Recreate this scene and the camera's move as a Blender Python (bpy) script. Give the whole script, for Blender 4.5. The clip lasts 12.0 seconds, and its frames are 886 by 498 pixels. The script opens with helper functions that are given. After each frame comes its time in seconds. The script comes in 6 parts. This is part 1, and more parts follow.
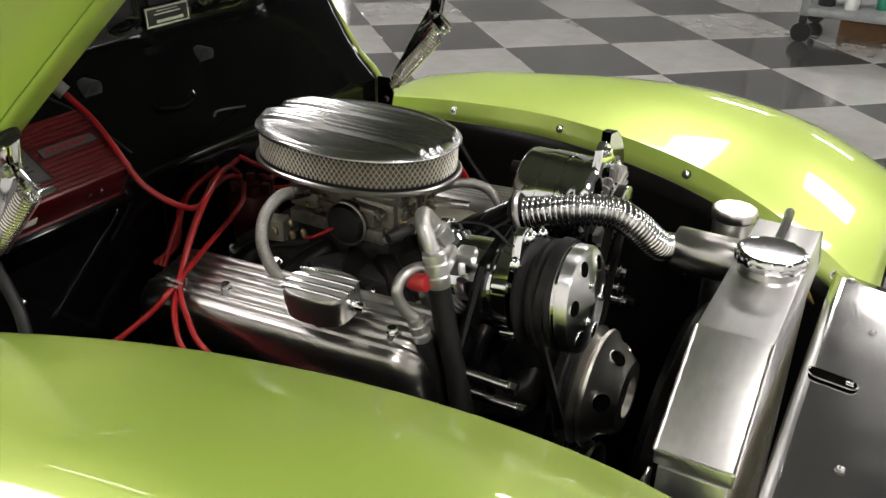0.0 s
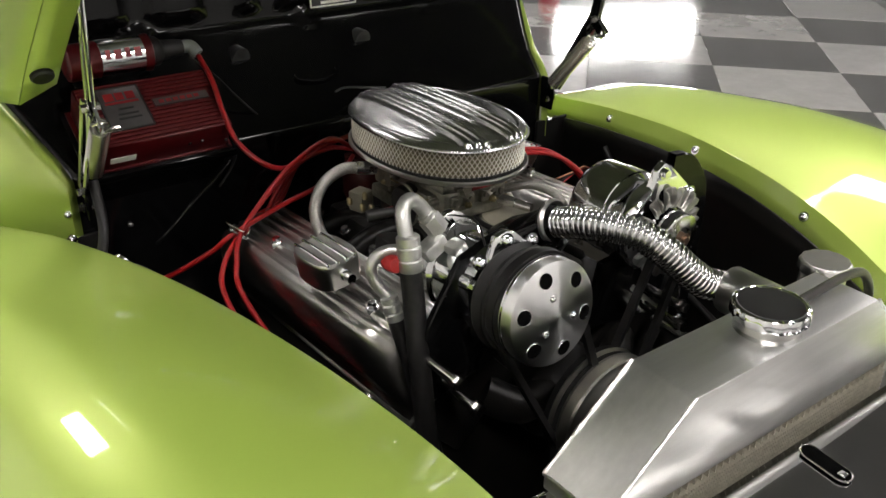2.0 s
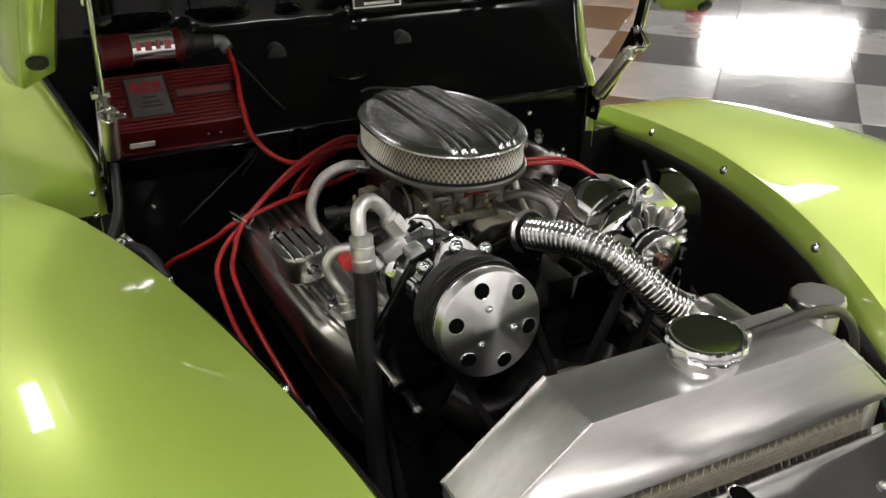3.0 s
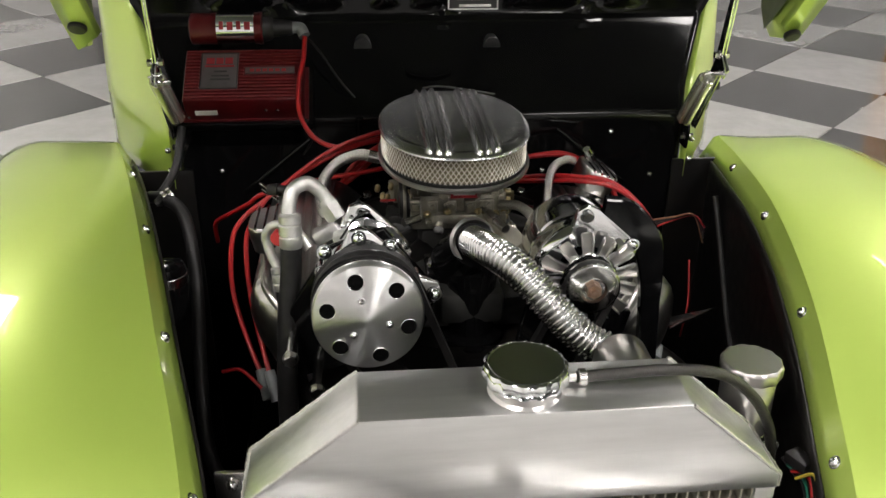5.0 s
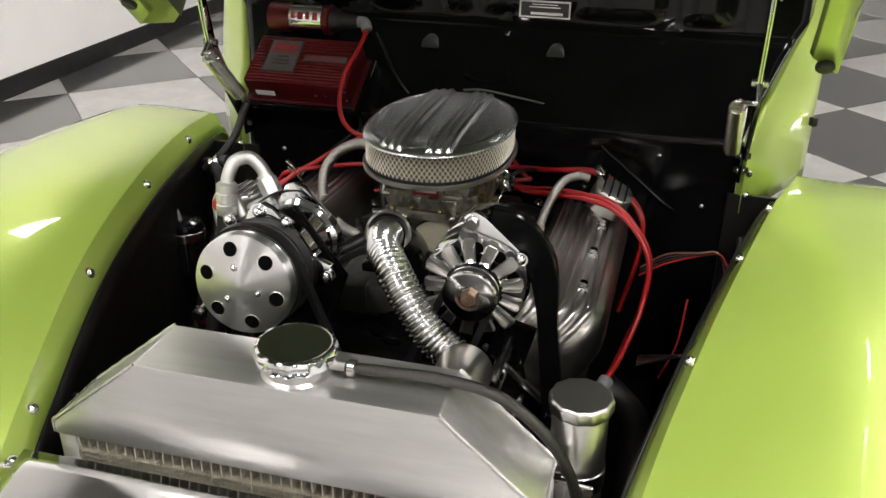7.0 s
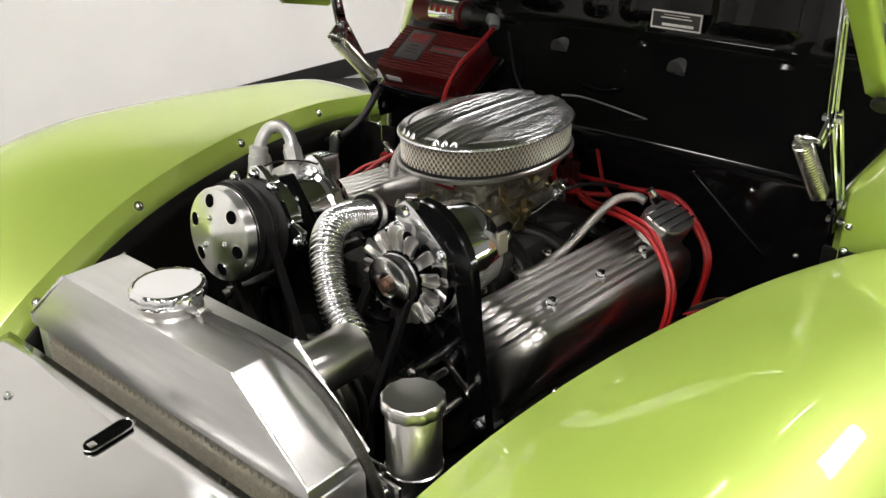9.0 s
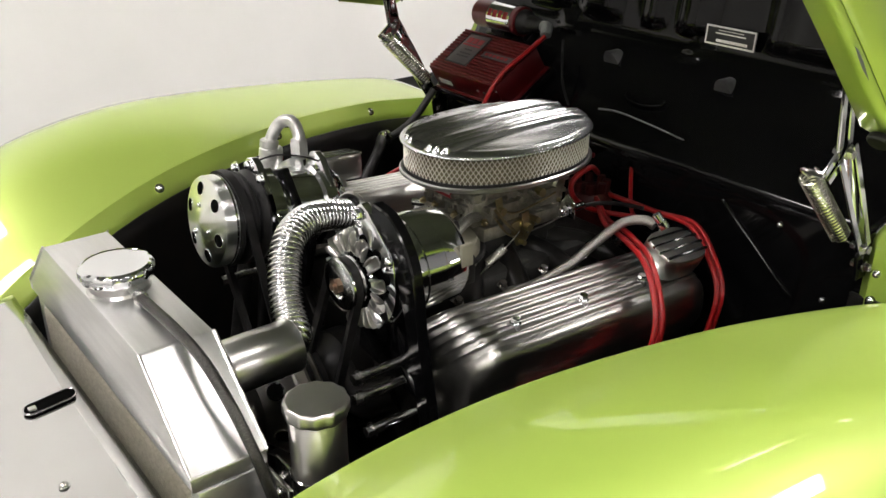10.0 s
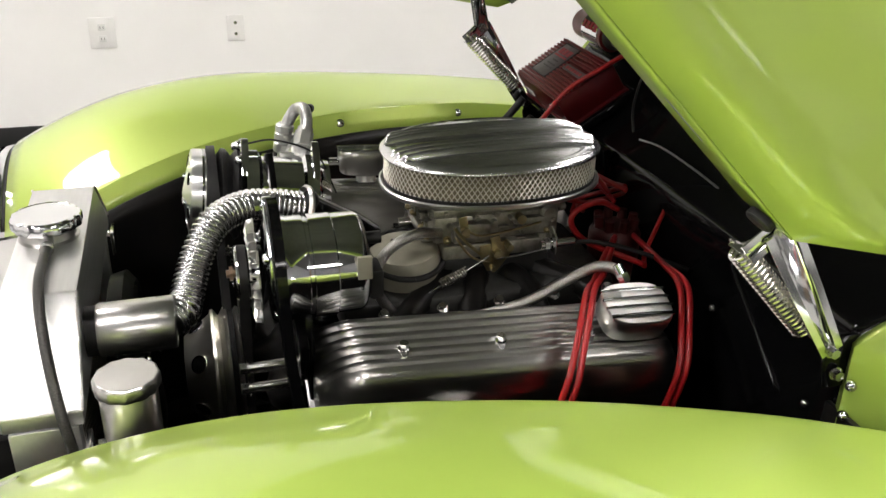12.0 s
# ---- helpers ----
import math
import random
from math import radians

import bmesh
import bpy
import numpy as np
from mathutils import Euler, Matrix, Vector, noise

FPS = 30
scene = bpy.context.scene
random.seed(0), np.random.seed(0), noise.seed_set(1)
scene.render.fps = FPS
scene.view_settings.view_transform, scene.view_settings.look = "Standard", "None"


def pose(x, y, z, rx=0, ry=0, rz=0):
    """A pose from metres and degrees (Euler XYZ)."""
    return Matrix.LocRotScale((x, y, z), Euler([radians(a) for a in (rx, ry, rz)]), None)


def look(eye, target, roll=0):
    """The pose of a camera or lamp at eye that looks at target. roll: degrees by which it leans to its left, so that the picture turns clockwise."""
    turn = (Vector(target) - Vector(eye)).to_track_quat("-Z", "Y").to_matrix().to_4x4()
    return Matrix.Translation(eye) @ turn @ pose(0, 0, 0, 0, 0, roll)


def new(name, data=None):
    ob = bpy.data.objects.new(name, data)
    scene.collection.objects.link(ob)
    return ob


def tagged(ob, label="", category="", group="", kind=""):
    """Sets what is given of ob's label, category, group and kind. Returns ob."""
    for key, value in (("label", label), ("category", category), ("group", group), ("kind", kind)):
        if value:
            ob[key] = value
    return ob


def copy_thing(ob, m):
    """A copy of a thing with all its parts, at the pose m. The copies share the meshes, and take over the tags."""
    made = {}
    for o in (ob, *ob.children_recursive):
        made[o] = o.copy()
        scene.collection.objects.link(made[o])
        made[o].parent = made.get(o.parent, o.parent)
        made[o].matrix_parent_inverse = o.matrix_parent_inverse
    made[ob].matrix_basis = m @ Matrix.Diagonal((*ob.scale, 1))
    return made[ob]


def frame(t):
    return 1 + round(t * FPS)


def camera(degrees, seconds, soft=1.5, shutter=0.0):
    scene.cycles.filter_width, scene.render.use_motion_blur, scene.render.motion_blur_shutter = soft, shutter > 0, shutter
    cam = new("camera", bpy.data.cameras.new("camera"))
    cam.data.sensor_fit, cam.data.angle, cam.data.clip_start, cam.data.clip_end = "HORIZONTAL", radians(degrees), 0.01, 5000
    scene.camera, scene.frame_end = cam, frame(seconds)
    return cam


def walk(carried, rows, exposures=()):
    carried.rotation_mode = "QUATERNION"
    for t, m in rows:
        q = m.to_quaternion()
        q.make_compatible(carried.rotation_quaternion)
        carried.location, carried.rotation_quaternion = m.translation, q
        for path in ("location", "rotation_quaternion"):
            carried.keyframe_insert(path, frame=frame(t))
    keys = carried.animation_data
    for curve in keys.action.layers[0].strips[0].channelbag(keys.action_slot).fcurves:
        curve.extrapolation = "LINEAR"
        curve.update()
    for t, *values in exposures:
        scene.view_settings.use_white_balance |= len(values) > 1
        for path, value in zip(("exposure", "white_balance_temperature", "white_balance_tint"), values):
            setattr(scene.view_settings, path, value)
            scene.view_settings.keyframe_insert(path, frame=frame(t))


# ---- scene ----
cam = camera(52.4, 12.0)
PATH = [
    (0, (-1.038, -0.066, 1.544), (0.534, 0.776, 0.64), 1.7),
    (0.5, (-1.005, -0.141, 1.547), (0.474, 0.855, 0.641), 1.5),
    (1, (-0.95, -0.227, 1.548), (0.411, 0.923, 0.639), 1.4),
    (1.5, (-0.878, -0.317, 1.551), (0.37, 0.953, 0.639), 1.3),
    (2, (-0.782, -0.406, 1.55), (0.299, 1.006, 0.636), 1.1),
    (2.5, (-0.691, -0.472, 1.558), (0.253, 1.031, 0.637), 0.9),
    (3, (-0.588, -0.531, 1.557), (0.219, 1.055, 0.643), 0.7),
    (5, (-0.147, -0.678, 1.557), (0.031, 1.097, 0.653), 0.7),
    (5.5, (-0.028, -0.696, 1.557), (0.0, 1.09, 0.658), 0.7),
    (6, (0.095, -0.7, 1.555), (-0.034, 1.084, 0.661), 0.5),
    (6.5, (0.236, -0.685, 1.551), (-0.067, 1.08, 0.661), 0.3),
    (7, (0.351, -0.661, 1.547), (-0.117, 1.072, 0.663), 0.4),
    (9, (0.818, -0.432, 1.528), (-0.354, 0.939, 0.663), -0.2),
    (9.5, (0.898, -0.339, 1.526), (-0.39, 0.926, 0.666), 0.1),
    (10, (0.975, -0.233, 1.522), (-0.449, 0.88, 0.666), 0.2),
    (10.5, (1.031, -0.125, 1.524), (-0.503, 0.825, 0.662), 0.4),
    (11, (1.086, -0.004, 1.524), (-0.537, 0.783, 0.659), 0.6),
    (11.5, (1.118, 0.101, 1.524), (-0.558, 0.764, 0.657), 0.9),
    (12, (1.143, 0.231, 1.526), (-0.584, 0.741, 0.655), 1.3),
]
walk(cam, [(t, look(eye, target, roll)) for t, eye, target, roll in PATH], [(0.0, 1.08), (3.0, 0.99), (5.5, 1.26), (9.0, 1.27), (12.0, 1.3)])

# ---- world, sun, lights ----
world = bpy.data.worlds.new("world")
scene.world = world
world.use_nodes = True
wn = world.node_tree
sky = wn.nodes.new("ShaderNodeTexSky")
sky.sky_type = 'NISHITA'
sky.sun_disc = False
sky.sun_elevation = radians(31)
sky.sun_rotation = radians(0)
wn.links.new(sky.outputs[0], wn.nodes["Background"].inputs[0])
wn.nodes["Background"].inputs[1].default_value = 0.1
sun = new("sun", bpy.data.lights.new("sun", 'SUN'))
sun.data.energy, sun.data.angle, sun.data.color = 3.0, radians(1.2), (1.0, 0.95, 0.86)
sun.matrix_world = look((4.6, 12.0, 7.0), (4.6, 12.0 - 5.0, 7.0 - 5.0 * math.tan(radians(31))))
LAMP = 18.5


# ---- materials ----
def tree(name):
    m = bpy.data.materials.new(name)
    m.use_nodes = True
    nt = m.node_tree
    return m, nt, nt.nodes["Principled BSDF"]


def noise_node(nt, scale, detail=4.0, rough=0.55, stretch=None):
    co = nt.nodes.new("ShaderNodeTexCoord")
    n = nt.nodes.new("ShaderNodeTexNoise")
    n.inputs["Scale"].default_value, n.inputs["Detail"].default_value, n.inputs["Roughness"].default_value = scale, detail, rough
    if stretch:
        mp = nt.nodes.new("ShaderNodeMapping")
        mp.inputs["Scale"].default_value = stretch
        nt.links.new(co.outputs["Object"], mp.inputs[0])
        nt.links.new(mp.outputs[0], n.inputs["Vector"])
    else:
        nt.links.new(co.outputs["Object"], n.inputs["Vector"])
    return n.outputs["Fac"]


def spread(nt, fac, lo, hi, a=0.3, b=0.7):
    r = nt.nodes.new("ShaderNodeMapRange")
    for k, v in zip(("From Min", "From Max", "To Min", "To Max"), (a, b, lo, hi)):
        r.inputs[k].default_value = v
    nt.links.new(fac, r.inputs["Value"])
    return r.outputs[0]


def blend(nt, fac, ca, cb):
    r = nt.nodes.new("ShaderNodeValToRGB")
    r.color_ramp.elements[0].position, r.color_ramp.elements[1].position = 0.32, 0.68
    r.color_ramp.elements[0].color, r.color_ramp.elements[1].color = (*ca, 1), (*cb, 1)
    nt.links.new(fac, r.inputs[0])
    return r.outputs[0]


def bump(nt, bs, fac, strength, dist=0.001, after=None):
    b = nt.nodes.new("ShaderNodeBump")
    b.inputs["Strength"].default_value, b.inputs["Distance"].default_value = strength, dist
    nt.links.new(fac, b.inputs["Height"])
    if after:
        nt.links.new(after, b.inputs["Normal"])
    nt.links.new(b.outputs[0], bs.inputs["Normal"])
    return b.outputs[0]


def surface(name, ca, cb=None, metal=0.0, rough=(0.4, 0.5), scale=40.0, fine=400.0, relief=0.05, coat=0.0, stretch=None, spec=0.5):
    """A painted, plastic or metal surface with two scales of variation."""
    m, nt, bs = tree(name)
    big = noise_node(nt, scale, 5.0, 0.6, stretch)
    nt.links.new(blend(nt, big, ca, cb or tuple(c * 0.85 for c in ca)), bs.inputs["Base Color"])
    nt.links.new(spread(nt, noise_node(nt, scale * 2.3, 6.0, 0.65, stretch), *rough), bs.inputs["Roughness"])
    bs.inputs["Metallic"].default_value = metal
    bs.inputs["Coat Weight"].default_value = coat
    bs.inputs["Coat Roughness"].default_value = 0.04
    bs.inputs["Specular IOR Level"].default_value = spec
    if relief:
        bump(nt, bs, noise_node(nt, fine, 3.0, 0.5, stretch), relief, 0.0006)
    return m


M = {}
M["green"] = surface("lime_green_pearl_paint", (0.340, 0.485, 0.080), (0.360, 0.505, 0.087), metal=0.25, rough=(0.42, 0.46), scale=3.0, relief=0.0, coat=1.0)
_bs = M["green"].node_tree.nodes["Principled BSDF"]
_bs.inputs["IOR"].default_value = 2.3
_bs.inputs["Specular Tint"].default_value = (1.0, 0.90, 0.45, 1)
M["black_gloss"] = surface("black_gloss_paint", (0.003, 0.003, 0.0035), (0.0045, 0.0045, 0.0045), rough=(0.09, 0.13), scale=14.0, fine=160.0, relief=0.012, spec=0.22)
M["black_satin"] = surface("black_satin_paint", (0.005, 0.005, 0.005), (0.009, 0.008, 0.007), rough=(0.3, 0.42), scale=22.0, relief=0.06, spec=0.18)
M["rubber"] = surface("black_rubber", (0.008, 0.008, 0.008), (0.015, 0.014, 0.014), rough=(0.4, 0.55), scale=60.0, relief=0.06, spec=0.3)
M["chrome"] = surface("chrome_plating", (0.80, 0.81, 0.82), (0.77, 0.78, 0.79), metal=1.0, rough=(0.07, 0.09), scale=18.0, relief=0.0)
M["polished"] = surface("polished_aluminium", (0.60, 0.59, 0.57), (0.55, 0.54, 0.52), metal=1.0, rough=(0.282, 0.292), scale=25.0, relief=0.0)
M["cover"] = surface("dull_polished_casting", (0.44, 0.43, 0.41), (0.36, 0.35, 0.335), metal=1.0, rough=(0.281, 0.288), scale=18.0, relief=0.0, stretch=(4, 0.6, 4))
M["brushed"] = surface("brushed_aluminium", (0.72, 0.72, 0.71), (0.63, 0.63, 0.62), metal=0.95, rough=(0.32, 0.38), scale=16.0, fine=900.0, relief=0.015, stretch=(0.5, 5, 5))
M["sheet"] = surface("polished_sheet_metal", (0.66, 0.66, 0.65), (0.60, 0.60, 0.59), metal=1.0, rough=(0.10, 0.15), scale=5.0, relief=0.0)
M["lid"] = surface("buffed_cast_aluminium", (0.66, 0.66, 0.66), (0.62, 0.62, 0.62), metal=1.0, rough=(0.245, 0.247), scale=25.0, relief=0.0)
M["turned"] = surface("turned_aluminium", (0.80, 0.80, 0.80), (0.76, 0.76, 0.76), metal=1.0, rough=(0.29, 0.32), scale=40.0, relief=0.0)
_nt = M["turned"].node_tree
_tg = _nt.nodes.new("ShaderNodeTangent")
_tg.direction_type, _tg.axis = 'RADIAL', 'Y'
_nt.links.new(_tg.outputs[0], _nt.nodes["Principled BSDF"].inputs["Tangent"])
_nt.nodes["Principled BSDF"].inputs["Anisotropic"].default_value = 0.9
_nt.nodes["Principled BSDF"].inputs["Anisotropic Rotation"].default_value = 0.25
M["flex"] = surface("bright_flexible_pipe", (0.70, 0.70, 0.69), (0.66, 0.66, 0.65), metal=1.0, rough=(0.180, 0.182), scale=40.0, relief=0.0)
M["nut"] = surface("browned_steel_nut", (0.34, 0.24, 0.18), (0.24, 0.16, 0.12), metal=1.0, rough=(0.35, 0.5), scale=90.0)
M["satin_metal"] = surface("satin_machined_aluminium", (0.68, 0.66, 0.61), (0.60, 0.58, 0.53), metal=1.0, rough=(0.29, 0.36), scale=30.0, relief=0.0)
M["weld"] = surface("weld_bead", (0.75, 0.74, 0.72), (0.60, 0.59, 0.57), metal=1.0, rough=(0.29, 0.4), scale=250.0, relief=0.2)
M["dark_steel"] = surface("worn_dark_steel", (0.17, 0.17, 0.17), (0.11, 0.11, 0.11), metal=0.7, rough=(0.3, 0.4), scale=60.0, relief=0.1)
M["cast"] = surface("cast_aluminium", (0.42, 0.41, 0.38), (0.30, 0.29, 0.26), metal=0.9, rough=(0.35, 0.55), scale=60.0, relief=0.4)
# cast aluminium with the shade under the carburetor put into its colour
M["shaded_cast"] = surface("shade_darkened_cast_aluminium", (0.034, 0.034, 0.032), (0.022, 0.022, 0.020), metal=0.4, rough=(0.4, 0.6), scale=40.0, relief=0.3)
M["fin_metal"] = surface("dusty_aluminium_fins", (0.56, 0.53, 0.45), (0.42, 0.40, 0.33), metal=0.35, rough=(0.35, 0.45), scale=160.0, relief=0.05)
M["carb"] = surface("aged_carburettor_zinc", (0.34, 0.325, 0.275), (0.19, 0.18, 0.145), metal=0.8, rough=(0.285, 0.34), scale=70.0, relief=0.12)
M["dichromate"] = surface("yellow_dichromate_steel", (0.36, 0.30, 0.16), (0.26, 0.22, 0.13), metal=1.0, rough=(0.29, 0.4), scale=80.0, relief=0.1)
M["steel"] = surface("zinc_plated_steel", (0.60, 0.59, 0.57), (0.50, 0.49, 0.47), metal=1.0, rough=(0.18, 0.25), scale=60.0, relief=0.0)
M["spring"] = surface("bright_spring_steel", (0.72, 0.70, 0.65), (0.62, 0.60, 0.55), metal=1.0, rough=(0.18, 0.24), scale=90.0, relief=0.0)
M["screen"] = surface("dull_expanded_steel", (0.80, 0.77, 0.68), (0.70, 0.67, 0.59), metal=0.7, rough=(0.35, 0.45), scale=90.0, relief=0.0)
M["red_wire"] = surface("red_silicone_jacket", (0.36, 0.010, 0.011), (0.27, 0.008, 0.010), rough=(0.28, 0.42), scale=50.0, relief=0.03)
M["red_box"] = surface("red_anodised_casting", (0.095, 0.004, 0.006), (0.07, 0.0035, 0.005), metal=0.3, rough=(0.30, 0.4), scale=40.0, relief=0.1)
M["red_fin"] = surface("worn_red_fin", (0.16, 0.02, 0.02), (0.11, 0.012, 0.012), metal=0.4, rough=(0.36, 0.5), scale=60.0)
M["dark_red"] = surface("dark_red_plastic", (0.05, 0.004, 0.004), (0.035, 0.003, 0.003), rough=(0.4, 0.5), scale=60.0, spec=0.3)
M["red_cap"] = surface("red_plastic_cap", (0.42, 0.02, 0.02), (0.34, 0.02, 0.02), rough=(0.4, 0.55), scale=60.0)
M["pale_metal"] = surface("bead_blasted_aluminium", (0.62, 0.62, 0.60), (0.48, 0.48, 0.46), metal=0.8, rough=(0.32, 0.42), scale=60.0, relief=0.15)
M["paper"] = surface("cream_filter_paper", (0.20, 0.175, 0.115), (0.15, 0.13, 0.085), rough=(0.8, 0.9), scale=60.0, relief=0.2)
M["cream"] = surface("cream_metal_canister", (0.26, 0.245, 0.19), (0.21, 0.195, 0.15), rough=(0.35, 0.5), scale=30.0)
M["label_white"] = surface("printed_white_label", (0.62, 0.62, 0.60), (0.55, 0.55, 0.53), rough=(0.4, 0.5), scale=40.0, relief=0.0)
M["label_grey"] = surface("printed_grey_label", (0.075, 0.070, 0.070), (0.055, 0.052, 0.052), rough=(0.35, 0.5), scale=40.0, relief=0.0)
M["label_black"] = surface("black_print", (0.012, 0.012, 0.012), (0.02, 0.02, 0.02), rough=(0.4, 0.5), scale=40.0, relief=0.0)
# black without gloss: shade of holes, slots and a groove put into colour
M["recess_shade"] = surface("painted_recess_shade", (0.003, 0.003, 0.003), (0.004, 0.004, 0.004), rough=(0.8, 0.9), scale=40.0, relief=0.0, spec=0.0)
M["label_red"] = surface("red_print", (0.26, 0.012, 0.015), (0.22, 0.010, 0.015), rough=(0.35, 0.45), scale=40.0, relief=0.0)
M["copper"] = surface("copper_nut", (0.42, 0.22, 0.13), (0.32, 0.18, 0.11), metal=1.0, rough=(0.35, 0.5), scale=90.0)
# the hood's green as it looks in shade, put into the colour
M["shaded_under"] = surface("shaded_green_underside", (0.085, 0.095, 0.062), (0.068, 0.076, 0.050), rough=(0.4, 0.55), scale=12.0, relief=0.1)
M["wall"] = surface("white_wall_paint", (0.80, 0.79, 0.77), (0.76, 0.75, 0.73), rough=(0.5, 0.65), scale=2.0, fine=180.0, relief=0.06)
M["wall_far"] = surface("grey_wall_paint", (0.22, 0.22, 0.22), (0.19, 0.19, 0.19), rough=(0.5, 0.65), scale=2.0, fine=180.0, relief=0.06)
M["ceiling"] = surface("ceiling_paint", (0.11, 0.11, 0.107), (0.09, 0.09, 0.087), rough=(0.8, 0.9), scale=2.0, relief=0.1)
M["baseboard"] = surface("black_vinyl_baseboard", (0.012, 0.012, 0.012), (0.018, 0.018, 0.018), rough=(0.4, 0.55), scale=6.0, spec=0.25)
M["outlet"] = surface("white_outlet_plastic", (0.72, 0.71, 0.69), (0.68, 0.67, 0.65), rough=(0.3, 0.4), scale=30.0, relief=0.0)
M["grey_plastic"] = surface("grey_cart_plastic", (0.20, 0.21, 0.21), (0.15, 0.16, 0.16), rough=(0.4, 0.55), scale=20.0, relief=0.1)
M["orange"] = surface("amber_stained_wood", (0.35, 0.17, 0.05), (0.26, 0.12, 0.03), rough=(0.35, 0.5), scale=6.0, stretch=(1, 1, 0.1))
M["cardboard"] = surface("brown_cardboard", (0.30, 0.17, 0.09), (0.24, 0.14, 0.07), rough=(0.7, 0.85), scale=20.0)
M["green_plastic"] = surface("green_plastic_bottle", (0.03, 0.22, 0.14), (0.02, 0.18, 0.12), rough=(0.3, 0.4), scale=20.0)
M["teal_wire"] = surface("green_wire_jacket", (0.02, 0.16, 0.10), (0.02, 0.12, 0.08), rough=(0.35, 0.5), scale=40.0, relief=0.0)
M["blue_wire"] = surface("blue_terminal", (0.02, 0.06, 0.30), (0.02, 0.05, 0.22), rough=(0.35, 0.5), scale=40.0, relief=0.0)
M["yellow_wire"] = surface("yellow_terminal", (0.45, 0.36, 0.03), (0.36, 0.28, 0.03), rough=(0.35, 0.5), scale=40.0, relief=0.0)
M["tyre"] = M["rubber"]


def tile_paint(name, ca, cb, rough):
    """Glossy vinyl floor tile, each piece a little different, with scuffs."""
    m, nt, bs = tree(name)
    info = nt.nodes.new("ShaderNodeObjectInfo")
    col = blend(nt, noise_node(nt, 5.0, 8.0, 0.7), ca, cb)
    mixer = nt.nodes.new("ShaderNodeMixRGB")
    mixer.blend_type = 'MULTIPLY'
    mixer.inputs[0].default_value = 1.0
    g = nt.nodes.new("ShaderNodeCombineColor")
    v = spread(nt, info.outputs["Random"], 0.88, 1.0, 0.0, 1.0)
    for k in range(3):
        nt.links.new(v, g.inputs[k])
    nt.links.new(col, mixer.inputs[1])
    nt.links.new(g.outputs[0], mixer.inputs[2])
    nt.links.new(mixer.outputs[0], bs.inputs["Base Color"])
    nt.links.new(spread(nt, noise_node(nt, 3.0, 8.0, 0.7), *rough), bs.inputs["Roughness"])
    bs.inputs["Coat Weight"].default_value = 0.9
    bs.inputs["Coat Roughness"].default_value = 0.10
    bs.inputs["Coat IOR"].default_value = 1.6
    bump(nt, bs, noise_node(nt, 2.0, 3.0, 0.5), 0.06, 0.01)
    return m


M["tile_light"] = tile_paint("light_vinyl_tile", (0.34, 0.335, 0.32), (0.42, 0.415, 0.40), (0.08, 0.2))
M["tile_dark"] = tile_paint("dark_vinyl_tile", (0.034, 0.034, 0.033), (0.078, 0.077, 0.075), (0.08, 0.2))
M["grout"] = surface("tile_joint", (0.16, 0.155, 0.145), (0.12, 0.115, 0.11), rough=(0.5, 0.7), scale=8.0)


def braid_material(name, ca, cb, scale):
    m, nt, bs = tree(name)
    co = nt.nodes.new("ShaderNodeTexCoord")
    ch = nt.nodes.new("ShaderNodeTexVoronoi")
    ch.inputs["Scale"].default_value = scale
    nt.links.new(co.outputs["Object"], ch.inputs["Vector"])
    nt.links.new(blend(nt, spread(nt, ch.outputs["Distance"], 0.0, 1.0, 0.1, 0.7), cb, ca), bs.inputs["Base Color"])
    bs.inputs["Metallic"].default_value = 1.0
    bs.inputs["Roughness"].default_value = 0.3
    bump(nt, bs, ch.outputs["Distance"], 0.5, 0.001)
    return m


M["braid"] = braid_material("braided_stainless_steel", (0.30, 0.29, 0.27), (0.62, 0.605, 0.57), 1150.0)
M["braid_dark"] = braid_material("dark_braided_hose", (0.055, 0.053, 0.050), (0.13, 0.126, 0.118), 1500.0)


def emitter(name, colour, strength):
    m, nt, bs = tree(name)
    bs.inputs["Base Color"].default_value = (0.8, 0.8, 0.8, 1)
    bs.inputs["Emission Color"].default_value = (*colour, 1)
    bs.inputs["Emission Strength"].default_value = strength
    return m


M["lamp"] = emitter("fluorescent_diffuser", (1.0, 0.955, 0.925), LAMP)
M["daylight"] = emitter("daylight_haze", (1.0, 0.98, 0.95), 14.0)


# ---- mesh helpers ----
def V3(*a):
    return Vector(a)


def catmull(pts, n):
    pts = [Vector(p) for p in pts]
    if n <= 1 or len(pts) < 3:
        return pts
    out = []
    ext = [2 * pts[0] - pts[1], *pts, 2 * pts[-1] - pts[-2]]
    for i in range(1, len(ext) - 2):
        a, b, c, d = ext[i - 1:i + 3]
        for k in range(n):
            t = k / n
            out.append(0.5 * ((2 * b) + (c - a) * t + (2 * a - 5 * b + 4 * c - d) * t * t + (3 * b - a - 3 * c + d) * t ** 3))
    out.append(pts[-1])
    return out


def frames_along(pts):
    tang = [(pts[min(i + 1, len(pts) - 1)] - pts[max(i - 1, 0)]).normalized() for i in range(len(pts))]
    ref = V3(0, 0, 1) if abs(tang[0].z) < 0.9 else V3(1, 0, 0)
    n = (ref - tang[0] * ref.dot(tang[0])).normalized()
    out = []
    for t in tang:
        n = (n - t * n.dot(t)).normalized()
        out.append((t, n, t.cross(n)))
    return out


def ring(bm, c, a, b, r, seg, rb=None):
    return [bm.verts.new(c + a * (r * math.cos(2 * math.pi * k / seg)) + b * ((rb or r) * math.sin(2 * math.pi * k / seg))) for k in range(seg)]


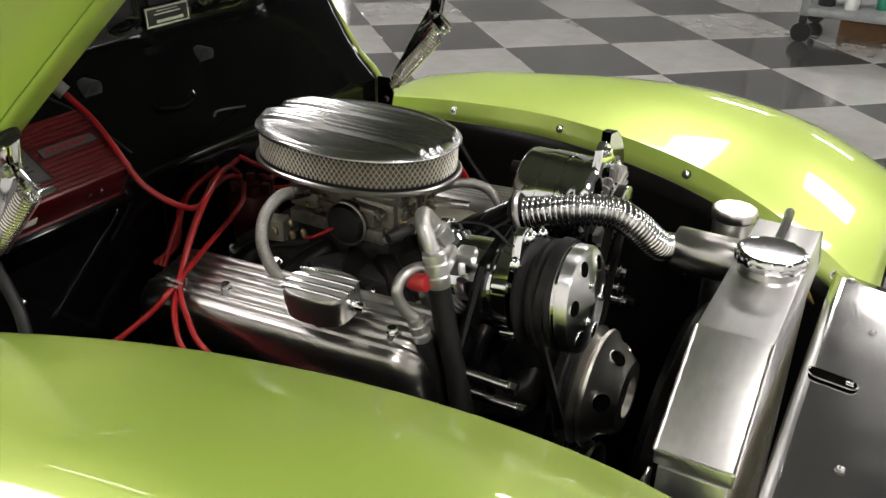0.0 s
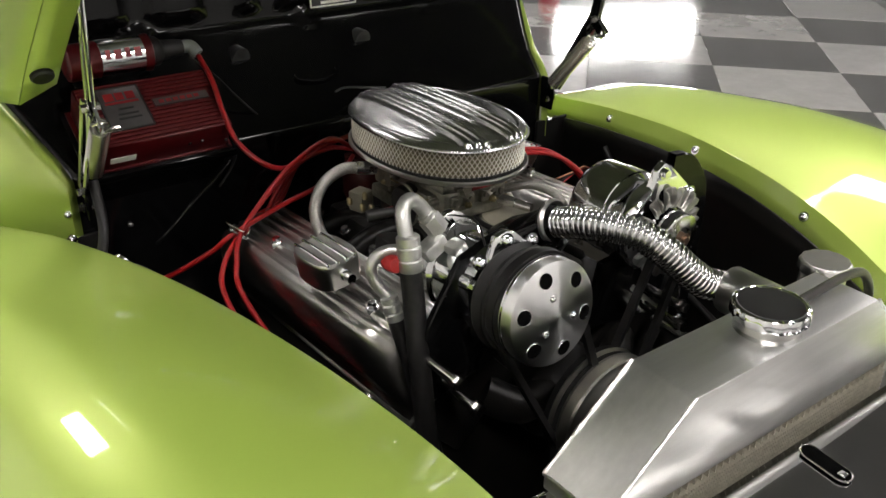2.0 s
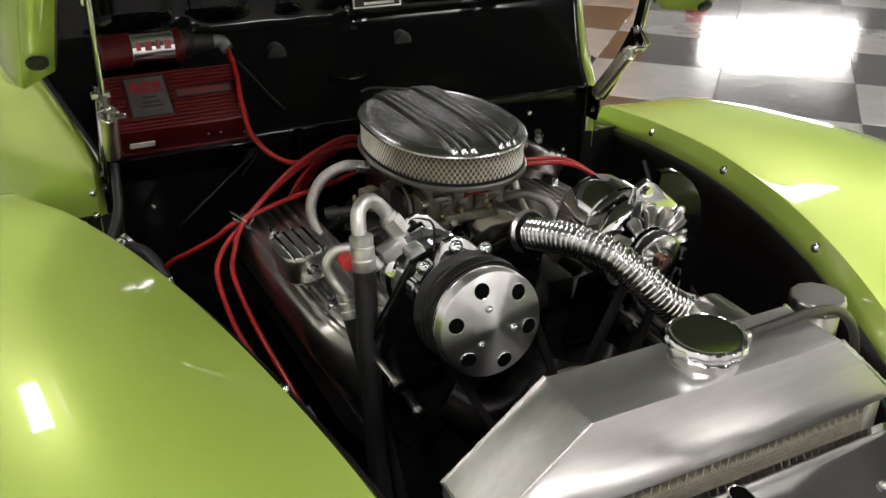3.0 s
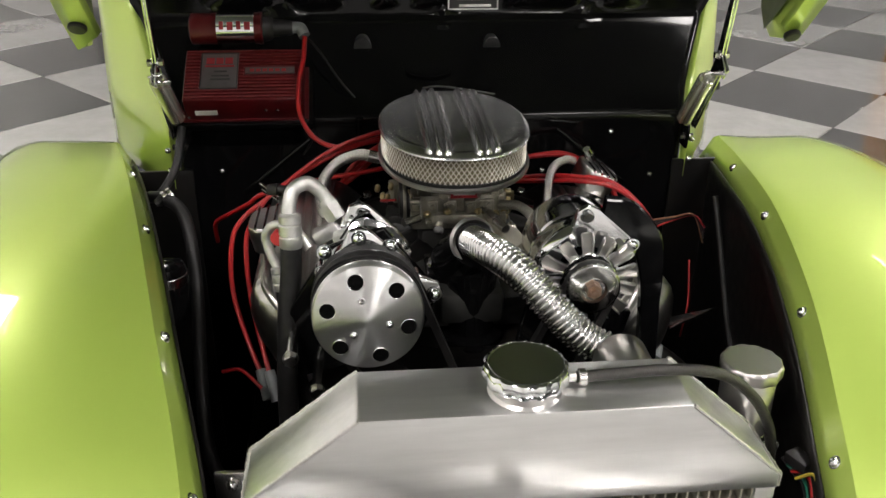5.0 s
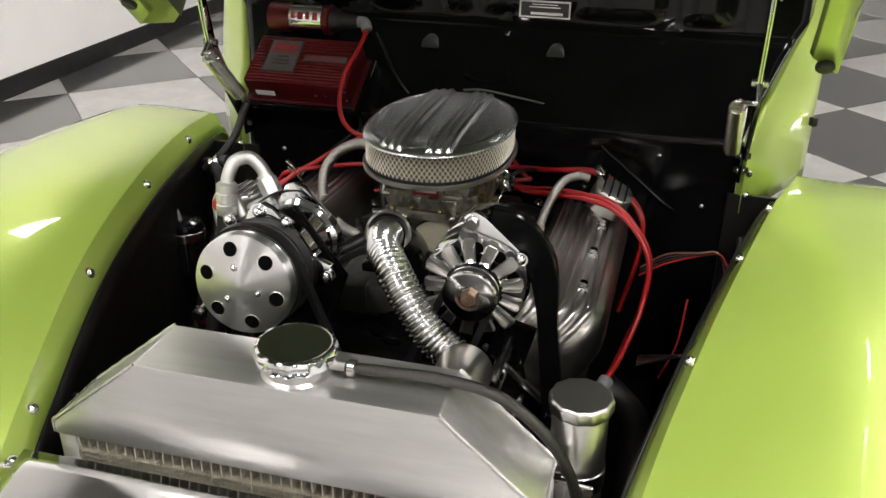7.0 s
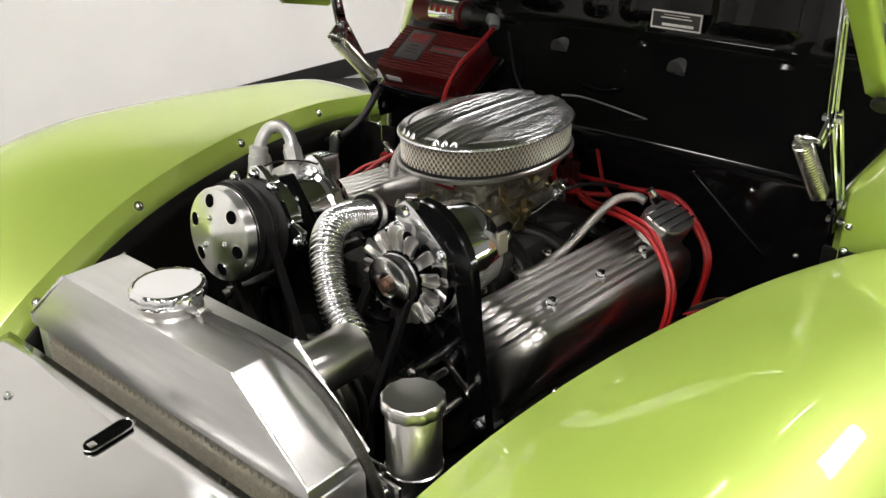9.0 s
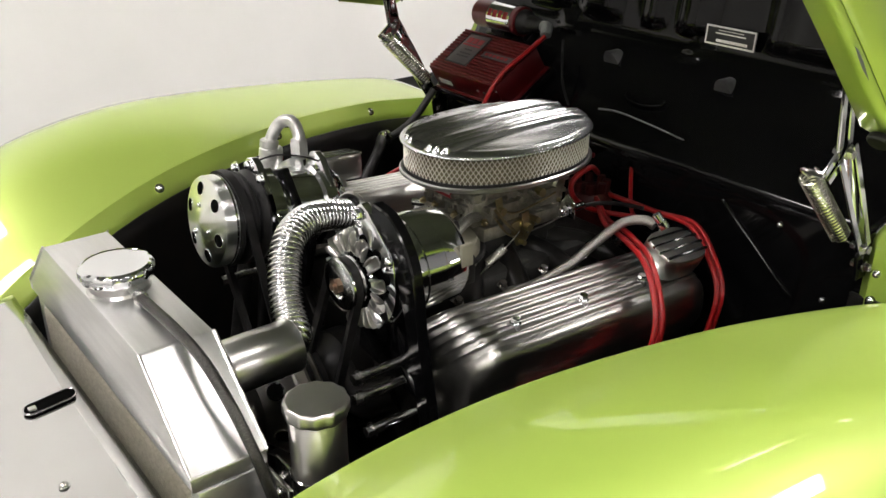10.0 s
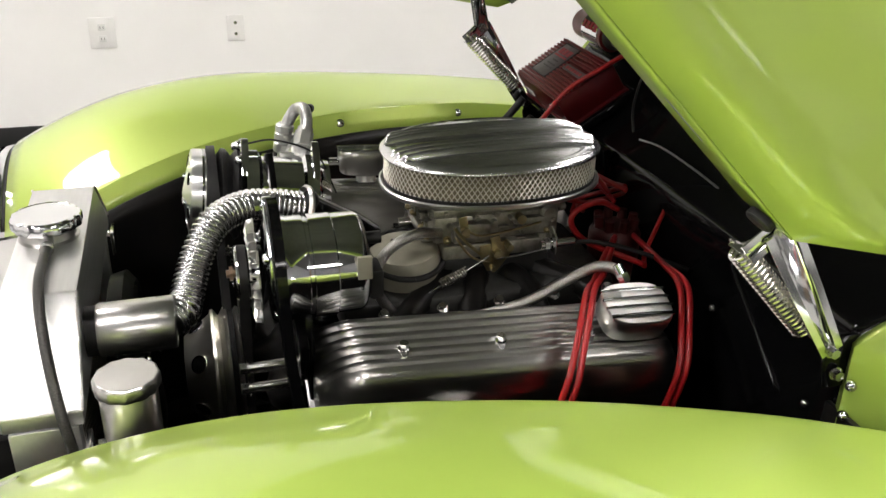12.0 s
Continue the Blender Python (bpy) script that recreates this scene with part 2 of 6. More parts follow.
def bridge(bm, r0, r1):
    n = len(r0)
    for k in range(n):
        bm.faces.new((r0[k], r0[(k + 1) % n], r1[(k + 1) % n], r1[k]))


def cap(bm, r, flip=False):
    bm.faces.new(list(reversed(r)) if flip else r)


def tube(bm, pts, r, seg=10, smooth=6, flat=None, ends=True):
    """A swept pipe; r is a number or a function of 0..1 along it; flat gives the second radius of a strap."""
    path = catmull(pts, smooth)
    fr = frames_along(path)
    last = None
    for i, (p, (t, n, b)) in enumerate(zip(path, fr)):
        rr = r(i / (len(path) - 1)) if callable(r) else r
        cur = ring(bm, p, n, b, rr, seg, flat)
        if last:
            bridge(bm, last, cur)
        elif ends:
            cap(bm, cur, True)
        last = cur
    if ends:
        cap(bm, last)
    return bm


def cyl(bm, p0, p1, r0, r1=None, seg=24):
    p0, p1 = Vector(p0), Vector(p1)
    t = (p1 - p0).normalized()
    ref = V3(0, 0, 1) if abs(t.z) < 0.9 else V3(1, 0, 0)
    n = (ref - t * ref.dot(t)).normalized()
    b = t.cross(n)
    a0, a1 = ring(bm, p0, n, b, r0, seg), ring(bm, p1, n, b, r0 if r1 is None else r1, seg)
    bridge(bm, a0, a1)
    cap(bm, a0, True)
    cap(bm, a1)
    return bm


def lathe(bm, origin, axis, prof, seg=36, wobble=None, closed=True):
    """Revolve (radius, height) pairs about an axis; wobble(angle, i) scales the radius."""
    o, t = Vector(origin), Vector(axis).normalized()
    ref = V3(0, 0, 1) if abs(t.z) < 0.9 else V3(1, 0, 0)
    n = (ref - t * ref.dot(t)).normalized()
    b = t.cross(n)
    last = None
    for i, (r, h) in enumerate(prof):
        cur = []
        for k in range(seg):
            an = 2 * math.pi * k / seg
            rr = r * (wobble(an, i) if wobble else 1.0)
            cur.append(bm.verts.new(o + t * h + n * (rr * math.cos(an)) + b * (rr * math.sin(an))))
        if last:
            bridge(bm, last, cur)
        elif closed:
            cap(bm, cur, True)
        last = cur
    if closed:
        cap(bm, last)
    return bm


def box(bm, c, s, rot=None, bev=0.0, seg=2):
    m = Matrix.Translation(c) @ (rot or Matrix.Identity(4)) @ Matrix.Diagonal((*s, 1))
    r = bmesh.ops.create_cube(bm, size=1.0, matrix=m)
    if bev:
        edges = list({e for v in r["verts"] for e in v.link_edges})
        bmesh.ops.bevel(bm, geom=edges, offset=bev, segments=seg, affect='EDGES', profile=0.5)
    return bm


def prism(bm, poly, lift, bev=0.0):
    """Extrude a polygon of points by the vector lift."""
    a = [bm.verts.new(Vector(p)) for p in poly]
    b = [bm.verts.new(Vector(p) + Vector(lift)) for p in poly]
    fs = [bm.faces.new(list(reversed(a))), bm.faces.new(b)]
    n = len(a)
    for k in range(n):
        fs.append(bm.faces.new((a[k], a[(k + 1) % n], b[(k + 1) % n], b[k])))
    if bev:
        edges = list({e for f in fs for e in f.edges})
        bmesh.ops.bevel(bm, geom=edges, offset=bev, segments=2, affect='EDGES', profile=0.5)
    return bm


def sheet(bm, rows, wrap=False):
    grid = [[bm.verts.new(Vector(p)) for p in row] for row in rows]
    for a, b in zip(grid, grid[1:]):
        for k in range(len(a) - 1):
            bm.faces.new((a[k], a[k + 1], b[k + 1], b[k]))
        if wrap:
            bm.faces.new((a[-1], a[0], b[0], b[-1]))
    return bm


def bolt(bm, p, d, r=0.006, h=0.005, hexed=False):
    """A screw: washer, rounded head and a dimple, pointing along d."""
    p, d = Vector(p), Vector(d).normalized()
    cyl(bm, p, p + d * h * 0.3, r * 1.35, seg=14)
    if hexed:
        cyl(bm, p + d * h * 0.3, p + d * h * 1.4, r, seg=6)
    else:
        lathe(bm, p + d * h * 0.3, d, [(r, 0), (r * 0.95, h * 0.5), (r * 0.7, h * 0.85), (r * 0.3, h), (r * 0.25, h * 0.6)], seg=14)
    return bm


def coil(bm, p0, p1, R, r, turns, seg=6, per=18):
    p0, p1 = Vector(p0), Vector(p1)
    t = (p1 - p0).normalized()
    ref = V3(0, 0, 1) if abs(t.z) < 0.9 else V3(1, 0, 0)
    n = (ref - t * ref.dot(t)).normalized()
    b = t.cross(n)
    N = int(turns * per)
    pts = [p0 + (p1 - p0) * (k / N) + n * (R * math.cos(2 * math.pi * k / per)) + b * (R * math.sin(2 * math.pi * k / per)) for k in range(N + 1)]
    return tube(bm, pts, r, seg, 1)


def mesh_of(name, bm, material, sharp=38):
    bmesh.ops.recalc_face_normals(bm, faces=bm.faces[:])
    me = bpy.data.meshes.new(name)
    bm.to_mesh(me)
    bm.free()
    me.materials.append(M[material])
    for p in me.polygons:
        p.use_smooth = True
    me.set_sharp_from_angle(angle=radians(sharp))
    return me


def part(name, bm, material, parent, label="", sharp=38):
    """One mesh object under a thing or a part."""
    ob = new(name, mesh_of(name, bm, material, sharp))
    if parent:
        ob.parent = parent
        base = parent.matrix_basis.translation.copy()
        if parent.parent:
            base = V3(0, 0, 0)
        ob.matrix_parent_inverse = Matrix.Translation(-base)
    if label:
        tagged(ob, label)
    return ob


def thing(name, at, label, category, group="", kind=""):
    ob = new(name)
    ob.empty_display_size = 0.05
    ob.location = at
    return tagged(ob, label, category, group, kind)


def solo(name, bm, material, label, category, group="", kind="", sharp=38):
    """A thing that is one plain mesh."""
    return tagged(new(name, mesh_of(name, bm, material, sharp)), label, category, group, kind)


def bm_new():
    return bmesh.new()


def thick(ob, d, offset=-1.0):
    s = ob.modifiers.new("thickness", 'SOLIDIFY')
    s.thickness, s.offset = d, offset
    return ob


def ramp(table, y):
    """Smooth value from a short table of (y, value)."""
    ys = [a for a, _ in table]
    vs = [b for _, b in table]
    if y <= ys[0]:
        return vs[0] + (y - ys[0]) * (vs[1] - vs[0]) / (ys[1] - ys[0])
    if y >= ys[-1]:
        return vs[-1] + (y - ys[-1]) * (vs[-1] - vs[-2]) / (ys[-1] - ys[-2])
    i = max(k for k in range(len(ys) - 1) if ys[k] <= y)
    t = (y - ys[i]) / (ys[i + 1] - ys[i])
    m0 = (vs[i + 1] - vs[max(i - 1, 0)]) / (ys[i + 1] - ys[max(i - 1, 0)])
    m1 = (vs[min(i + 2, len(vs) - 1)] - vs[i]) / (ys[min(i + 2, len(ys) - 1)] - ys[i])
    h = ys[i + 1] - ys[i]
    return ((1 + 2 * t) * (1 - t) ** 2) * vs[i] + t * (1 - t) ** 2 * h * m0 + t * t * (3 - 2 * t) * vs[i + 1] + t * t * (t - 1) * h * m1


# ---- the room ----
WX, EX, SY, NY, HI = -3.43, 14.0, -8.0, 11.6, 5.0
b = bm_new()
box(b, ((WX + EX) / 2, (SY + NY) / 2, -0.07), (EX - WX + 0.4, NY - SY + 0.4, 0.12))
floor = tagged(new("floor", mesh_of("floor", b, "grout")), "glossy checkered vinyl tile floor in grey and cream", "floor", kind="structure")


def wall(name, c, s, label, mat="wall"):
    b = bm_new()
    box(b, c, s)
    return tagged(new(name, mesh_of(name, b, mat)), label, "wall", kind="structure")


wall("wall_west", (WX - 0.1, (SY + NY) / 2, HI / 2), (0.2, NY - SY, HI), "plain white painted wall with a black baseboard")
wall("wall_east", (EX + 0.1, (SY + NY) / 2, HI / 2), (0.2, NY - SY, HI), "plain grey painted wall", "wall_far")
wall("wall_south", ((WX + EX) / 2, SY - 0.1, HI / 2), (EX - WX + 0.4, 0.2, HI), "plain white painted wall")
# slanted far wall with a low bright window
WO, WU, WN = V3(5.84, 6.44, 0), V3(0.895, -0.446, 0), V3(0.446, 0.895, 0)
WR = Matrix.Rotation(math.atan2(WU.y, WU.x), 4, 'Z')
W1, Z0, Z1 = 1.67, 0.55, 0.93


def on_wall(u, d, z):
    return WO + WU * u + WN * d + V3(0, 0, z)


b = bm_new()
for u0, u1, z0, z1 in ((-11.5, 0, 0, HI), (W1, 9.0, 0, HI), (0, W1, 0, Z0), (0, W1, Z1, HI)):
    box(b, on_wall((u0 + u1) / 2, 0.1, (z0 + z1) / 2), (u1 - u0, 0.2, z1 - z0), WR)
tagged(new("wall_north", mesh_of("wall_north", b, "wall_far")), "grey painted far wall with a low bright window", "wall", kind="structure")
win = tagged(new("window_1"), "low wide window with daylight behind it", "window", kind="structure")
win.location = on_wall(W1 / 2, 0.1, Z0)
for u0, u1, z0, z1 in ((0, 0.05, Z0, Z1), (W1 - 0.05, W1, Z0, Z1), (0.05, W1 - 0.05, Z0, Z0 + 0.05), (0.05, W1 - 0.05, Z1 - 0.05, Z1)):
    part("window_frame", box(bm_new(), on_wall((u0 + u1) / 2, 0.06, (z0 + z1) / 2), (u1 - u0, 0.06, z1 - z0), WR, 0.004), "outlet", win)
b = bm_new()
box(b, on_wall(W1 / 2, 0.9, 1.2), (5.0, 0.02, 3.0), WR)
tagged(new("backdrop", mesh_of("backdrop", b, "daylight")), "bright daylight haze outside the window", "backdrop", kind="structure")
b = bm_new()
box(b, ((WX + EX) / 2, (SY + NY) / 2, HI + 0.06), (EX - WX + 0.4, NY - SY + 0.4, 0.12))
tagged(new("ceiling", mesh_of("ceiling", b, "ceiling")), "dark painted ceiling with fluorescent fixtures", "ceiling", kind="structure")
b = bm_new()
box(b, (WX + 0.008, (SY + NY) / 2, 0.06), (0.016, NY - SY - 0.01, 0.12), bev=0.004)
tagged(new("baseboard", mesh_of("baseboard", b, "baseboard")), "black vinyl baseboard along the white wall", "baseboard", kind="structure")


def ceiling_light(c):
    top = thing("ceiling_light", c, "white fluorescent ceiling fixture out of view with a lit wraparound diffuser", "ceiling light", "ceiling lights")
    b = bm_new()
    for dx, dy, sx, sy in ((-0.34, 0, 0.03, 1.46), (0.34, 0, 0.03, 1.46), (0, -0.715, 0.65, 0.03), (0, 0.715, 0.65, 0.03)):
        box(b, (c[0] + dx, c[1] + dy, c[2] - 0.03), (sx, sy, 0.06))
    part("frame", b, "outlet", top)
    # deep box: glowing sides added to brighten the upper walls
    b = bm_new()
    box(b, (c[0], c[1], c[2] - 0.10), (0.645, 1.395, 0.16), bev=0.02)
    part("diffuser", b, "lamp", top, "glowing white diffuser")
    return top


# added out of view to brighten the passenger side; no known fixture here
first = ceiling_light((-1.9, -2.2, HI))
# fixtures at y -6.4 and x 9.6 are added fill, others fit fender reflections
for cx, cys in ((-1.5, (4.2,)), (2.1, (-6.4, -1.75, 1.2, 4.2)), (6.8, (-6.4,)), (9.6, (-1.75, 1.2))):
    for cy in cys:
        copy_thing(first, pose(cx, cy, HI))


def outlet(y, z, kind, w, h):
    top = thing("wall_outlet", (WX, y, z), "white plastic wall outlet on the white wall", "outlet", "wall outlets")
    b = bm_new()
    box(b, (WX + 0.004, y, z), (0.008, w, h), bev=0.003)
    part("cover_plate", b, "outlet", top)
    for dz in (-0.027, 0.027):
        b = bm_new()
        if kind:
            box(b, (WX + 0.009, y, z + dz), (0.006, 0.034, 0.03), bev=0.002)
            part("socket", b, "label_white", top)
        else:
            cyl(b, (WX + 0.008, y, z + dz), (WX + 0.012, y, z + dz), 0.008, seg=12)
            part("screw", b, "steel", top)
    if kind:
        for dz in (-0.027, 0.027):
            for dy in (-0.007, 0.007):
                b = bm_new()
                box(b, (WX + 0.0125, y + dy, z + dz), (0.002, 0.003, 0.011))
                part("slot", b, "label_black", top)


# ---- car body ----
car = thing("car", (0, 0.4, 0), "lime green hot rod coupe front end with its hood raised", "car")

# fender lips, outward distance and height along the car, for the driver (1) and passenger (-1) side
LIPX = {1: [(-0.30, 0.3484), (-0.10, 0.3456), (0.036, 0.3652), (0.243, 0.4131), (0.497, 0.4709), (0.746, 0.5231), (0.92, 0.5638)],
        -1: [(-0.30, 0.3286), (-0.10, 0.3235), (0.036, 0.3417), (0.243, 0.3971), (0.497, 0.4649), (0.746, 0.5358), (0.92, 0.5900)]}
LIPZ = {1: [(-0.30, 0.70), (-0.10, 0.856), (0.036, 0.939), (0.243, 1.0007), (0.497, 1.0149), (0.746, 0.9912), (0.92, 0.960)],
        -1: [(-0.30, 0.695), (-0.10, 0.8512), (0.036, 0.9378), (0.243, 1.0022), (0.497, 1.023), (0.746, 1.006), (0.92, 0.974)]}
TOPZ = {1: [(-0.45, 0.66), (-0.25, 0.85), (-0.08, 0.965), (0.08, 1.033), (0.25, 1.059), (0.42, 1.054), (0.62, 1.028), (0.78, 1.002), (0.93, 0.963), (1.06, 0.905)],
        -1: [(-0.45, 0.66), (-0.25, 0.85), (-0.08, 0.965), (0.08, 1.033), (0.25, 1.059), (0.42, 1.054), (0.62, 1.033), (0.78, 1.012), (0.93, 0.984), (1.06, 0.935)]}


def lip_points(xl, zl):
    return [(xl - 0.029, zl - 0.042), (xl - 0.017, zl - 0.022), (xl - 0.0065, zl - 0.0035), (xl - 0.005, zl - 0.0012), (xl - 0.002, zl)]


def fender(s):
    word = "passenger" if s < 0 else "driver"
    b = bm_new()
    rows = []
    N = 46
    for i in range(N + 1):
        y = -0.085 + i * (0.98 + 0.085) / N
        xl, zl = ramp(LIPX[s], y), ramp(LIPZ[s], y)
        zt = ramp(TOPZ[s], y)
        squeeze = 1.0 - 0.30 * max(0.0, (-0.05 - y) / 0.4) ** 2
        xo = xl + (0.98 - xl) * squeeze * (1.0 if y < 0.6 else 1.0 - 0.12 * (y - 0.6))
        drop = zt - 0.30
        row = lip_points(xl, zl)
        # over the crown and down the outer side
        for k in range(1, 25):
            u = k / 24
            if u < 0.45:
                q = u / 0.45
                x = xl + (xo - xl) * 0.36 * q
                z = zl + (zt - zl) * math.sin(q * math.pi / 2)
            else:
                an = (u - 0.45) / 0.55 * math.pi / 2
                x = xl + (xo - xl) * (0.36 + 0.64 * math.sin(an) ** 0.92)
                z = zt - drop * (1 - math.cos(an)) ** 0.94
            row.append((x, z))
        rows.append([(s * x, y, z) for x, z in row])
    # rear end rolls down behind the crown
    y0 = rows[-1]
    for k in range(1, 9):
        q = k / 8
        rows.append([(p[0], 0.98 + 0.11 * math.sin(q * math.pi / 2), p[2] - 0.02 * q - 0.42 * (1 - math.cos(q * math.pi / 2))) for p in y0])
    sheet(b, rows)
    ob = thick(part("front_fender", b, "green", car, f"glossy lime green {word} side front fender", sharp=24), 0.003)
    # narrow strip that runs on beside the filler panel
    b = bm_new()
    rows2 = []
    for i in range(15):
        y = -0.34 + i * 0.254 / 14
        xl, zl = ramp(LIPX[s], y), ramp(LIPZ[s], y)
        rows2.append([(s * x, y, z) for x, z in lip_points(xl, zl) + [(xl + 0.018, zl + 0.004), (xl + 0.040, zl + 0.004), (xl + 0.046, zl - 0.012), (xl + 0.047, zl - 0.05)]])
    sheet(b, rows2)
    thick(part("fender_nose_strip", b, "green", ob, sharp=24), 0.003)
    # bright trim and dark seal along the front edge
    for name, mt, y0, y1, dz in (("edge_seal", "rubber", -0.0865, -0.093, 0.006), ("front_trim", "chrome", -0.094, -0.135, 0.004), ("trim_groove", "recess_shade", -0.111, -0.115, 0.002)):
        b = bm_new()
        sheet(b, [[(p[0], yy, p[2] - dz - (0.25 * (-0.0865 - yy))) for p in rows[0][6:]] for yy in (y0, (y0 + y1) / 2, y1)])
        thick(part(name, b, mt, ob, sharp=40), 0.003)
    for y, lab in ((0.036, 1), (0.243, 1), (0.497, 1), (0.746, 1), (-0.02, 1), (-0.075, 1)):
        xl, zl = ramp(LIPX[s], y), ramp(LIPZ[s], y)
        b = bm_new()
        bolt(b, (s * (xl - 0.0148), y, zl - 0.0185), (-s * 0.86, 0, 0.51), 0.0058, 0.005)
        part("bolt", b, "chrome", ob)
    return ob


fender(-1)
fender(1)


# inner aprons below the fender lips
def apron(s):
    b = bm_new()
    rows = []
    for i in range(25):
        y = -0.16 + i * 1.09 / 24
        xl, zl = ramp(LIPX[s], y), ramp(LIPZ[s], y)
        rows.append([(s * (xl - 0.027 + 0.012 * q), y, zl - 0.036 - q * (zl - 0.036 - 0.30)) for q in (0, 0.05, 0.2, 0.5, 0.8, 1.0)])
    sheet(b, rows)
    thick(part("inner_apron", b, "black_satin", car, "black painted inner fender apron", sharp=60), 0.004)


apron(-1)
apron(1)

# firewall: upright lower wall, a slope with pressed ribs and an upper wall
FWP = [(0.905, 0.30), (0.905, 0.60), (0.905, 0.90), (0.905, 1.024), (0.9065, 1.0275), (0.911, 1.031), (0.955, 1.058), (1.00, 1.094), (1.045, 1.135), (1.066, 1.155), (1.076, 1.163), (1.083, 1.172), (1.088, 1.20), (1.094, 1.24), (1.10, 1.30), (1.12, 1.45)]
b = bm_new()
rows = []
nx = 72
for i in range(nx + 1):
    u = -1 + 2 * i / nx
    row = []
    for k in range(len(FWP) - 1):
        (ya, za), (yb, zb) = FWP[k], FWP[k + 1]
        n = 8 if zb - za > 0.05 else (3 if k > 5 else 1)
        for j in range(n):
            y, z = ya + (yb - ya) * j / n, za + (zb - za) * j / n
            x = u * ((0.464 if u > 0 else 0.473) + 0.55 * min(0.17, max(0.0, z - 1.03)))
            push = 0.0
            if z > 1.185:  # pressed rectangular panels in the upper wall
                for cx, w in ((-0.36, 0.055), (-0.22, 0.05), (0.0, 0.035), (0.24, 0.06), (0.38, 0.04), (-0.09, 0.022), (0.165, 0.02)):
                    push += 0.014 * max(0.0, min(1.0, (w - abs(x - cx)) / 0.012)) * max(0.0, min(1.0, (z - 1.187) / 0.012))
            if 1.15 < z < 1.185:  # scalloped edge of the ledge
                push += 0.008 * (abs(x + 0.285) < 0.03) + 0.008 * (abs(x - 0.02) < 0.02) + 0.006 * (abs(x - 0.30) < 0.02)
            row.append((x, y - push, z))
    row.append((u * (0.557 if u > 0 else 0.566), *FWP[-1]))
    rows.append(row)
sheet(b, rows)
firewall = thick(part("firewall", b, "black_gloss", car, "gloss black steel firewall with pressed ribs and tabs", sharp=50), 0.004)
for x, y, z, w in ((-0.134, 1.038, 1.132, 0.019), (0.113, 1.038, 1.130, 0.019)):
    b = bm_new()
    pts = [(x + w * math.cos(a) * 0.9, y - 0.012 * math.sin(a) - 0.012, z - 0.012 + 0.026 * math.sin(a)) for a in [math.pi * k / 12 for k in range(13)]]
    prism(b, pts, (0, 0.03, 0.0), 0.001)
    part("tab", b, "dark_steel", firewall, "small half round steel tab")
for x, y, z in ((0.327, 0.903, 0.99), (0.412, 0.903, 0.901), (0.20, 0.903, 0.915), (-0.40, 0.903, 0.93)):
    b = bm_new()
    bolt(b, (x, y, z), (0, -1, 0), 0.0055, 0.005)
    part("bolt", b, "steel", firewall)
b = bm_new()
tube(b, [(-0.052, 0.985, 1.094), (-0.047, 0.976, 1.086), (-0.01, 0.970, 1.080), (0.025, 0.976, 1.086), (0.03, 0.985, 1.094)], 0.003, 8)
part("handle_bead", b, "black_gloss", firewall)
b = bm_new()
tube(b, [(0.355, 0.985, 1.075), (0.38, 0.970, 1.060), (0.392, 0.972, 1.055)], 0.004, 8)
part("clip", b, "black_gloss", firewall)
for s in (-1, 1):
    b = bm_new()
    tube(b, [(s * 0.225, 0.905, 0.996), (s * 0.236, 0.9015, 0.987), (s * 0.294, 0.9015, 0.940), (s * 0.352, 0.9015, 0.893), (s * 0.362, 0.905, 0.885)], 0.0055, 10, 3)
    part("stiffening_bead", b, "black_gloss", firewall)
    b = bm_new()
    box(b, (s * 0.517, 0.895, 0.615), (0.131, 0.008, 0.64), bev=0.002)
    part("bulkhead_ear", b, "black_satin", firewall)


def data_plate():
    # riveted plate with a bright border; its writing stands as plain bars
    m = Matrix.Translation((0.081, 1.074, 1.199)) @ Matrix.Rotation(radians(-4), 4, 'X')
    top = part("data_plate", box(bm_new(), (0.081, 1.074, 1.199), (0.098, 0.002, 0.032), Matrix.Rotation(radians(-4), 4, 'X')), "label_black", firewall, "black data plate with a bright border")
    b = bm_new()
    for x, z, sx, sz in ((0, 0.0145, 0.098, 0.003), (0, -0.0145, 0.098, 0.003), (-0.0475, 0, 0.003, 0.026), (0.0475, 0, 0.003, 0.026), (0.004, -0.008, 0.062, 0.005), (0.0, 0.004, 0.06, 0.0022), (0.0, 0.009, 0.05, 0.0015)):
        box(b, m @ V3(x, -0.0016, z), (sx, 0.0015, sz), Matrix.Rotation(radians(-4), 4, 'X'))
    part("print", b, "steel", firewall, "bright border and print bars")


data_plate()


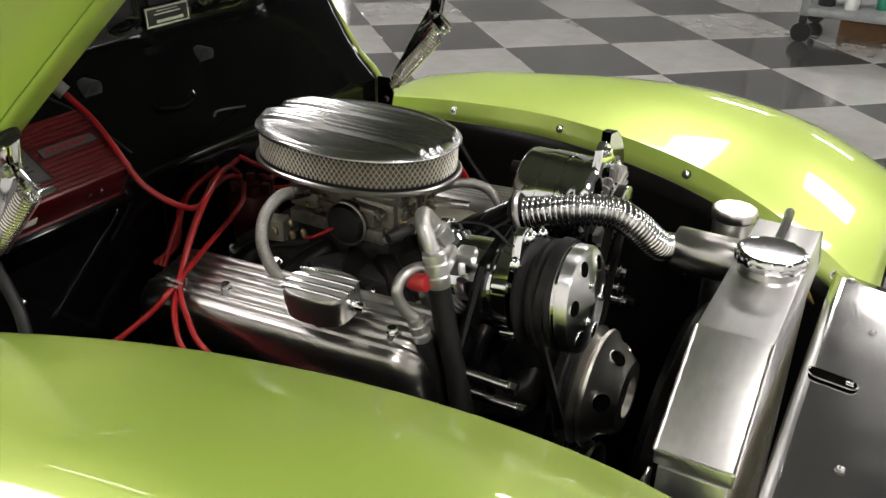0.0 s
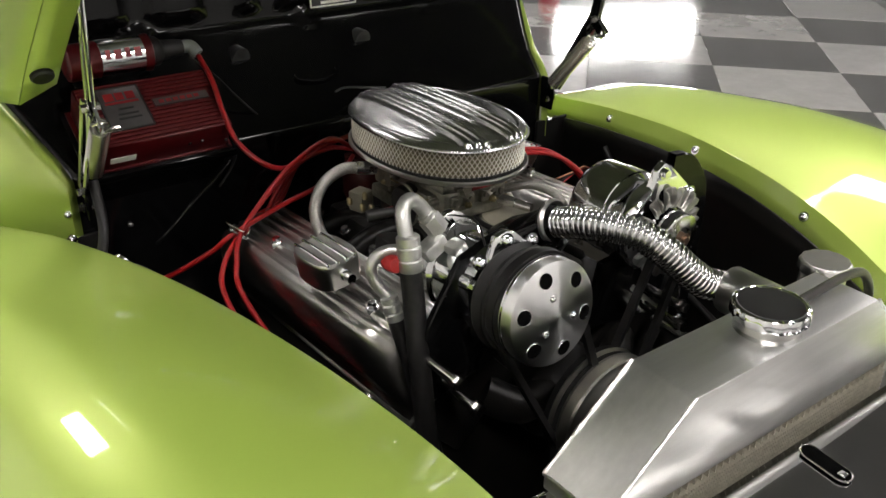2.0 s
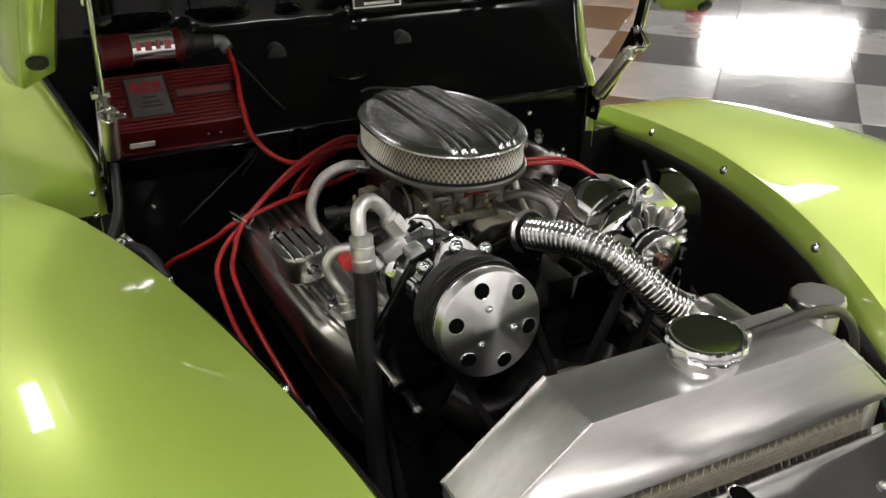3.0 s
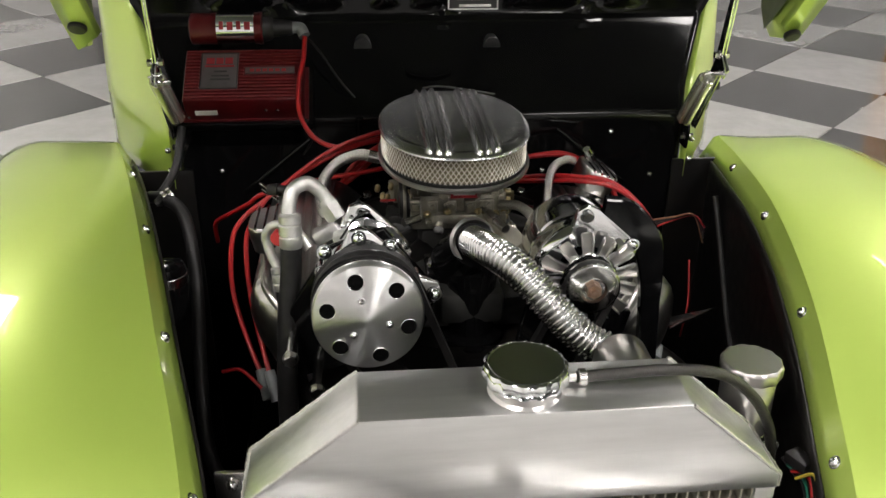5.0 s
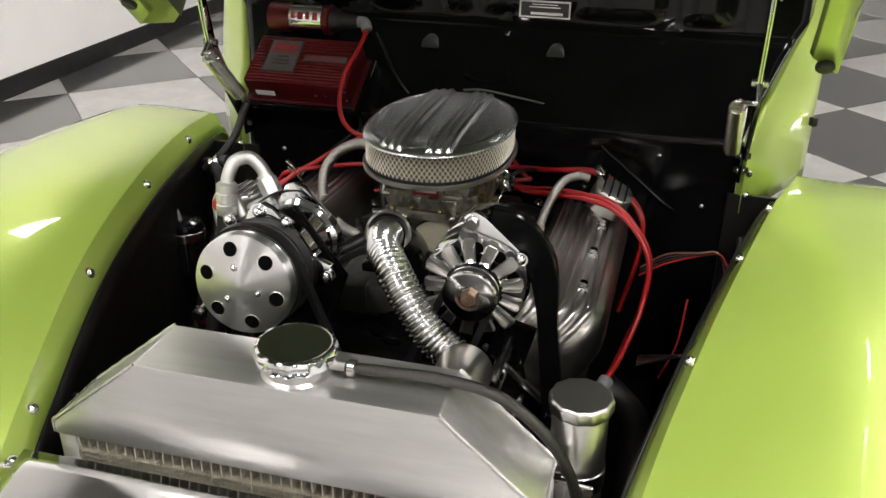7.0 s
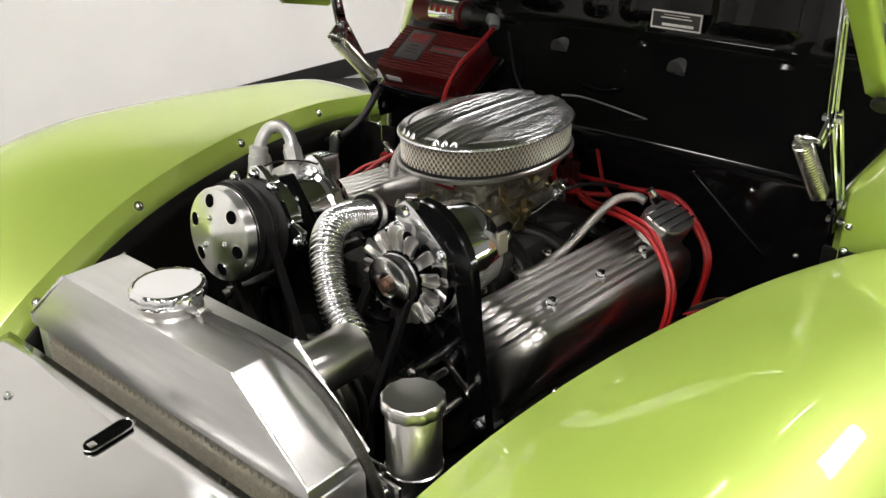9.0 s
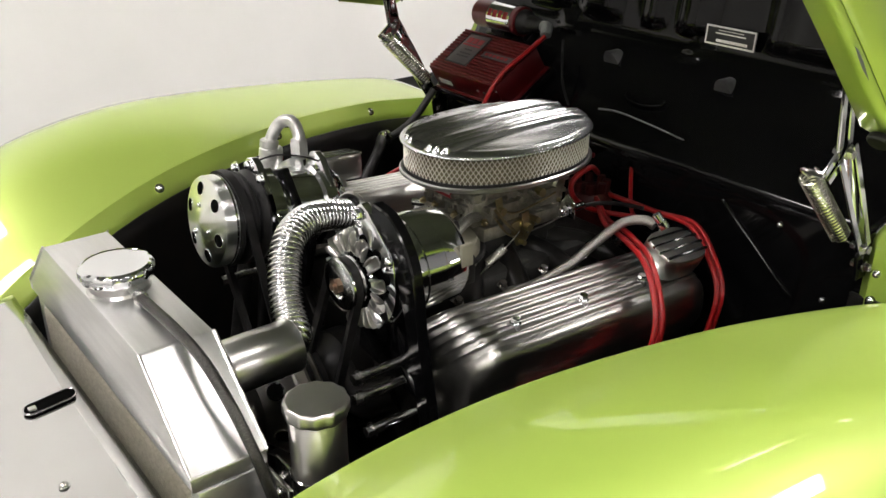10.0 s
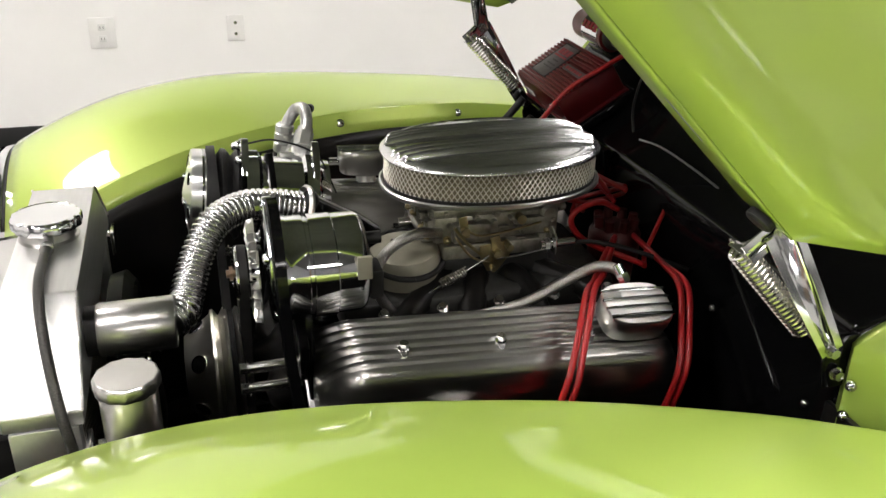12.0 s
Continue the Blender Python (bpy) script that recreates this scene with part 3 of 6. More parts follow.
# cowl sides: angled panel beside the firewall, then the body side
def cowl(s):
    b = bm_new()
    rows = []
    for i in range(26):
        z = 0.90 + i * 0.60 / 25
        lean = max(0.0, z - 1.03)
        xf, yf = (0.470 if s > 0 else 0.479) + 0.55 * min(0.17, lean), min(0.884 + 1.9 * lean, 0.908 + 1.25 * lean, 1.088 + 0.1 * lean)
        xc, yc = (0.597 if s > 0 else 0.636) + 0.05 * lean, 1.10 + 0.35 * lean
        yc = max(yc, yf + 0.05)
        row = []
        for q in (0, 0.03, 0.12, 0.35, 0.6, 0.85):
            row.append((xf + (xc - xf) * q ** 0.9 - (0.006 if q == 0 else 0), yf + (yc - yf) * q + (0.012 if q == 0 else 0), z))
        for q in (0.0, 0.25, 0.6, 1.0):
            row.append((xc + 0.004 + 0.06 * q, yc + 0.02 + 0.55 * q, z))
        rows.append([(s * x, y, zz) for x, y, zz in row])
    sheet(b, rows)
    ob = thick(part("cowl_side", b, "green", car, "glossy lime green cowl side panel", sharp=70), 0.003)
    for y, z in ((0.886, 0.935), (0.886, 0.975)):
        b = bm_new()
        bolt(b, (s * (0.482 if s > 0 else 0.490), y + 0.006, z), (s * 0.55, -0.8, 0.1), 0.005, 0.005)
        part("bolt", b, "chrome", ob)
    b = bm_new()
    box(b, (s * 0.597, 1.085, 1.02), (0.012, 0.014, 0.018), Matrix.Rotation(s * 0.6, 4, 'Z'), 0.003)
    part("rubber_stop", b, "rubber", ob, "small black rubber stop")


cowl(-1)
cowl(1)
# unseen top, added so no light reaches the firewall from behind
b = bm_new()
sheet(b, [[(0.52 * q, 1.10 + 0.62 * k / 6, 1.40 + 0.05 * math.sin(k / 6 * 1.5) - 0.05 * q * q) for q in [-1 + i / 8 for i in range(17)]] for k in range(7)])
thick(part("cowl_top", b, "green", car, "unseen lime green cowl top added to block light behind the firewall", sharp=60), 0.003)


# raised hood: arched shell on a slant, lower corners beside the hinges
REAR = [(0.0, 0.0), (0.035, -0.068), (0.087, -0.122), (0.168, -0.146), (0.34, -0.085), (0.50, -0.01)]


def hood():
    C, d1, d2 = V3(0, 0.712, 1.207), V3(0, -0.716, 0.698), V3(0, 0.698, 0.716)
    fl = V3(-0.037, -0.030, 0.027)  # folded flange, from the crease inward
    H0 = 0.50

    def outline(k, n):
        th = math.pi * k / n
        cx, sn = math.cos(th), math.sin(th)
        h = H0 * sn ** 0.62
        return 0.561 * (1 + 0.42 * h) * math.copysign(abs(cx) ** 0.42, cx), h

    def shell(q, x, h, ins=0.0, start=0.0):
        s0 = ramp(REAR, h) + start
        s = s0 + (1.15 - s0) * q
        w = 1.0 - 0.16 * max(0.0, s) ** 1.5
        return C + d1 * s + d2 * ((h - ins) * (1 - 0.25 * max(0.0, s))) + V3(x * w * (1 - ins * 1.2), 0, 0.07 * x * max(0.0, s))

    b = bm_new()
    sheet(b, [[shell(i / 32, *outline(k, 72)) for k in range(73)] for i in range(33)])
    ob = thick(part("hood", b, "green", car, "raised lime green hood with folded edges", sharp=60), 0.003, 1.0)
    for s in (-1, 1):
        b = bm_new()
        rows = []
        for i in range(21):
            t = i / 20 * 1.15
            w = 1.0 - 0.16 * t ** 1.5
            e = C + d1 * t + V3(s * 0.561 * w, 0, 0.07 * s * 0.561 * t)
            f = V3(s * fl.x, fl.y, fl.z)
            rows.append([e + V3(s * 0.001, 0, 0), e + f * 0.5, e + f * 0.97, e + f, e + f + V3(-s * 0.004, 0.006, 0.006)])
        sheet(b, rows)
        thick(part("flange", b, "green", ob, "folded hood edge flange", sharp=30), 0.002)
        b = bm_new()
        e = C + d1 * (0.050 if s < 0 else 0.004) + V3(s * 0.561, 0, 0) + V3(s * fl.x, fl.y, fl.z) * 0.50
        nrm = d1.cross(V3(s * fl.x, fl.y, fl.z)).normalized()
        nrm = nrm if nrm.y < 0 else -nrm
        lathe(b, e + nrm * 0.001, nrm, [(0.0125, 0), (0.0135, 0.003), (0.0135, 0.007), (0.0115, 0.009), (0.006, 0.0095)], seg=20)
        part("rubber_bumper", b, "rubber", ob, "round black rubber bumper")
    # inner face gets the shaded olive instead of the body green
    b = bm_new()
    sheet(b, [[shell(i / 18, *outline(k, 40), 0.007, 0.002) for k in range(1, 40)] for i in range(19)])
    part("inner_lining", b, "shaded_under", ob, "hood underside, its green shaded to dark olive in the colour", sharp=60)
    # paint chip worn through on the flange of the driver side
    b = bm_new()
    e = C + d1 * 0.155 + V3(0.560, 0, 0) + V3(fl.x, fl.y, fl.z) * 0.12 + V3(0.001, -0.0015, 0)
    nrm = d1.cross(fl).normalized()
    nrm = nrm if nrm.y < 0 else -nrm
    pts = [e + d1 * a + fl.normalized() * c + nrm * 0.0006 for a, c in ((-0.028, 0.002), (-0.012, 0.005), (0.006, 0.004), (0.026, 0.002), (0.022, -0.001), (0.004, -0.001), (-0.016, 0.001))]
    prism(b, pts, nrm * 0.0005)
    part("paint_chip", b, "grey_plastic", ob, "chipped paint showing grey primer")


hood()

# polished filler panel ahead of the radiator, with an oblong slot
def front_panel():
    b = bm_new()
    z = lambda x, y: 0.908 + 0.10 * (y + 0.06) - 0.12 * max(0.0, -0.14 - y) ** 1.6 - 0.06 * max(0.0, abs(x) - 0.2) ** 1.5
    rows = []
    ys = [-0.019 - 0.021 * k for k in range(23)]
    for y in ys:
        wide = {sd: ramp(LIPX[sd], y) - 0.034 for sd in (-1, 1)}
        rows.append([(x * wide[-1 if x < 0 else 1], y, z(x * wide[-1 if x < 0 else 1], y)) for x in [-1 + k / 20 for k in range(41)]])
    grid = [[b.verts.new(Vector(p)) for p in row] for row in rows]
    for i in range(len(grid) - 1):
        for k in range(40):
            b.faces.new((grid[i][k], grid[i][k + 1], grid[i + 1][k + 1], grid[i + 1][k]))
    ob = thick(part("filler_panel", b, "sheet", car, "polished sheet metal filler panel with a slot", sharp=60), 0.002)
    # the slot: a black stadium for its unlit depth, rolled rim and latch inside
    b = bm_new()
    pts = []
    for k in range(24):
        a = 2 * math.pi * k / 24
        y = -0.057 + 0.030 * (1 if math.sin(a) > 0 else -1) * (abs(math.sin(a)) > 0) * 0.62 + 0.0115 * math.sin(a)
        x = 0.008 + 0.0115 * math.cos(a)
        pts.append((x, y, z(x, y) + 0.0025))
    prism(b, pts, (0, 0, -0.001))
    part("slot", b, "recess_shade", ob, "flat black oblong painted for the shade in the latch slot")
    b = bm_new()
    ringp = [V3(*p) + V3(0, 0, 0.001) for p in pts] + [V3(*pts[0]) + V3(0, 0, 0.001)]
    tube(b, ringp, 0.0011, 6, 1)
    box(b, (0.008, -0.077, z(0.008, -0.077) + 0.0035), (0.010, 0.009, 0.003), bev=0.001)
    part("slot_rim", b, "steel", ob)
    for s in (-1, 1):
        for x, y in ((0.161, -0.089), (0.30, -0.045), (0.25, -0.16)):
            b = bm_new()
            bolt(b, (s * x, y, z(x, y) + 0.001), (0, 0, 1), 0.0045, 0.003)
            part("screw", b, "steel", ob)
        b = bm_new()
        y0 = -0.135
        x0 = 0.205
        lathe(b, (s * x0, y0, z(x0, y0)), (0, 0, 1), [(0.013, 0), (0.013, 0.004), (0.009, 0.006), (0.004, 0.0065)], seg=20)
        tube(b, [(s * x0, y0, z(x0, y0) + 0.007), (s * (x0 + 0.02), y0 - 0.03, z(x0, y0) + 0.012), (s * (x0 + 0.05), y0 - 0.06, z(x0, y0) + 0.004)], 0.003, 8)
        part("latch", b, "chrome", ob, "chrome hood pin and wire")


front_panel()

# frame rails and cross member deep in the bay, and an added lower pan that closes it
for s in (-1, 1):
    part("frame_rail", box(bm_new(), (s * 0.33, 0.35, 0.46), (0.07, 1.2, 0.11), bev=0.01), "black_satin", car, "black steel frame rail")
for y, w, z in ((0.06, 0.10, 0.12), (0.62, 0.08, 0.08)):
    part("cross_member", box(bm_new(), (0, y, 0.42), (0.58, w, z), bev=0.01), "black_satin", car, "black steel cross member")
# black sheet added to hide the floor and keep the bay dark
b = bm_new()
box(b, (0, 0.35, 0.29), (1.06, 1.3, 0.02))
part("undertray", b, "black_satin", car, "added black sheet that keeps the depth of the bay dark")
for s in (-1, 1):
    for y in (0.42,):
        b = bm_new()
        lathe(b, (s * 0.64, y, 0.34), (s, 0, 0), [(0.20, 0), (0.30, 0.005), (0.335, 0.03), (0.34, 0.09), (0.335, 0.15), (0.30, 0.175), (0.20, 0.18)], seg=48)
        wheel = part("wheel", b, "tyre", car, "black rubber front tyre")
        b = bm_new()
        lathe(b, (s * 0.78, y, 0.34), (s, 0, 0), [(0.20, 0), (0.195, 0.03), (0.08, 0.02), (0.05, 0.035), (0.01, 0.04)], seg=40)
        part("rim", b, "chrome", wheel)


# hood hinges: two folded arms, a bracket and a coil spring each side
def hinge(s):
    word = "passenger" if s < 0 else "driver"
    top = thing("hood_hinge", (s * 0.466, 0.868, 1.01), f"chrome hood hinge with coil spring, {word} side", "hinge", "hood hinges")
    piv, base, upper = V3(s * 0.466, 0.772, 1.168), V3(s * 0.466, 0.866, 1.016), V3(s * 0.470, 0.738, 1.330)
    foot = V3(s * 0.466, 0.742, 1.142)

    def plate(pts, w, name, x0):
        """A flat arm along a few points, with folded edges."""
        b = bm_new()
        pts = [V3(x0, p.y, p.z) for p in pts]
        left, right = [], []
        for i, p in enumerate(pts):
            d = (pts[min(i + 1, len(pts) - 1)] - pts[max(i - 1, 0)]).normalized()
            side = V3(0, -d.z, d.y)
            left.append(p + side * w[i])
            right.append(p - side * w[i])
        prism(b, left + right[::-1], (s * 0.003, 0, 0), 0.0006)
        for e in (left, right):
            for p, q in zip(e, e[1:]):
                box(b, (p + q) / 2 + V3(s * 0.005, 0, 0), (0.008, 0.002, (q - p).length), (q - p).to_track_quat('Z', 'X').to_matrix().to_4x4())
        return part(name, b, "chrome", top)

    plate([base, piv.lerp(base, 0.5), piv], (0.009, 0.013, 0.015), "lower_arm", s * 0.4665)
    plate([foot, piv, piv.lerp(upper, 0.4), upper], (0.009, 0.011, 0.009, 0.006), "upper_arm", s * 0.4615)
    for p in (piv, base, base + V3(0, 0.012, -0.03)):
        for q in (1, -1):
            part("pivot_bolt", bolt(bm_new(), p + V3(q * s * 0.004, 0, 0), (q * s, 0, 0), 0.006, 0.006, True), "steel", top)
    st = V3(s * (0.438 if s > 0 else 0.462), 0.752, 1.135 if s > 0 else 1.146)
    sb = V3(s * 0.445, 0.846, 1.032) if s > 0 else V3(s * 0.457, 0.842, 1.053)
    b = bm_new()
    coil(b, st, sb, 0.0125, 0.0019, 21)
    part("spring", b, "spring", top, "bright coil spring")
    up = (st - sb).normalized()
    b = bm_new()
    tube(b, [st - up * 0.006, st + up * 0.008 + V3(-s * 0.008, 0, 0), st + up * 0.014, st + up * 0.008 + V3(s * 0.012, 0, 0)], 0.0018, 6, 5)
    part("spring_hook", b, "spring", top)
    b = bm_new()
    tube(b, [sb + up * 0.006, sb - up * 0.010, sb - up * 0.014 + V3(s * 0.014, 0, 0)], 0.0018, 6, 5)
    part("spring_hook", b, "spring", top)
    b = bm_new()
    box(b, foot + V3(-s * 0.014, 0.0, 0.002), (0.026, 0.011, 0.002), Matrix.Rotation(radians(20), 4, 'X'), 0.001)
    part("spring_bracket", b, "steel", top)
    b = bm_new()
    prism(b, [(s * 0.462, 0.868, 0.965), (s * 0.462, 0.900, 0.965), (s * 0.462, 0.900, 1.03), (s * 0.462, 0.872, 1.03), (s * 0.462, 0.862, 1.0)], (s * 0.005, 0, 0), 0.001)
    part("mount", b, "black_gloss", top, "black hinge mount plate")
    b = bm_new()
    prism(b, [upper + V3(0, -0.012, -0.03), upper + V3(0, 0.03, -0.015), upper + V3(0, 0.045, 0.05), upper + V3(0, -0.01, 0.06)], (s * 0.005, 0, 0), 0.001)
    cyl(b, upper + V3(-s * 0.004, 0.014, 0.005), upper + V3(s * 0.012, 0.014, 0.005), 0.006, seg=12)
    part("hood_bracket", b, "chrome", top)


hinge(-1)
hinge(1)

# ---- engine ----
engine = thing("engine", (0, 0.6, 0.40), "black painted V8 engine block with aluminium intake manifold", "engine")
b = bm_new()
prism(b, [(-0.10, 0.36, 0.45), (0.10, 0.36, 0.45), (0.16, 0.36, 0.62), (0.27, 0.36, 0.80), (0.17, 0.36, 0.915), (0.05, 0.36, 0.87), (-0.05, 0.36, 0.87), (-0.17, 0.36, 0.915), (-0.27, 0.36, 0.80), (-0.16, 0.36, 0.62)], (0, 0.47, -0.02), 0.006)
part("block", b, "black_satin", engine)
# manifold is drawn nearly black because it lies in shade
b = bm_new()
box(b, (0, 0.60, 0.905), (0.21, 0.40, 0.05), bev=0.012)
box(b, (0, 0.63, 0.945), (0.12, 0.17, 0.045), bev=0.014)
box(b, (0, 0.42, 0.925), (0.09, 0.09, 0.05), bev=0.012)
part("intake_manifold", b, "shaded_cast", engine, "cast aluminium intake manifold, coloured dark for the shade under the carburetor")
# runners take black for the same shade
for s in (-1, 1):
    for k in range(4):
        b = bm_new()
        tube(b, [(s * 0.05, 0.56 + 0.045 * k, 0.930), (s * 0.10, 0.50 + 0.085 * k, 0.915), (s * 0.16, 0.45 + 0.11 * k, 0.885)], 0.019, 10, 4)
        part("intake_runner", b, "black_satin", engine)
for s in (-1, 1):
    for k in range(5):
        part("manifold_bolt", bolt(bm_new(), (s * 0.135, 0.45 + 0.08 * k, 0.928), (s * 0.3, 0, 1), 0.006, 0.006, True), "steel", engine)
b = bm_new()
lathe(b, (0, 0.36, 0.78), (0, -1, 0), [(0.075, 0), (0.075, 0.03), (0.05, 0.05), (0.035, 0.09), (0.03, 0.10)], seg=30)
tube(b, [(0.03, 0.33, 0.80), (0.09, 0.32, 0.80), (0.13, 0.35, 0.82)], 0.026, 12)
tube(b, [(-0.03, 0.33, 0.80), (-0.09, 0.32, 0.80), (-0.13, 0.35, 0.82)], 0.026, 12)
part("water_pump", b, "black_satin", engine, "black water pump")
# thermostat housing with the cone that takes the upper hose
b = bm_new()
lathe(b, (-0.01, 0.44, 0.965), V3(0.01, -0.085, 0.075), [(0.043, -0.01), (0.041, 0.03), (0.034, 0.06), (0.029, 0.095)], seg=28)
box(b, (-0.012, 0.445, 0.955), (0.095, 0.07, 0.014), bev=0.004)
part("water_outlet", b, "black_gloss", engine, "black hose end over the water outlet")
b = bm_new()
lathe(b, (0.002, 0.405, 0.865), (0, 0, 1), [(0.046, 0), (0.048, 0.006), (0.046, 0.012), (0.033, 0.016), (0.030, 0.05), (0.034, 0.085), (0.036, 0.12), (0.030, 0.13)], seg=32)
part("thermostat_neck", b, "black_gloss", engine, "black thermostat neck with a flange")
for dx in (-0.038, 0.034):
    part("outlet_bolt", bolt(bm_new(), (-0.01 + dx, 0.44, 0.962), (0, 0, 1), 0.007, 0.008, True), "chrome", engine)


def groove_pulley(bm, c, prof):
    return lathe(bm, c, (0, -1, 0), prof, seg=56)


# water pump pulley: machined cone with round windows
b = bm_new()
groove_pulley(b, (0.0, 0.268, 0.795), [(0.030, 0), (0.086, 0.0), (0.088, 0.003), (0.076, 0.010), (0.087, 0.017), (0.088, 0.021), (0.076, 0.028), (0.087, 0.035), (0.086, 0.039), (0.080, 0.041), (0.052, 0.078), (0.030, 0.080), (0.028, 0.070)])
pump_pulley = part("pump_pulley", b, "satin_metal", engine, "machined aluminium water pump pulley with windows")
for k in range(6):
    a = math.radians(40 + 60 * k)
    b = bm_new()
    c = V3(0.066 * math.cos(a), 0.268 - 0.0595, 0.795 + 0.066 * math.sin(a))
    n = V3(math.cos(a) * 0.80, -0.60, math.sin(a) * 0.80)
    lathe(b, c + n * 0.0012, n, [(0.0128, -0.004), (0.0128, 0.0), (0.0105, 0.0002), (0.0105, -0.004)], seg=20)
    part("window_rim", b, "chrome", pump_pulley)
    # black disc paints in the dark behind the window; the cone is solid
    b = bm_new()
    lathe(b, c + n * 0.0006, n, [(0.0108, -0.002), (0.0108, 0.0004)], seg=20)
    part("window", b, "recess_shade", pump_pulley, "flat black disc painted for the shade in a pulley window")
b = bm_new()
groove_pulley(b, (0.0, 0.268, 0.60), [(0.03, 0), (0.080, 0.0), (0.082, 0.003), (0.070, 0.010), (0.081, 0.017), (0.082, 0.021), (0.070, 0.028), (0.081, 0.035), (0.080, 0.039), (0.04, 0.042), (0.02, 0.05)])
part("crank_pulley", b, "satin_metal", engine, "machined aluminium crank pulley")
# front brackets and bolts in the dark
b = bm_new()
prism(b, [(-0.23, 0.33, 0.86), (-0.08, 0.33, 0.90), (-0.05, 0.33, 0.98), (-0.12, 0.33, 1.075), (-0.19, 0.33, 1.05), (-0.25, 0.33, 0.95)], (0, 0.012, 0), 0.003)
prism(b, [(0.05, 0.34, 0.86), (0.20, 0.34, 0.84), (0.17, 0.34, 0.97), (0.07, 0.34, 0.96)], (0, 0.012, 0), 0.003)
part("accessory_bracket", b, "black_gloss", engine, "black accessory bracket")
for x, z in ((0.165, 0.865), (0.165, 0.895), (0.19, 0.83), (-0.21, 0.88), (-0.24, 0.93)):
    b = bm_new()
    cyl(b, (x, 0.335, z), (x, 0.27, z), 0.007, seg=14)
    bolt(b, (x, 0.27, z), (0, -1, 0), 0.008, 0.008, True)
    part("stud", b, "steel", engine)
b = bm_new()
lathe(b, (0.040, 0.500, 0.955), (0.08, -0.04, 1), [(0.026, -0.048), (0.040, -0.040), (0.048, -0.018), (0.0515, -0.004), (0.052, 0.016), (0.047, 0.024), (0.02, 0.028)], seg=44)
part("canister", b, "cream", engine, "dusty cream canister ahead of the carburetor")
b = bm_new()
ringp = [V3(0.042 + 0.0535 * math.cos(2 * math.pi * k / 32), 0.502 + 0.0535 * math.sin(2 * math.pi * k / 32), 0.968 - 0.012 * math.cos(2 * math.pi * k / 32)) for k in range(33)]
tube(b, ringp, 0.0042, 10, 1)
part("canister_hose", b, "rubber", engine, "black vacuum hose looped over the canister")
b = bm_new()
lathe(b, (0.0, 0.845, 0.900), (0, 0, 1), [(0.03, -0.06), (0.035, 0.0), (0.040, 0.01), (0.040, 0.05), (0.034, 0.06), (0.02, 0.063)], seg=28)
distributor = part("distributor", b, "dark_red", engine, "red distributor cap behind the carburetor")
for k in range(8):
    a = 2 * math.pi * k / 8
    b = bm_new()
    cyl(b, (0.027 * math.cos(a), 0.845 + 0.027 * math.sin(a), 0.955), (0.029 * math.cos(a), 0.845 + 0.029 * math.sin(a), 0.977), 0.008, 0.007, seg=12)
    part("terminal", b, "dark_red", distributor)


b = bm_new()
box(b, (-0.082, 0.728, 0.955), (0.030, 0.030, 0.034), Matrix.Rotation(0.3, 4, 'Z'), 0.004)
part("vacuum_block", b, "cream", engine, "small cream coloured block behind the carburetor")


# ---- valve covers ----
SEC = [(0.146, 0.889), (0.150, 0.897), (0.168, 0.930), (0.175, 0.942), (0.181, 0.9475)]
for k in range(6):
    c = 0.1905 + 0.0158 * k
    z = 0.9495 - 0.135 * (c - 0.1905)
    SEC += [(c - 0.0070, z - 0.0035), (c - 0.0056, z - 0.0026), (c - 0.0048, z + 0.0004), (c - 0.0032, z + 0.0016), (c + 0.0032, z + 0.0012), (c + 0.0048, z - 0.0002), (c + 0.0056, z - 0.0032), (c + 0.0070, z - 0.0042)]
SEC += [(0.2825, 0.9325), (0.288, 0.926), (0.2915, 0.915), (0.292, 0.895), (0.288, 0.876), (0.276, 0.856), (0.262, 0.838), (0.260, 0.828), (0.258, 0.818), (0.243, 0.800)]


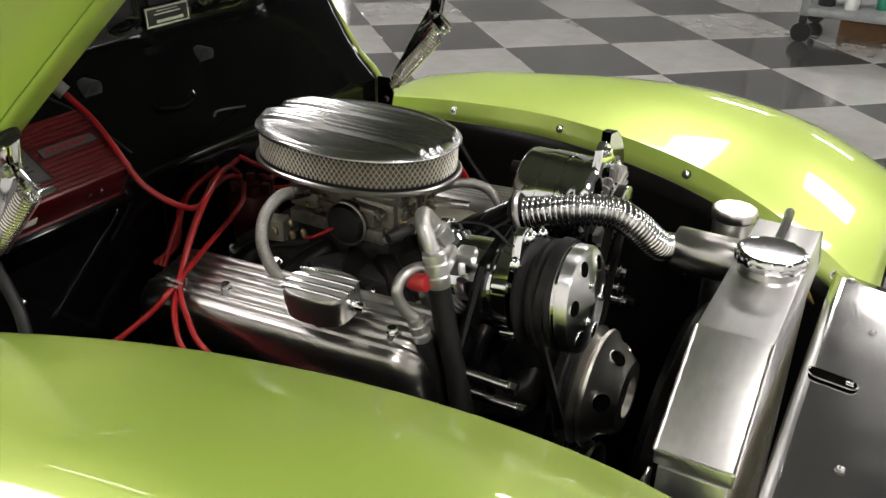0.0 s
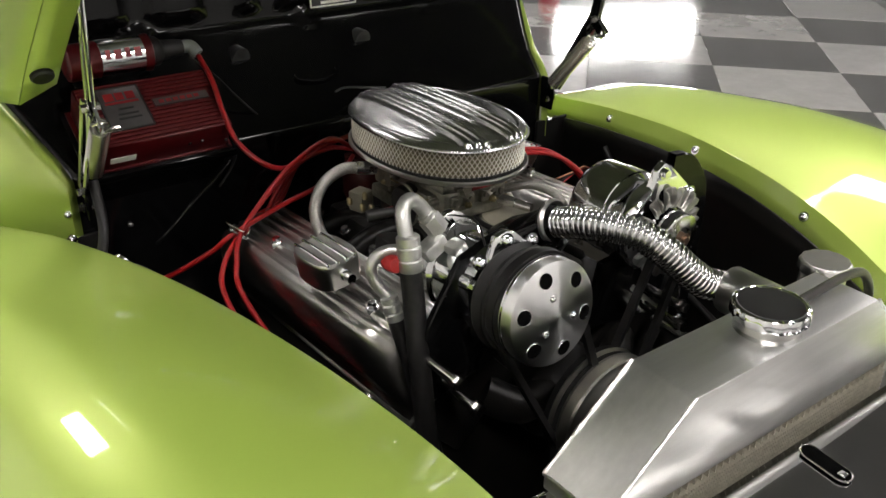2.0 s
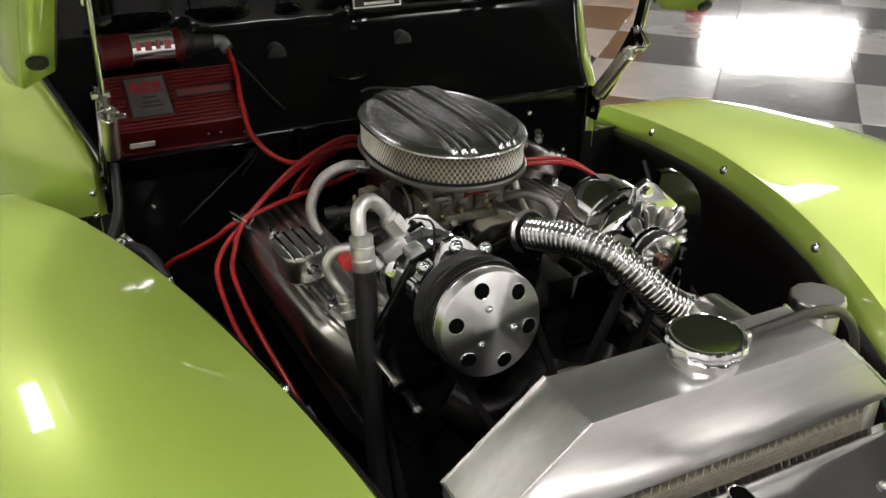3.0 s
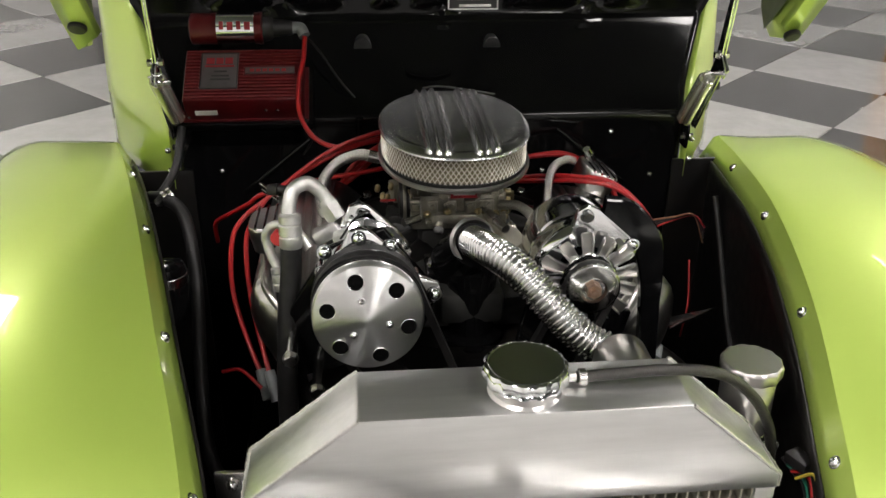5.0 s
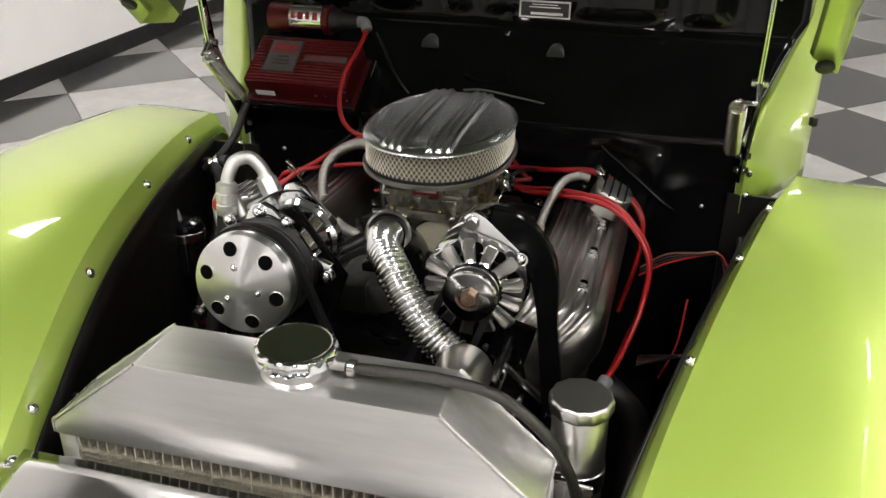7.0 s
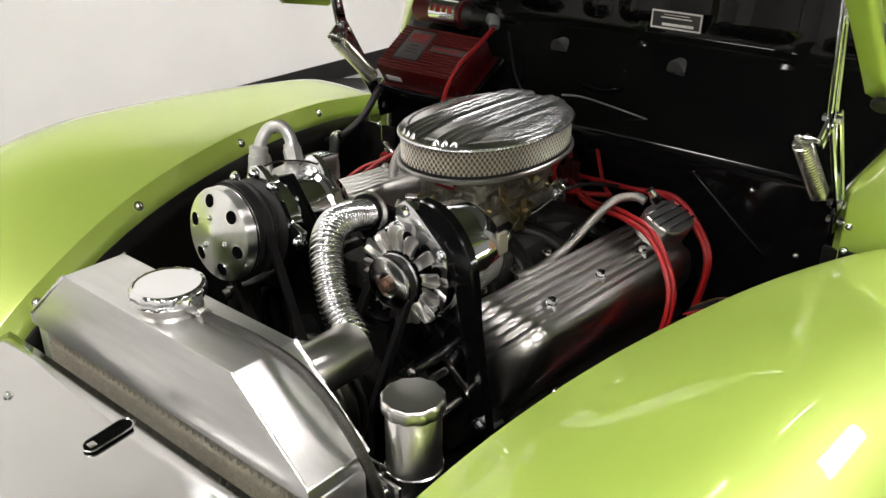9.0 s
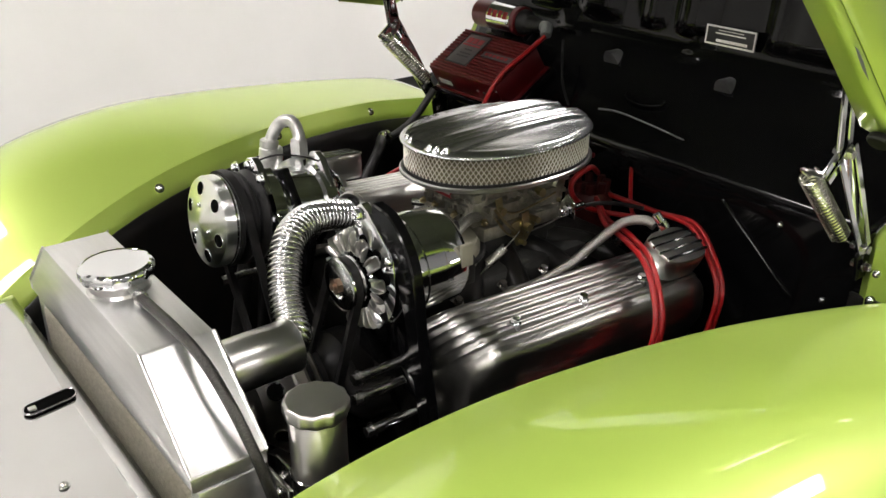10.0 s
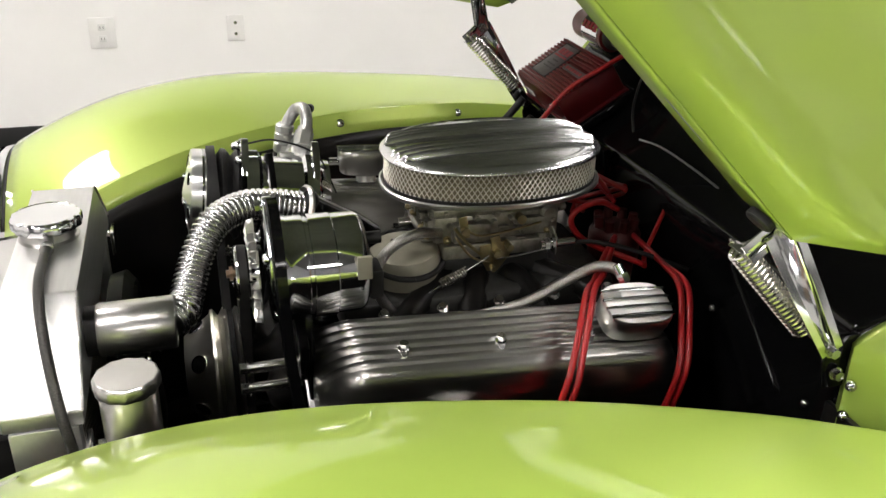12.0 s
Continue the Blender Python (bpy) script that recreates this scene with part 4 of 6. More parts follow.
def valve_cover(s):
    word = "passenger" if s < 0 else "driver"
    top = thing("valve_cover", (s * 0.24, 0.59, 0.80), f"polished finned aluminium valve cover, {word} side", "valve cover", "valve covers")
    off = V3(0, 0, 0) if s > 0 else V3(-0.010, 0.004, 0.016)

    def W(x, y, z):
        return V3(s * x, y, z - 0.06 * (y - 0.55)) + off

    b0, b1 = Vector((0.146, 0.889)), Vector((0.243, 0.800))
    d = (b1 - b0).normalized()
    Y0, Y1, R = 0.345, 0.835, 0.058
    ys = [Y0 + R * (1 - math.cos(math.pi / 2 * k / 10)) for k in range(11)] + [Y0 + R + (Y1 - Y0 - 2 * R) * k / 22 for k in range(1, 22)] + [Y1 - R * (1 - math.cos(math.pi / 2 * k / 10)) for k in range(10, -1, -1)]
    b = bm_new()
    rows = []
    for y in ys:
        e = max(0.0, (Y0 + R - y) / R, (y - Y1 + R) / R)
        f = (1 - min(1.0, e) ** 1.9) ** (1 / 1.7)
        row = []
        for p in SEC:
            p = Vector(p)
            foot = b0 + d * (p - b0).dot(d)
            q = foot + (p - foot) * f
            row.append(W(q.x, y, q.y))
        rows.append(row)
    sheet(b, rows)
    part("cover", b, "cover", top, sharp=60)
    b = bm_new()
    e = 0.007
    n2 = Vector((-d.y, d.x))
    n2 = n2 if n2.y > 0 else -n2
    quad = [b0 - d * 0.006, b1 + d * 0.006, b1 + d * 0.006 - n2 * 0.010, b0 - d * 0.006 - n2 * 0.010]
    prism(b, [W(p.x, Y0 - e, p.y) for p in quad], W(0, Y1 + e, 0) - W(0, Y0 - e, 0), 0.002)
    part("flange", b, "polished", top)
    for y in ((0.448, 0.571, 0.69) if s > 0 else (0.667, 0.41)):
        b = bm_new()
        p = W(0.252, y, 0.9365)
        cyl(b, p, p + V3(s * 0.001, 0, 0.009), 0.0085, 0.0075, seg=16)
        cyl(b, p + V3(s * 0.001, 0, 0.009), p + V3(s * 0.0015, 0, 0.0165), 0.0062, seg=6)
        part("bolt", b, "chrome", top)
    b = bm_new()
    prism(b, [W(p.x, Y0, p.y) for p in (b0 - n2 * 0.0105, b1 - n2 * 0.0105, b1 - n2 * 0.12, b0 - n2 * 0.12)], W(0, Y1, 0) - W(0, Y0, 0), 0.004)
    part("cylinder_head", b, "black_satin", top, "black cylinder head below the cover")


valve_cover(-1)
valve_cover(1)


def breather(c, s):
    """Finned oval breather on a neck, with a hose barb."""
    top = thing("breather", c, "polished finned oval breather cap on the valve cover", "breather", "valve cover breathers")
    tl = radians(8 if s < 0 else 24)
    u, n, v = V3(s * math.cos(tl), 0, -math.sin(tl)), V3(s * math.sin(tl), 0, math.cos(tl)), V3(0, 0.998, -0.06)
    c = Vector(c)
    b = bm_new()
    def oval(k, a, bb):
        t = 2 * math.pi * k / 40
        return u * (a * math.copysign(abs(math.cos(t)) ** 0.62, math.cos(t))) + v * (bb * math.copysign(abs(math.sin(t)) ** 0.62, math.sin(t)))
    last = None
    for sc, h in ((0.93, -0.031), (0.955, -0.030), (0.965, -0.026), (0.975, -0.018), (1.0, -0.014), (1.0, 0.002), (0.985, 0.006), (0.95, 0.008)):
        cur = [b.verts.new(c + oval(k, 0.033 * sc, 0.045 * sc) + n * h) for k in range(40)]
        if last:
            bridge(b, last, cur)
        else:
            cap(b, cur, True)
        last = cur
    cap(b, last)
    part("body", b, "polished", top)
    for k in range(4):
        b = bm_new()
        a = -0.0195 + 0.013 * k
        half = 0.043 * (1 - (abs(a) / 0.036) ** 3.4) ** 0.4
        tube(b, [c + u * a + v * (-half) + n * 0.007, c + u * a + v * (-half * 0.9) + n * 0.0095, c + u * a + v * (half * 0.9) + n * 0.0095, c + u * a + v * half + n * 0.007], 0.0022, 8, 3)
        part("fin", b, "chrome", top)
    b = bm_new()
    cyl(b, c - n * 0.03, c - n * 0.055, 0.016, 0.018)
    part("neck", b, "polished", top)
    b = bm_new()
    d = -v if s < 0 else (-u * 0.7 + n * 0.5 - v * 0.3)
    p = c + d * 0.036 - n * (0.012 if s < 0 else -0.002)
    cyl(b, p, p + d * 0.012, 0.0085, seg=6)
    cyl(b, p + d * 0.012, p + d * 0.026, 0.0065, seg=14)
    part("hose_fitting", b, "chrome", top)


breather((-0.274, 0.508, 1.006), -1)
breather((0.262, 0.746, 0.973), 1)


# ---- carburetor ----
def carburetor():
    top = thing("carburetor", (0, 0.63, 0.965), "four barrel carburetor in aged grey metal with brass-coloured linkage", "carburetor")
    b = bm_new()
    box(b, (0, 0.63, 0.977), (0.145, 0.165, 0.022), bev=0.004)
    part("base_plate", b, "carb", top)
    b = bm_new()
    box(b, (0, 0.63, 1.006), (0.118, 0.185, 0.040), bev=0.006)
    for s in (-1, 1):
        box(b, (s * 0.062, 0.59, 1.004), (0.022, 0.055, 0.030), bev=0.005)
        box(b, (s * 0.060, 0.685, 1.006), (0.018, 0.045, 0.026), bev=0.004)
        for k in range(5):
            cyl(b, (s * 0.058, 0.56 + 0.032 * k, 1.014), (s * 0.068, 0.56 + 0.032 * k, 1.014), 0.005, seg=10)
    for k in range(4):
        box(b, (-0.042 + 0.028 * k, 0.538, 1.004), (0.016, 0.012, 0.032), bev=0.003)
        cyl(b, (-0.042 + 0.028 * k, 0.536, 1.012), (-0.042 + 0.028 * k, 0.528, 1.012), 0.0045, seg=10)
    box(b, (0.0, 0.535, 0.992), (0.09, 0.018, 0.016), bev=0.004)
    # cast bosses, ribs and passages that stand out of the four sides
    rnd = random.Random(5)
    for k in range(70):
        side = k % 4
        a, z = rnd.uniform(-1, 1), rnd.uniform(0.978, 1.034)
        n = (V3(0, -1, 0), V3(1, 0, 0), V3(0, 1, 0), V3(-1, 0, 0))[side]
        p = V3(a * 0.055, 0.63 + n.y * 0.092, z) if side % 2 == 0 else V3(n.x * 0.059, 0.63 + a * 0.085, z)
        r, h = rnd.uniform(0.003, 0.007), rnd.uniform(0.004, 0.014)
        if rnd.random() < 0.5:
            cyl(b, p, p + n * h, r, r * 0.9, seg=12)
            cyl(b, p + n * h, p + n * (h + 0.002), r * 0.6, seg=6)
        else:
            w, t2 = rnd.uniform(0.006, 0.018), rnd.uniform(0.003, 0.008)
            box(b, p + n * h * 0.4, (w, h, t2) if side % 2 == 0 else (h, w, t2), bev=0.001)
    part("main_body", b, "carb", top)
    b = bm_new()
    box(b, (0, 0.63, 1.033), (0.128, 0.19, 0.014), bev=0.004)
    lathe(b, (0, 0.63, 1.038), (0, 0, 1), [(0.066, 0), (0.066, 0.02)], seg=36)
    for s in (-1, 1):
        for k in range(5):
            cyl(b, (s * 0.055, 0.55 + 0.04 * k, 1.038), (s * 0.055, 0.55 + 0.04 * k, 1.046), 0.0048, seg=12)
    part("air_horn", b, "carb", top)
    b = bm_new()
    box(b, (0.004, 0.527, 1.033), (0.040, 0.003, 0.013))
    plate = part("badge", b, "label_red", top, "small red badge with a pale bar")
    b = bm_new()
    box(b, (0.004, 0.5248, 1.0335), (0.032, 0.0012, 0.0035))
    part("badge_print", b, "label_white", top)
    b = bm_new()
    box(b, (-0.026, 0.5265, 1.033), (0.013, 0.003, 0.013))
    part("tag", b, "cream", top)
    # choke housing on the passenger side
    b = bm_new()
    lathe(b, (-0.064, 0.605, 0.992), (-1, 0, 0), [(0.026, 0), (0.031, 0.004), (0.031, 0.014), (0.027, 0.024), (0.010, 0.026)], seg=30)
    part("choke_housing", b, "rubber", top, "black round electric choke")
    b = bm_new()
    lathe(b, (-0.078, 0.605, 0.992), (-1, 0, 0), [(0.0315, 0), (0.0335, 0.001), (0.0335, 0.004), (0.0315, 0.005)], seg=30, closed=False)
    part("choke_ring", b, "carb", top)
    b = bm_new()
    tube(b, [(-0.092, 0.62, 0.985), (-0.115, 0.635, 0.978), (-0.105, 0.66, 0.965)], 0.0022, 6)
    part("choke_wire", b, "red_wire", top)
    for x, y, z in ((-0.105, 0.66, 0.965), (-0.112, 0.675, 0.962), (-0.098, 0.69, 0.972), (-0.12, 0.70, 0.965)):
        part("terminal", lathe(bm_new(), (x, y, z), (0.2, 0.5, 1), [(0.003, 0), (0.0045, 0.003), (0.0045, 0.010), (0.002, 0.013)], seg=10), "dichromate", top, "yellowish wire terminal")
    # throttle linkage on the driver side
    b = bm_new()
    prism(b, [(0.072, 0.60, 0.985), (0.072, 0.64, 0.99), (0.072, 0.648, 0.972), (0.072, 0.628, 0.945), (0.072, 0.612, 0.945), (0.072, 0.602, 0.965)], (0.003, 0, 0), 0.0008)
    prism(b, [(0.080, 0.612, 1.0), (0.080, 0.626, 1.003), (0.080, 0.632, 0.965), (0.080, 0.620, 0.958)], (0.003, 0, 0), 0.0008)
    cyl(b, (0.06, 0.622, 0.978), (0.092, 0.622, 0.978), 0.006, seg=12)
    cyl(b, (0.07, 0.640, 0.985), (0.09, 0.640, 0.985), 0.005, seg=12)
    cyl(b, (0.07, 0.618, 0.952), (0.086, 0.618, 0.952), 0.004, seg=10)
    tube(b, [(0.082, 0.56, 1.02), (0.084, 0.575, 1.0), (0.082, 0.60, 0.975)], 0.0025, 6)
    part("throttle_lever", b, "dichromate", top, "yellowish plated throttle lever")
    b = bm_new()
    prism(b, [(0.071, 0.568, 1.03), (0.071, 0.58, 1.032), (0.071, 0.586, 1.0), (0.071, 0.574, 0.998)], (0.003, 0, 0), 0.0008)
    cyl(b, (0.066, 0.577, 1.012), (0.082, 0.577, 1.012), 0.006, seg=12)
    part("choke_lever", b, "dichromate", top)
    part("lever_stud", cyl(bm_new(), (0.064, 0.66, 1.02), (0.076, 0.66, 1.02), 0.007, seg=12), "dichromate", top)
    b = bm_new()
    lathe(b, (0.058, 0.705, 1.022), (1, 0, 0), [(0.013, 0), (0.013, 0.006), (0.009, 0.010)], seg=24)
    part("cap_disc", b, "carb", top)
    b = bm_new()
    tube(b, [(0.084, 0.622, 0.968), (0.086, 0.66, 0.972), (0.088, 0.715, 0.982)], 0.0016, 6)
    part("throttle_cable_end", b, "steel", top)
    # return spring with its hooked wires
    b = bm_new()
    coil(b, (0.085, 0.578, 0.955), (0.09, 0.540, 0.941), 0.0064, 0.0013, 11)
    part("return_spring", b, "spring", top, "throttle return spring")
    b = bm_new()
    tube(b, [(0.085, 0.575, 0.953), (0.083, 0.60, 0.966), (0.080, 0.612, 0.972)], 0.0011, 5)
    part("spring_wire", b, "steel", top)
    b = bm_new()
    tube(b, [(0.09, 0.545, 0.942), (0.098, 0.515, 0.93), (0.10, 0.508, 0.922), (0.10, 0.515, 0.916), (0.102, 0.53, 0.92)], 0.0011, 5)
    part("spring_wire", b, "steel", top)
    # fuel inlet fittings and vacuum ports at the front
    b = bm_new()
    cyl(b, (0.035, 0.54, 1.0), (0.05, 0.505, 0.998), 0.009, seg=6)
    cyl(b, (0.05, 0.505, 0.998), (0.06, 0.48, 0.996), 0.007, seg=14)
    part("fuel_inlet", b, "steel", top)
    part("vacuum_port", cyl(bm_new(), (-0.03, 0.54, 0.985), (-0.035, 0.51, 0.983), 0.0075, seg=14), "steel", top)
    part("vacuum_port", cyl(bm_new(), (-0.06, 0.55, 0.985), (-0.085, 0.535, 0.985), 0.006, seg=14), "steel", top)
    # brass screws, small rods and cast bosses all round the body
    for x, y, z in ((-0.05, 0.531, 1.0), (-0.02, 0.531, 1.004), (0.026, 0.531, 1.002), (0.052, 0.531, 0.998), (0.064, 0.555, 0.995), (0.066, 0.70, 0.998), (-0.066, 0.68, 1.0)):
        d = V3(x * 0.5 if abs(x) < 0.06 else math.copysign(1, x), -1 if y < 0.54 else 0, 0).normalized()
        part("brass_screw", bolt(bm_new(), (x, y, z), d, 0.0045, 0.006), "dichromate", top)
    for pts in ([(0.076, 0.575, 1.015), (0.080, 0.60, 1.004), (0.078, 0.65, 1.008), (0.072, 0.69, 1.012)], [(0.080, 0.615, 0.96), (0.083, 0.585, 0.975), (0.080, 0.562, 1.005)], [(-0.07, 0.56, 1.012), (-0.075, 0.60, 1.016), (-0.07, 0.66, 1.012)]):
        part("linkage_rod", tube(bm_new(), pts, 0.0017, 7), "dichromate", top)


carburetor()


# ---- air cleaner ----
def air_cleaner():
    c = V3(-0.002, 0.636, 0)
    top = thing("air_cleaner", (c.x, c.y, 1.036), "oval polished finned air cleaner with expanded metal filter screen", "air cleaner")
    A, Bq, P = 0.1138, 0.1570, 2.22

    def out(t, a, bb):
        return V3(a * math.copysign(abs(math.cos(t)) ** (2 / P), math.cos(t)), bb * math.copysign(abs(math.sin(t)) ** (2 / P), math.sin(t)), 0)

    RIB = (-0.048, -0.035, -0.022, 0.022, 0.035, 0.048)
    xs = sorted(set([round(-A + 2 * A * k / 60, 5) for k in range(61)] + [round(r + d, 5) for r in RIB for d in (-0.0062, -0.0048, -0.0036, -0.0022, 0.0, 0.0022, 0.0036, 0.0048, 0.0062)]))
    xs = [x for i, x in enumerate(xs) if i == 0 or x - xs[i - 1] > 0.0006]
    b = bm_new()
    rows = []
    for x in xs:
        xr = max(-0.99999, min(0.99999, x / A))
        Y = Bq * (1 - abs(xr) ** P) ** (1 / P)
        row = []
        for k in range(61):
            y = -Y * math.cos(math.pi * k / 60)
            rho = (abs(x / A) ** P + abs(y / Bq) ** P) ** (1 / P)
            z = 1.1062 + 0.0095 * max(0.0, 1 - rho ** 7) ** 0.8 + 0.0030 * (1 - rho ** 2)
            rib = max(max(0.0, 1 - (abs(x - r) / 0.0054) ** 2) for r in RIB)
            ends = max(0.0, min(1.0, (0.975 - rho) / 0.045))
            z += 0.0082 * rib ** 0.7 * ends ** 0.6
            if abs(x) > 0.0555:  # rolled border round the side panels
                z -= 0.0026 * max(0.0, min(1.0, (0.895 - rho) / 0.02)) * min(1.0, (abs(x) - 0.0555) / 0.003)
            elif abs(x) < 0.0155:
                z -= 0.0020 * max(0.0, min(1.0, (0.92 - rho) / 0.02)) * min(1.0, (0.0155 - abs(x)) / 0.003)
            else:
                z -= 0.0022 * max(0.0, min(1.0, (0.95 - rho) / 0.03))
            row.append((c.x + x, c.y + y, z))
        rows.append(row)
    sheet(b, rows)
    last = None
    for sc, z in ((1.0, 1.1060), (1.006, 1.1052), (1.010, 1.1040), (1.010, 1.1030), (1.006, 1.1022), (0.94, 1.1022)):
        cur = [b.verts.new(c + out(2 * math.pi * k / 120, A * sc, Bq * sc) + V3(0, 0, z)) for k in range(120)]
        if last:
            bridge(b, last, cur)
        last = cur
    cap(b, last)
    lid = part("lid", b, "lid", top, "polished aluminium lid with six fins", sharp=75)
    # pan: rolled rim, dish and neck
    b = bm_new()
    last = None
    for sc, z in ((0.90, 1.0600), (0.985, 1.0592), (1.003, 1.0612), (1.018, 1.0595), (1.018, 1.0555), (1.003, 1.0535), (0.94, 1.0525), (0.85, 1.047), (0.62, 1.043)):
        cur = [b.verts.new(c + out(2 * math.pi * k / 120, A * sc, Bq * sc) + V3(0, 0, z)) for k in range(120)]
        if last:
            bridge(b, last, cur)
        else:
            cap(b, cur)
        last = cur
    cap(b, last, True)
    lathe(b, (c.x, c.y, 1.030), (0, 0, 1), [(0.066, 0), (0.07, 0.016)], seg=40)
    part("base_pan", b, "polished", top, "polished base pan with a rolled rim")
    b = bm_new()
    last = None
    for z in (1.061, 1.070, 1.08, 1.09, 1.1025):
        cur = []
        for k in range(480):
            q = 0.925 + (0.006 if k % 2 else -0.006)
            cur.append(b.verts.new(c + out(2 * math.pi * k / 480, A * q, Bq * q) + V3(0, 0, z)))
        if last:
            bridge(b, last, cur)
        last = cur
    part("filter_element", b, "paper", top, "cream pleated paper filter", sharp=180)
    # expanded metal: two sets of crossing strands
    b = bm_new()
    dense = [out(2 * math.pi * k / 2400, A * 0.965, Bq * 0.965) for k in range(2401)]
    arc = [0.0]
    for p, q in zip(dense, dense[1:]):
        arc.append(arc[-1] + (q - p).length)
    total = arc[-1]
    ks = np.array(arc)

    def at_len(s):
        i = min(int(np.searchsorted(ks, s % total)), 2400)
        return dense[i]

    N = 112
    span = total / N * 3.6
    for k in range(N):
        for sg in (-1, 1):
            pts = []
            for j in range(13):
                q = j / 12
                pts.append(c + at_len(total * k / N + sg * span * (q - 0.5)) + V3(0, 0, 1.0635 + 0.039 * q))
            last = None
            for j, p in enumerate(pts):
                o = (p - c)
                o.z = 0
                o.normalize()
                cur = [b.verts.new(p + o * dx + V3(0, 0, dz)) for dx, dz in ((0.0004, -0.0009), (0.0013, 0.0), (0.0004, 0.0009))]
                if last:
                    for m in range(2):
                        b.faces.new((last[m], last[m + 1], cur[m + 1], cur[m]))
                last = cur
    part("filter_screen", b, "screen", top, "expanded metal screen", sharp=60)
    # dark seals where the filter meets the pan and the lid
    for z, h, q in ((1.0595, 0.0050, 0.978), (1.1000, 0.0022, 0.970)):
        b = bm_new()
        last = None
        for sc, dz in ((q - 0.03, 0.0), (q, 0.0), (q + 0.004, h / 2), (q, h), (q - 0.03, h)):
            cur = [b.verts.new(c + out(2 * math.pi * k / 120, A * sc, Bq * sc) + V3(0, 0, z + dz)) for k in range(120)]
            if last:
                bridge(b, last, cur)
            last = cur
        part("seal", b, "rubber", top, "black filter seal")


air_cleaner()


# ---- compressor ----
def compressor():
    C = V3(-0.143, 0, 1.014)
    top = thing("ac_compressor", (C.x, 0.33, 0.95), "chromed air conditioning compressor with a six-hole clutch cover", "compressor")
    ax = (0, -1, 0)
    b = bm_new()
    lathe(b, (C.x, 0.218, C.z), ax, [(0.060, -0.022), (0.0655, -0.021), (0.0655, -0.004), (0.0640, -0.001), (0.0610, 0.0), (0.040, 0.0036), (0.020, 0.0070), (0.005, 0.0096), (0.0006, 0.0102)], seg=72)
    cover = part("clutch_cover", b, "turned", top, "machined aluminium cone with six holes")
    cover.data.transform(Matrix.Translation((-C.x, -0.218, -C.z)))
    cover.location = (C.x, 0.218, C.z)
    rims = part("rim_ring", lathe(bm_new(), (C.x, 0.238, C.z), ax, [(0.060, 0), (0.0662, 0.001), (0.0662, 0.004), (0.060, 0.005)], seg=60), "chrome", top)
    for k in range(6):
        a = radians(106 + 60 * k)
        tilt = V3(math.cos(a) * 0.17, -1, math.sin(a) * 0.17).normalized()
        p = V3(C.x + 0.048 * math.cos(a), 0.2157, C.z + 0.048 * math.sin(a))
        b = bm_new()
        lathe(b, p, tilt, [(0.0088, -0.004), (0.0090, 0.0006), (0.0097, 0.0008), (0.0100, 0.0002), (0.0100, -0.004)], seg=24)
        part("hole_rim", b, "chrome", top)
        # cover has no opening here; the disc's black is the hole's shade
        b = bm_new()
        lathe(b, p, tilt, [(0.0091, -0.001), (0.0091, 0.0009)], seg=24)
        part("hole", b, "recess_shade", top, "flat black disc painted for the shade in a clutch cover hole")
    for k in range(3):
        a = radians(106 + 120 * k)
        b = bm_new()
        bolt(b, (C.x + 0.025 * math.cos(a), 0.2119, C.z + 0.025 * math.sin(a)), ax, 0.0034, 0.0032)
        part("screw", b, "chrome", top)
    b = bm_new()
    lathe(b, (C.x, 0.290, C.z), ax, [(0.05, 0), (0.066, 0.002), (0.068, 0.006), (0.057, 0.014), (0.067, 0.022), (0.068, 0.028), (0.057, 0.036), (0.067, 0.044), (0.066, 0.050), (0.05, 0.052)], seg=60)
    part("clutch_pulley", b, "rubber", top, "black grooved clutch pulley")
    b = bm_new()
    lathe(b, (C.x, 0.292, C.z + 0.004), (0, 1, 0), [(0.050, 0), (0.062, 0.004), (0.062, 0.022), (0.057, 0.026), (0.055, 0.028), (0.055, 0.088), (0.060, 0.092), (0.060, 0.110), (0.054, 0.116), (0.052, 0.128), (0.030, 0.132)], seg=48, wobble=lambda an, i: 1.0 + (0.05 * max(0.0, math.cos(an * 5)) ** 6 if i in (1, 2, 6, 7) else 0.0))
    part("body", b, "chrome", top, "chrome plated body")
    for k in range(5):
        a = 2 * math.pi * k / 5 + 0.2
        b = bm_new()
        p = V3(C.x + 0.059 * math.cos(a), 0.296, C.z + 0.004 + 0.059 * math.sin(a))
        cyl(b, p, p + V3(0, 0.016, 0), 0.010, seg=16)
        bolt(b, p, (0, -1, 0), 0.0065, 0.006, True)
        part("mount_ear", b, "chrome", top)
    # adjusting brackets with holed ears
    for y in (0.288, 0.392):
        b = bm_new()
        prism(b, [(C.x - 0.035, y, C.z + 0.050), (C.x - 0.020, y, C.z + 0.082), (C.x - 0.006, y, C.z + 0.086), (C.x + 0.008, y, C.z + 0.080), (C.x + 0.045, y, C.z + 0.045), (C.x, y, C.z + 0.055)], (0, 0.012, 0), 0.002)
        part("bracket", b, "chrome", top, "chrome mounting bracket")
    b = bm_new()
    prism(b, [(C.x + 0.05, 0.290, C.z + 0.025), (C.x + 0.088, 0.290, C.z + 0.012), (C.x + 0.094, 0.290, C.z - 0.004), (C.x + 0.082, 0.290, C.z - 0.016), (C.x + 0.05, 0.290, C.z - 0.02)], (0, 0.012, 0), 0.002)
    part("bracket", b, "chrome", top, "chrome mounting bracket")
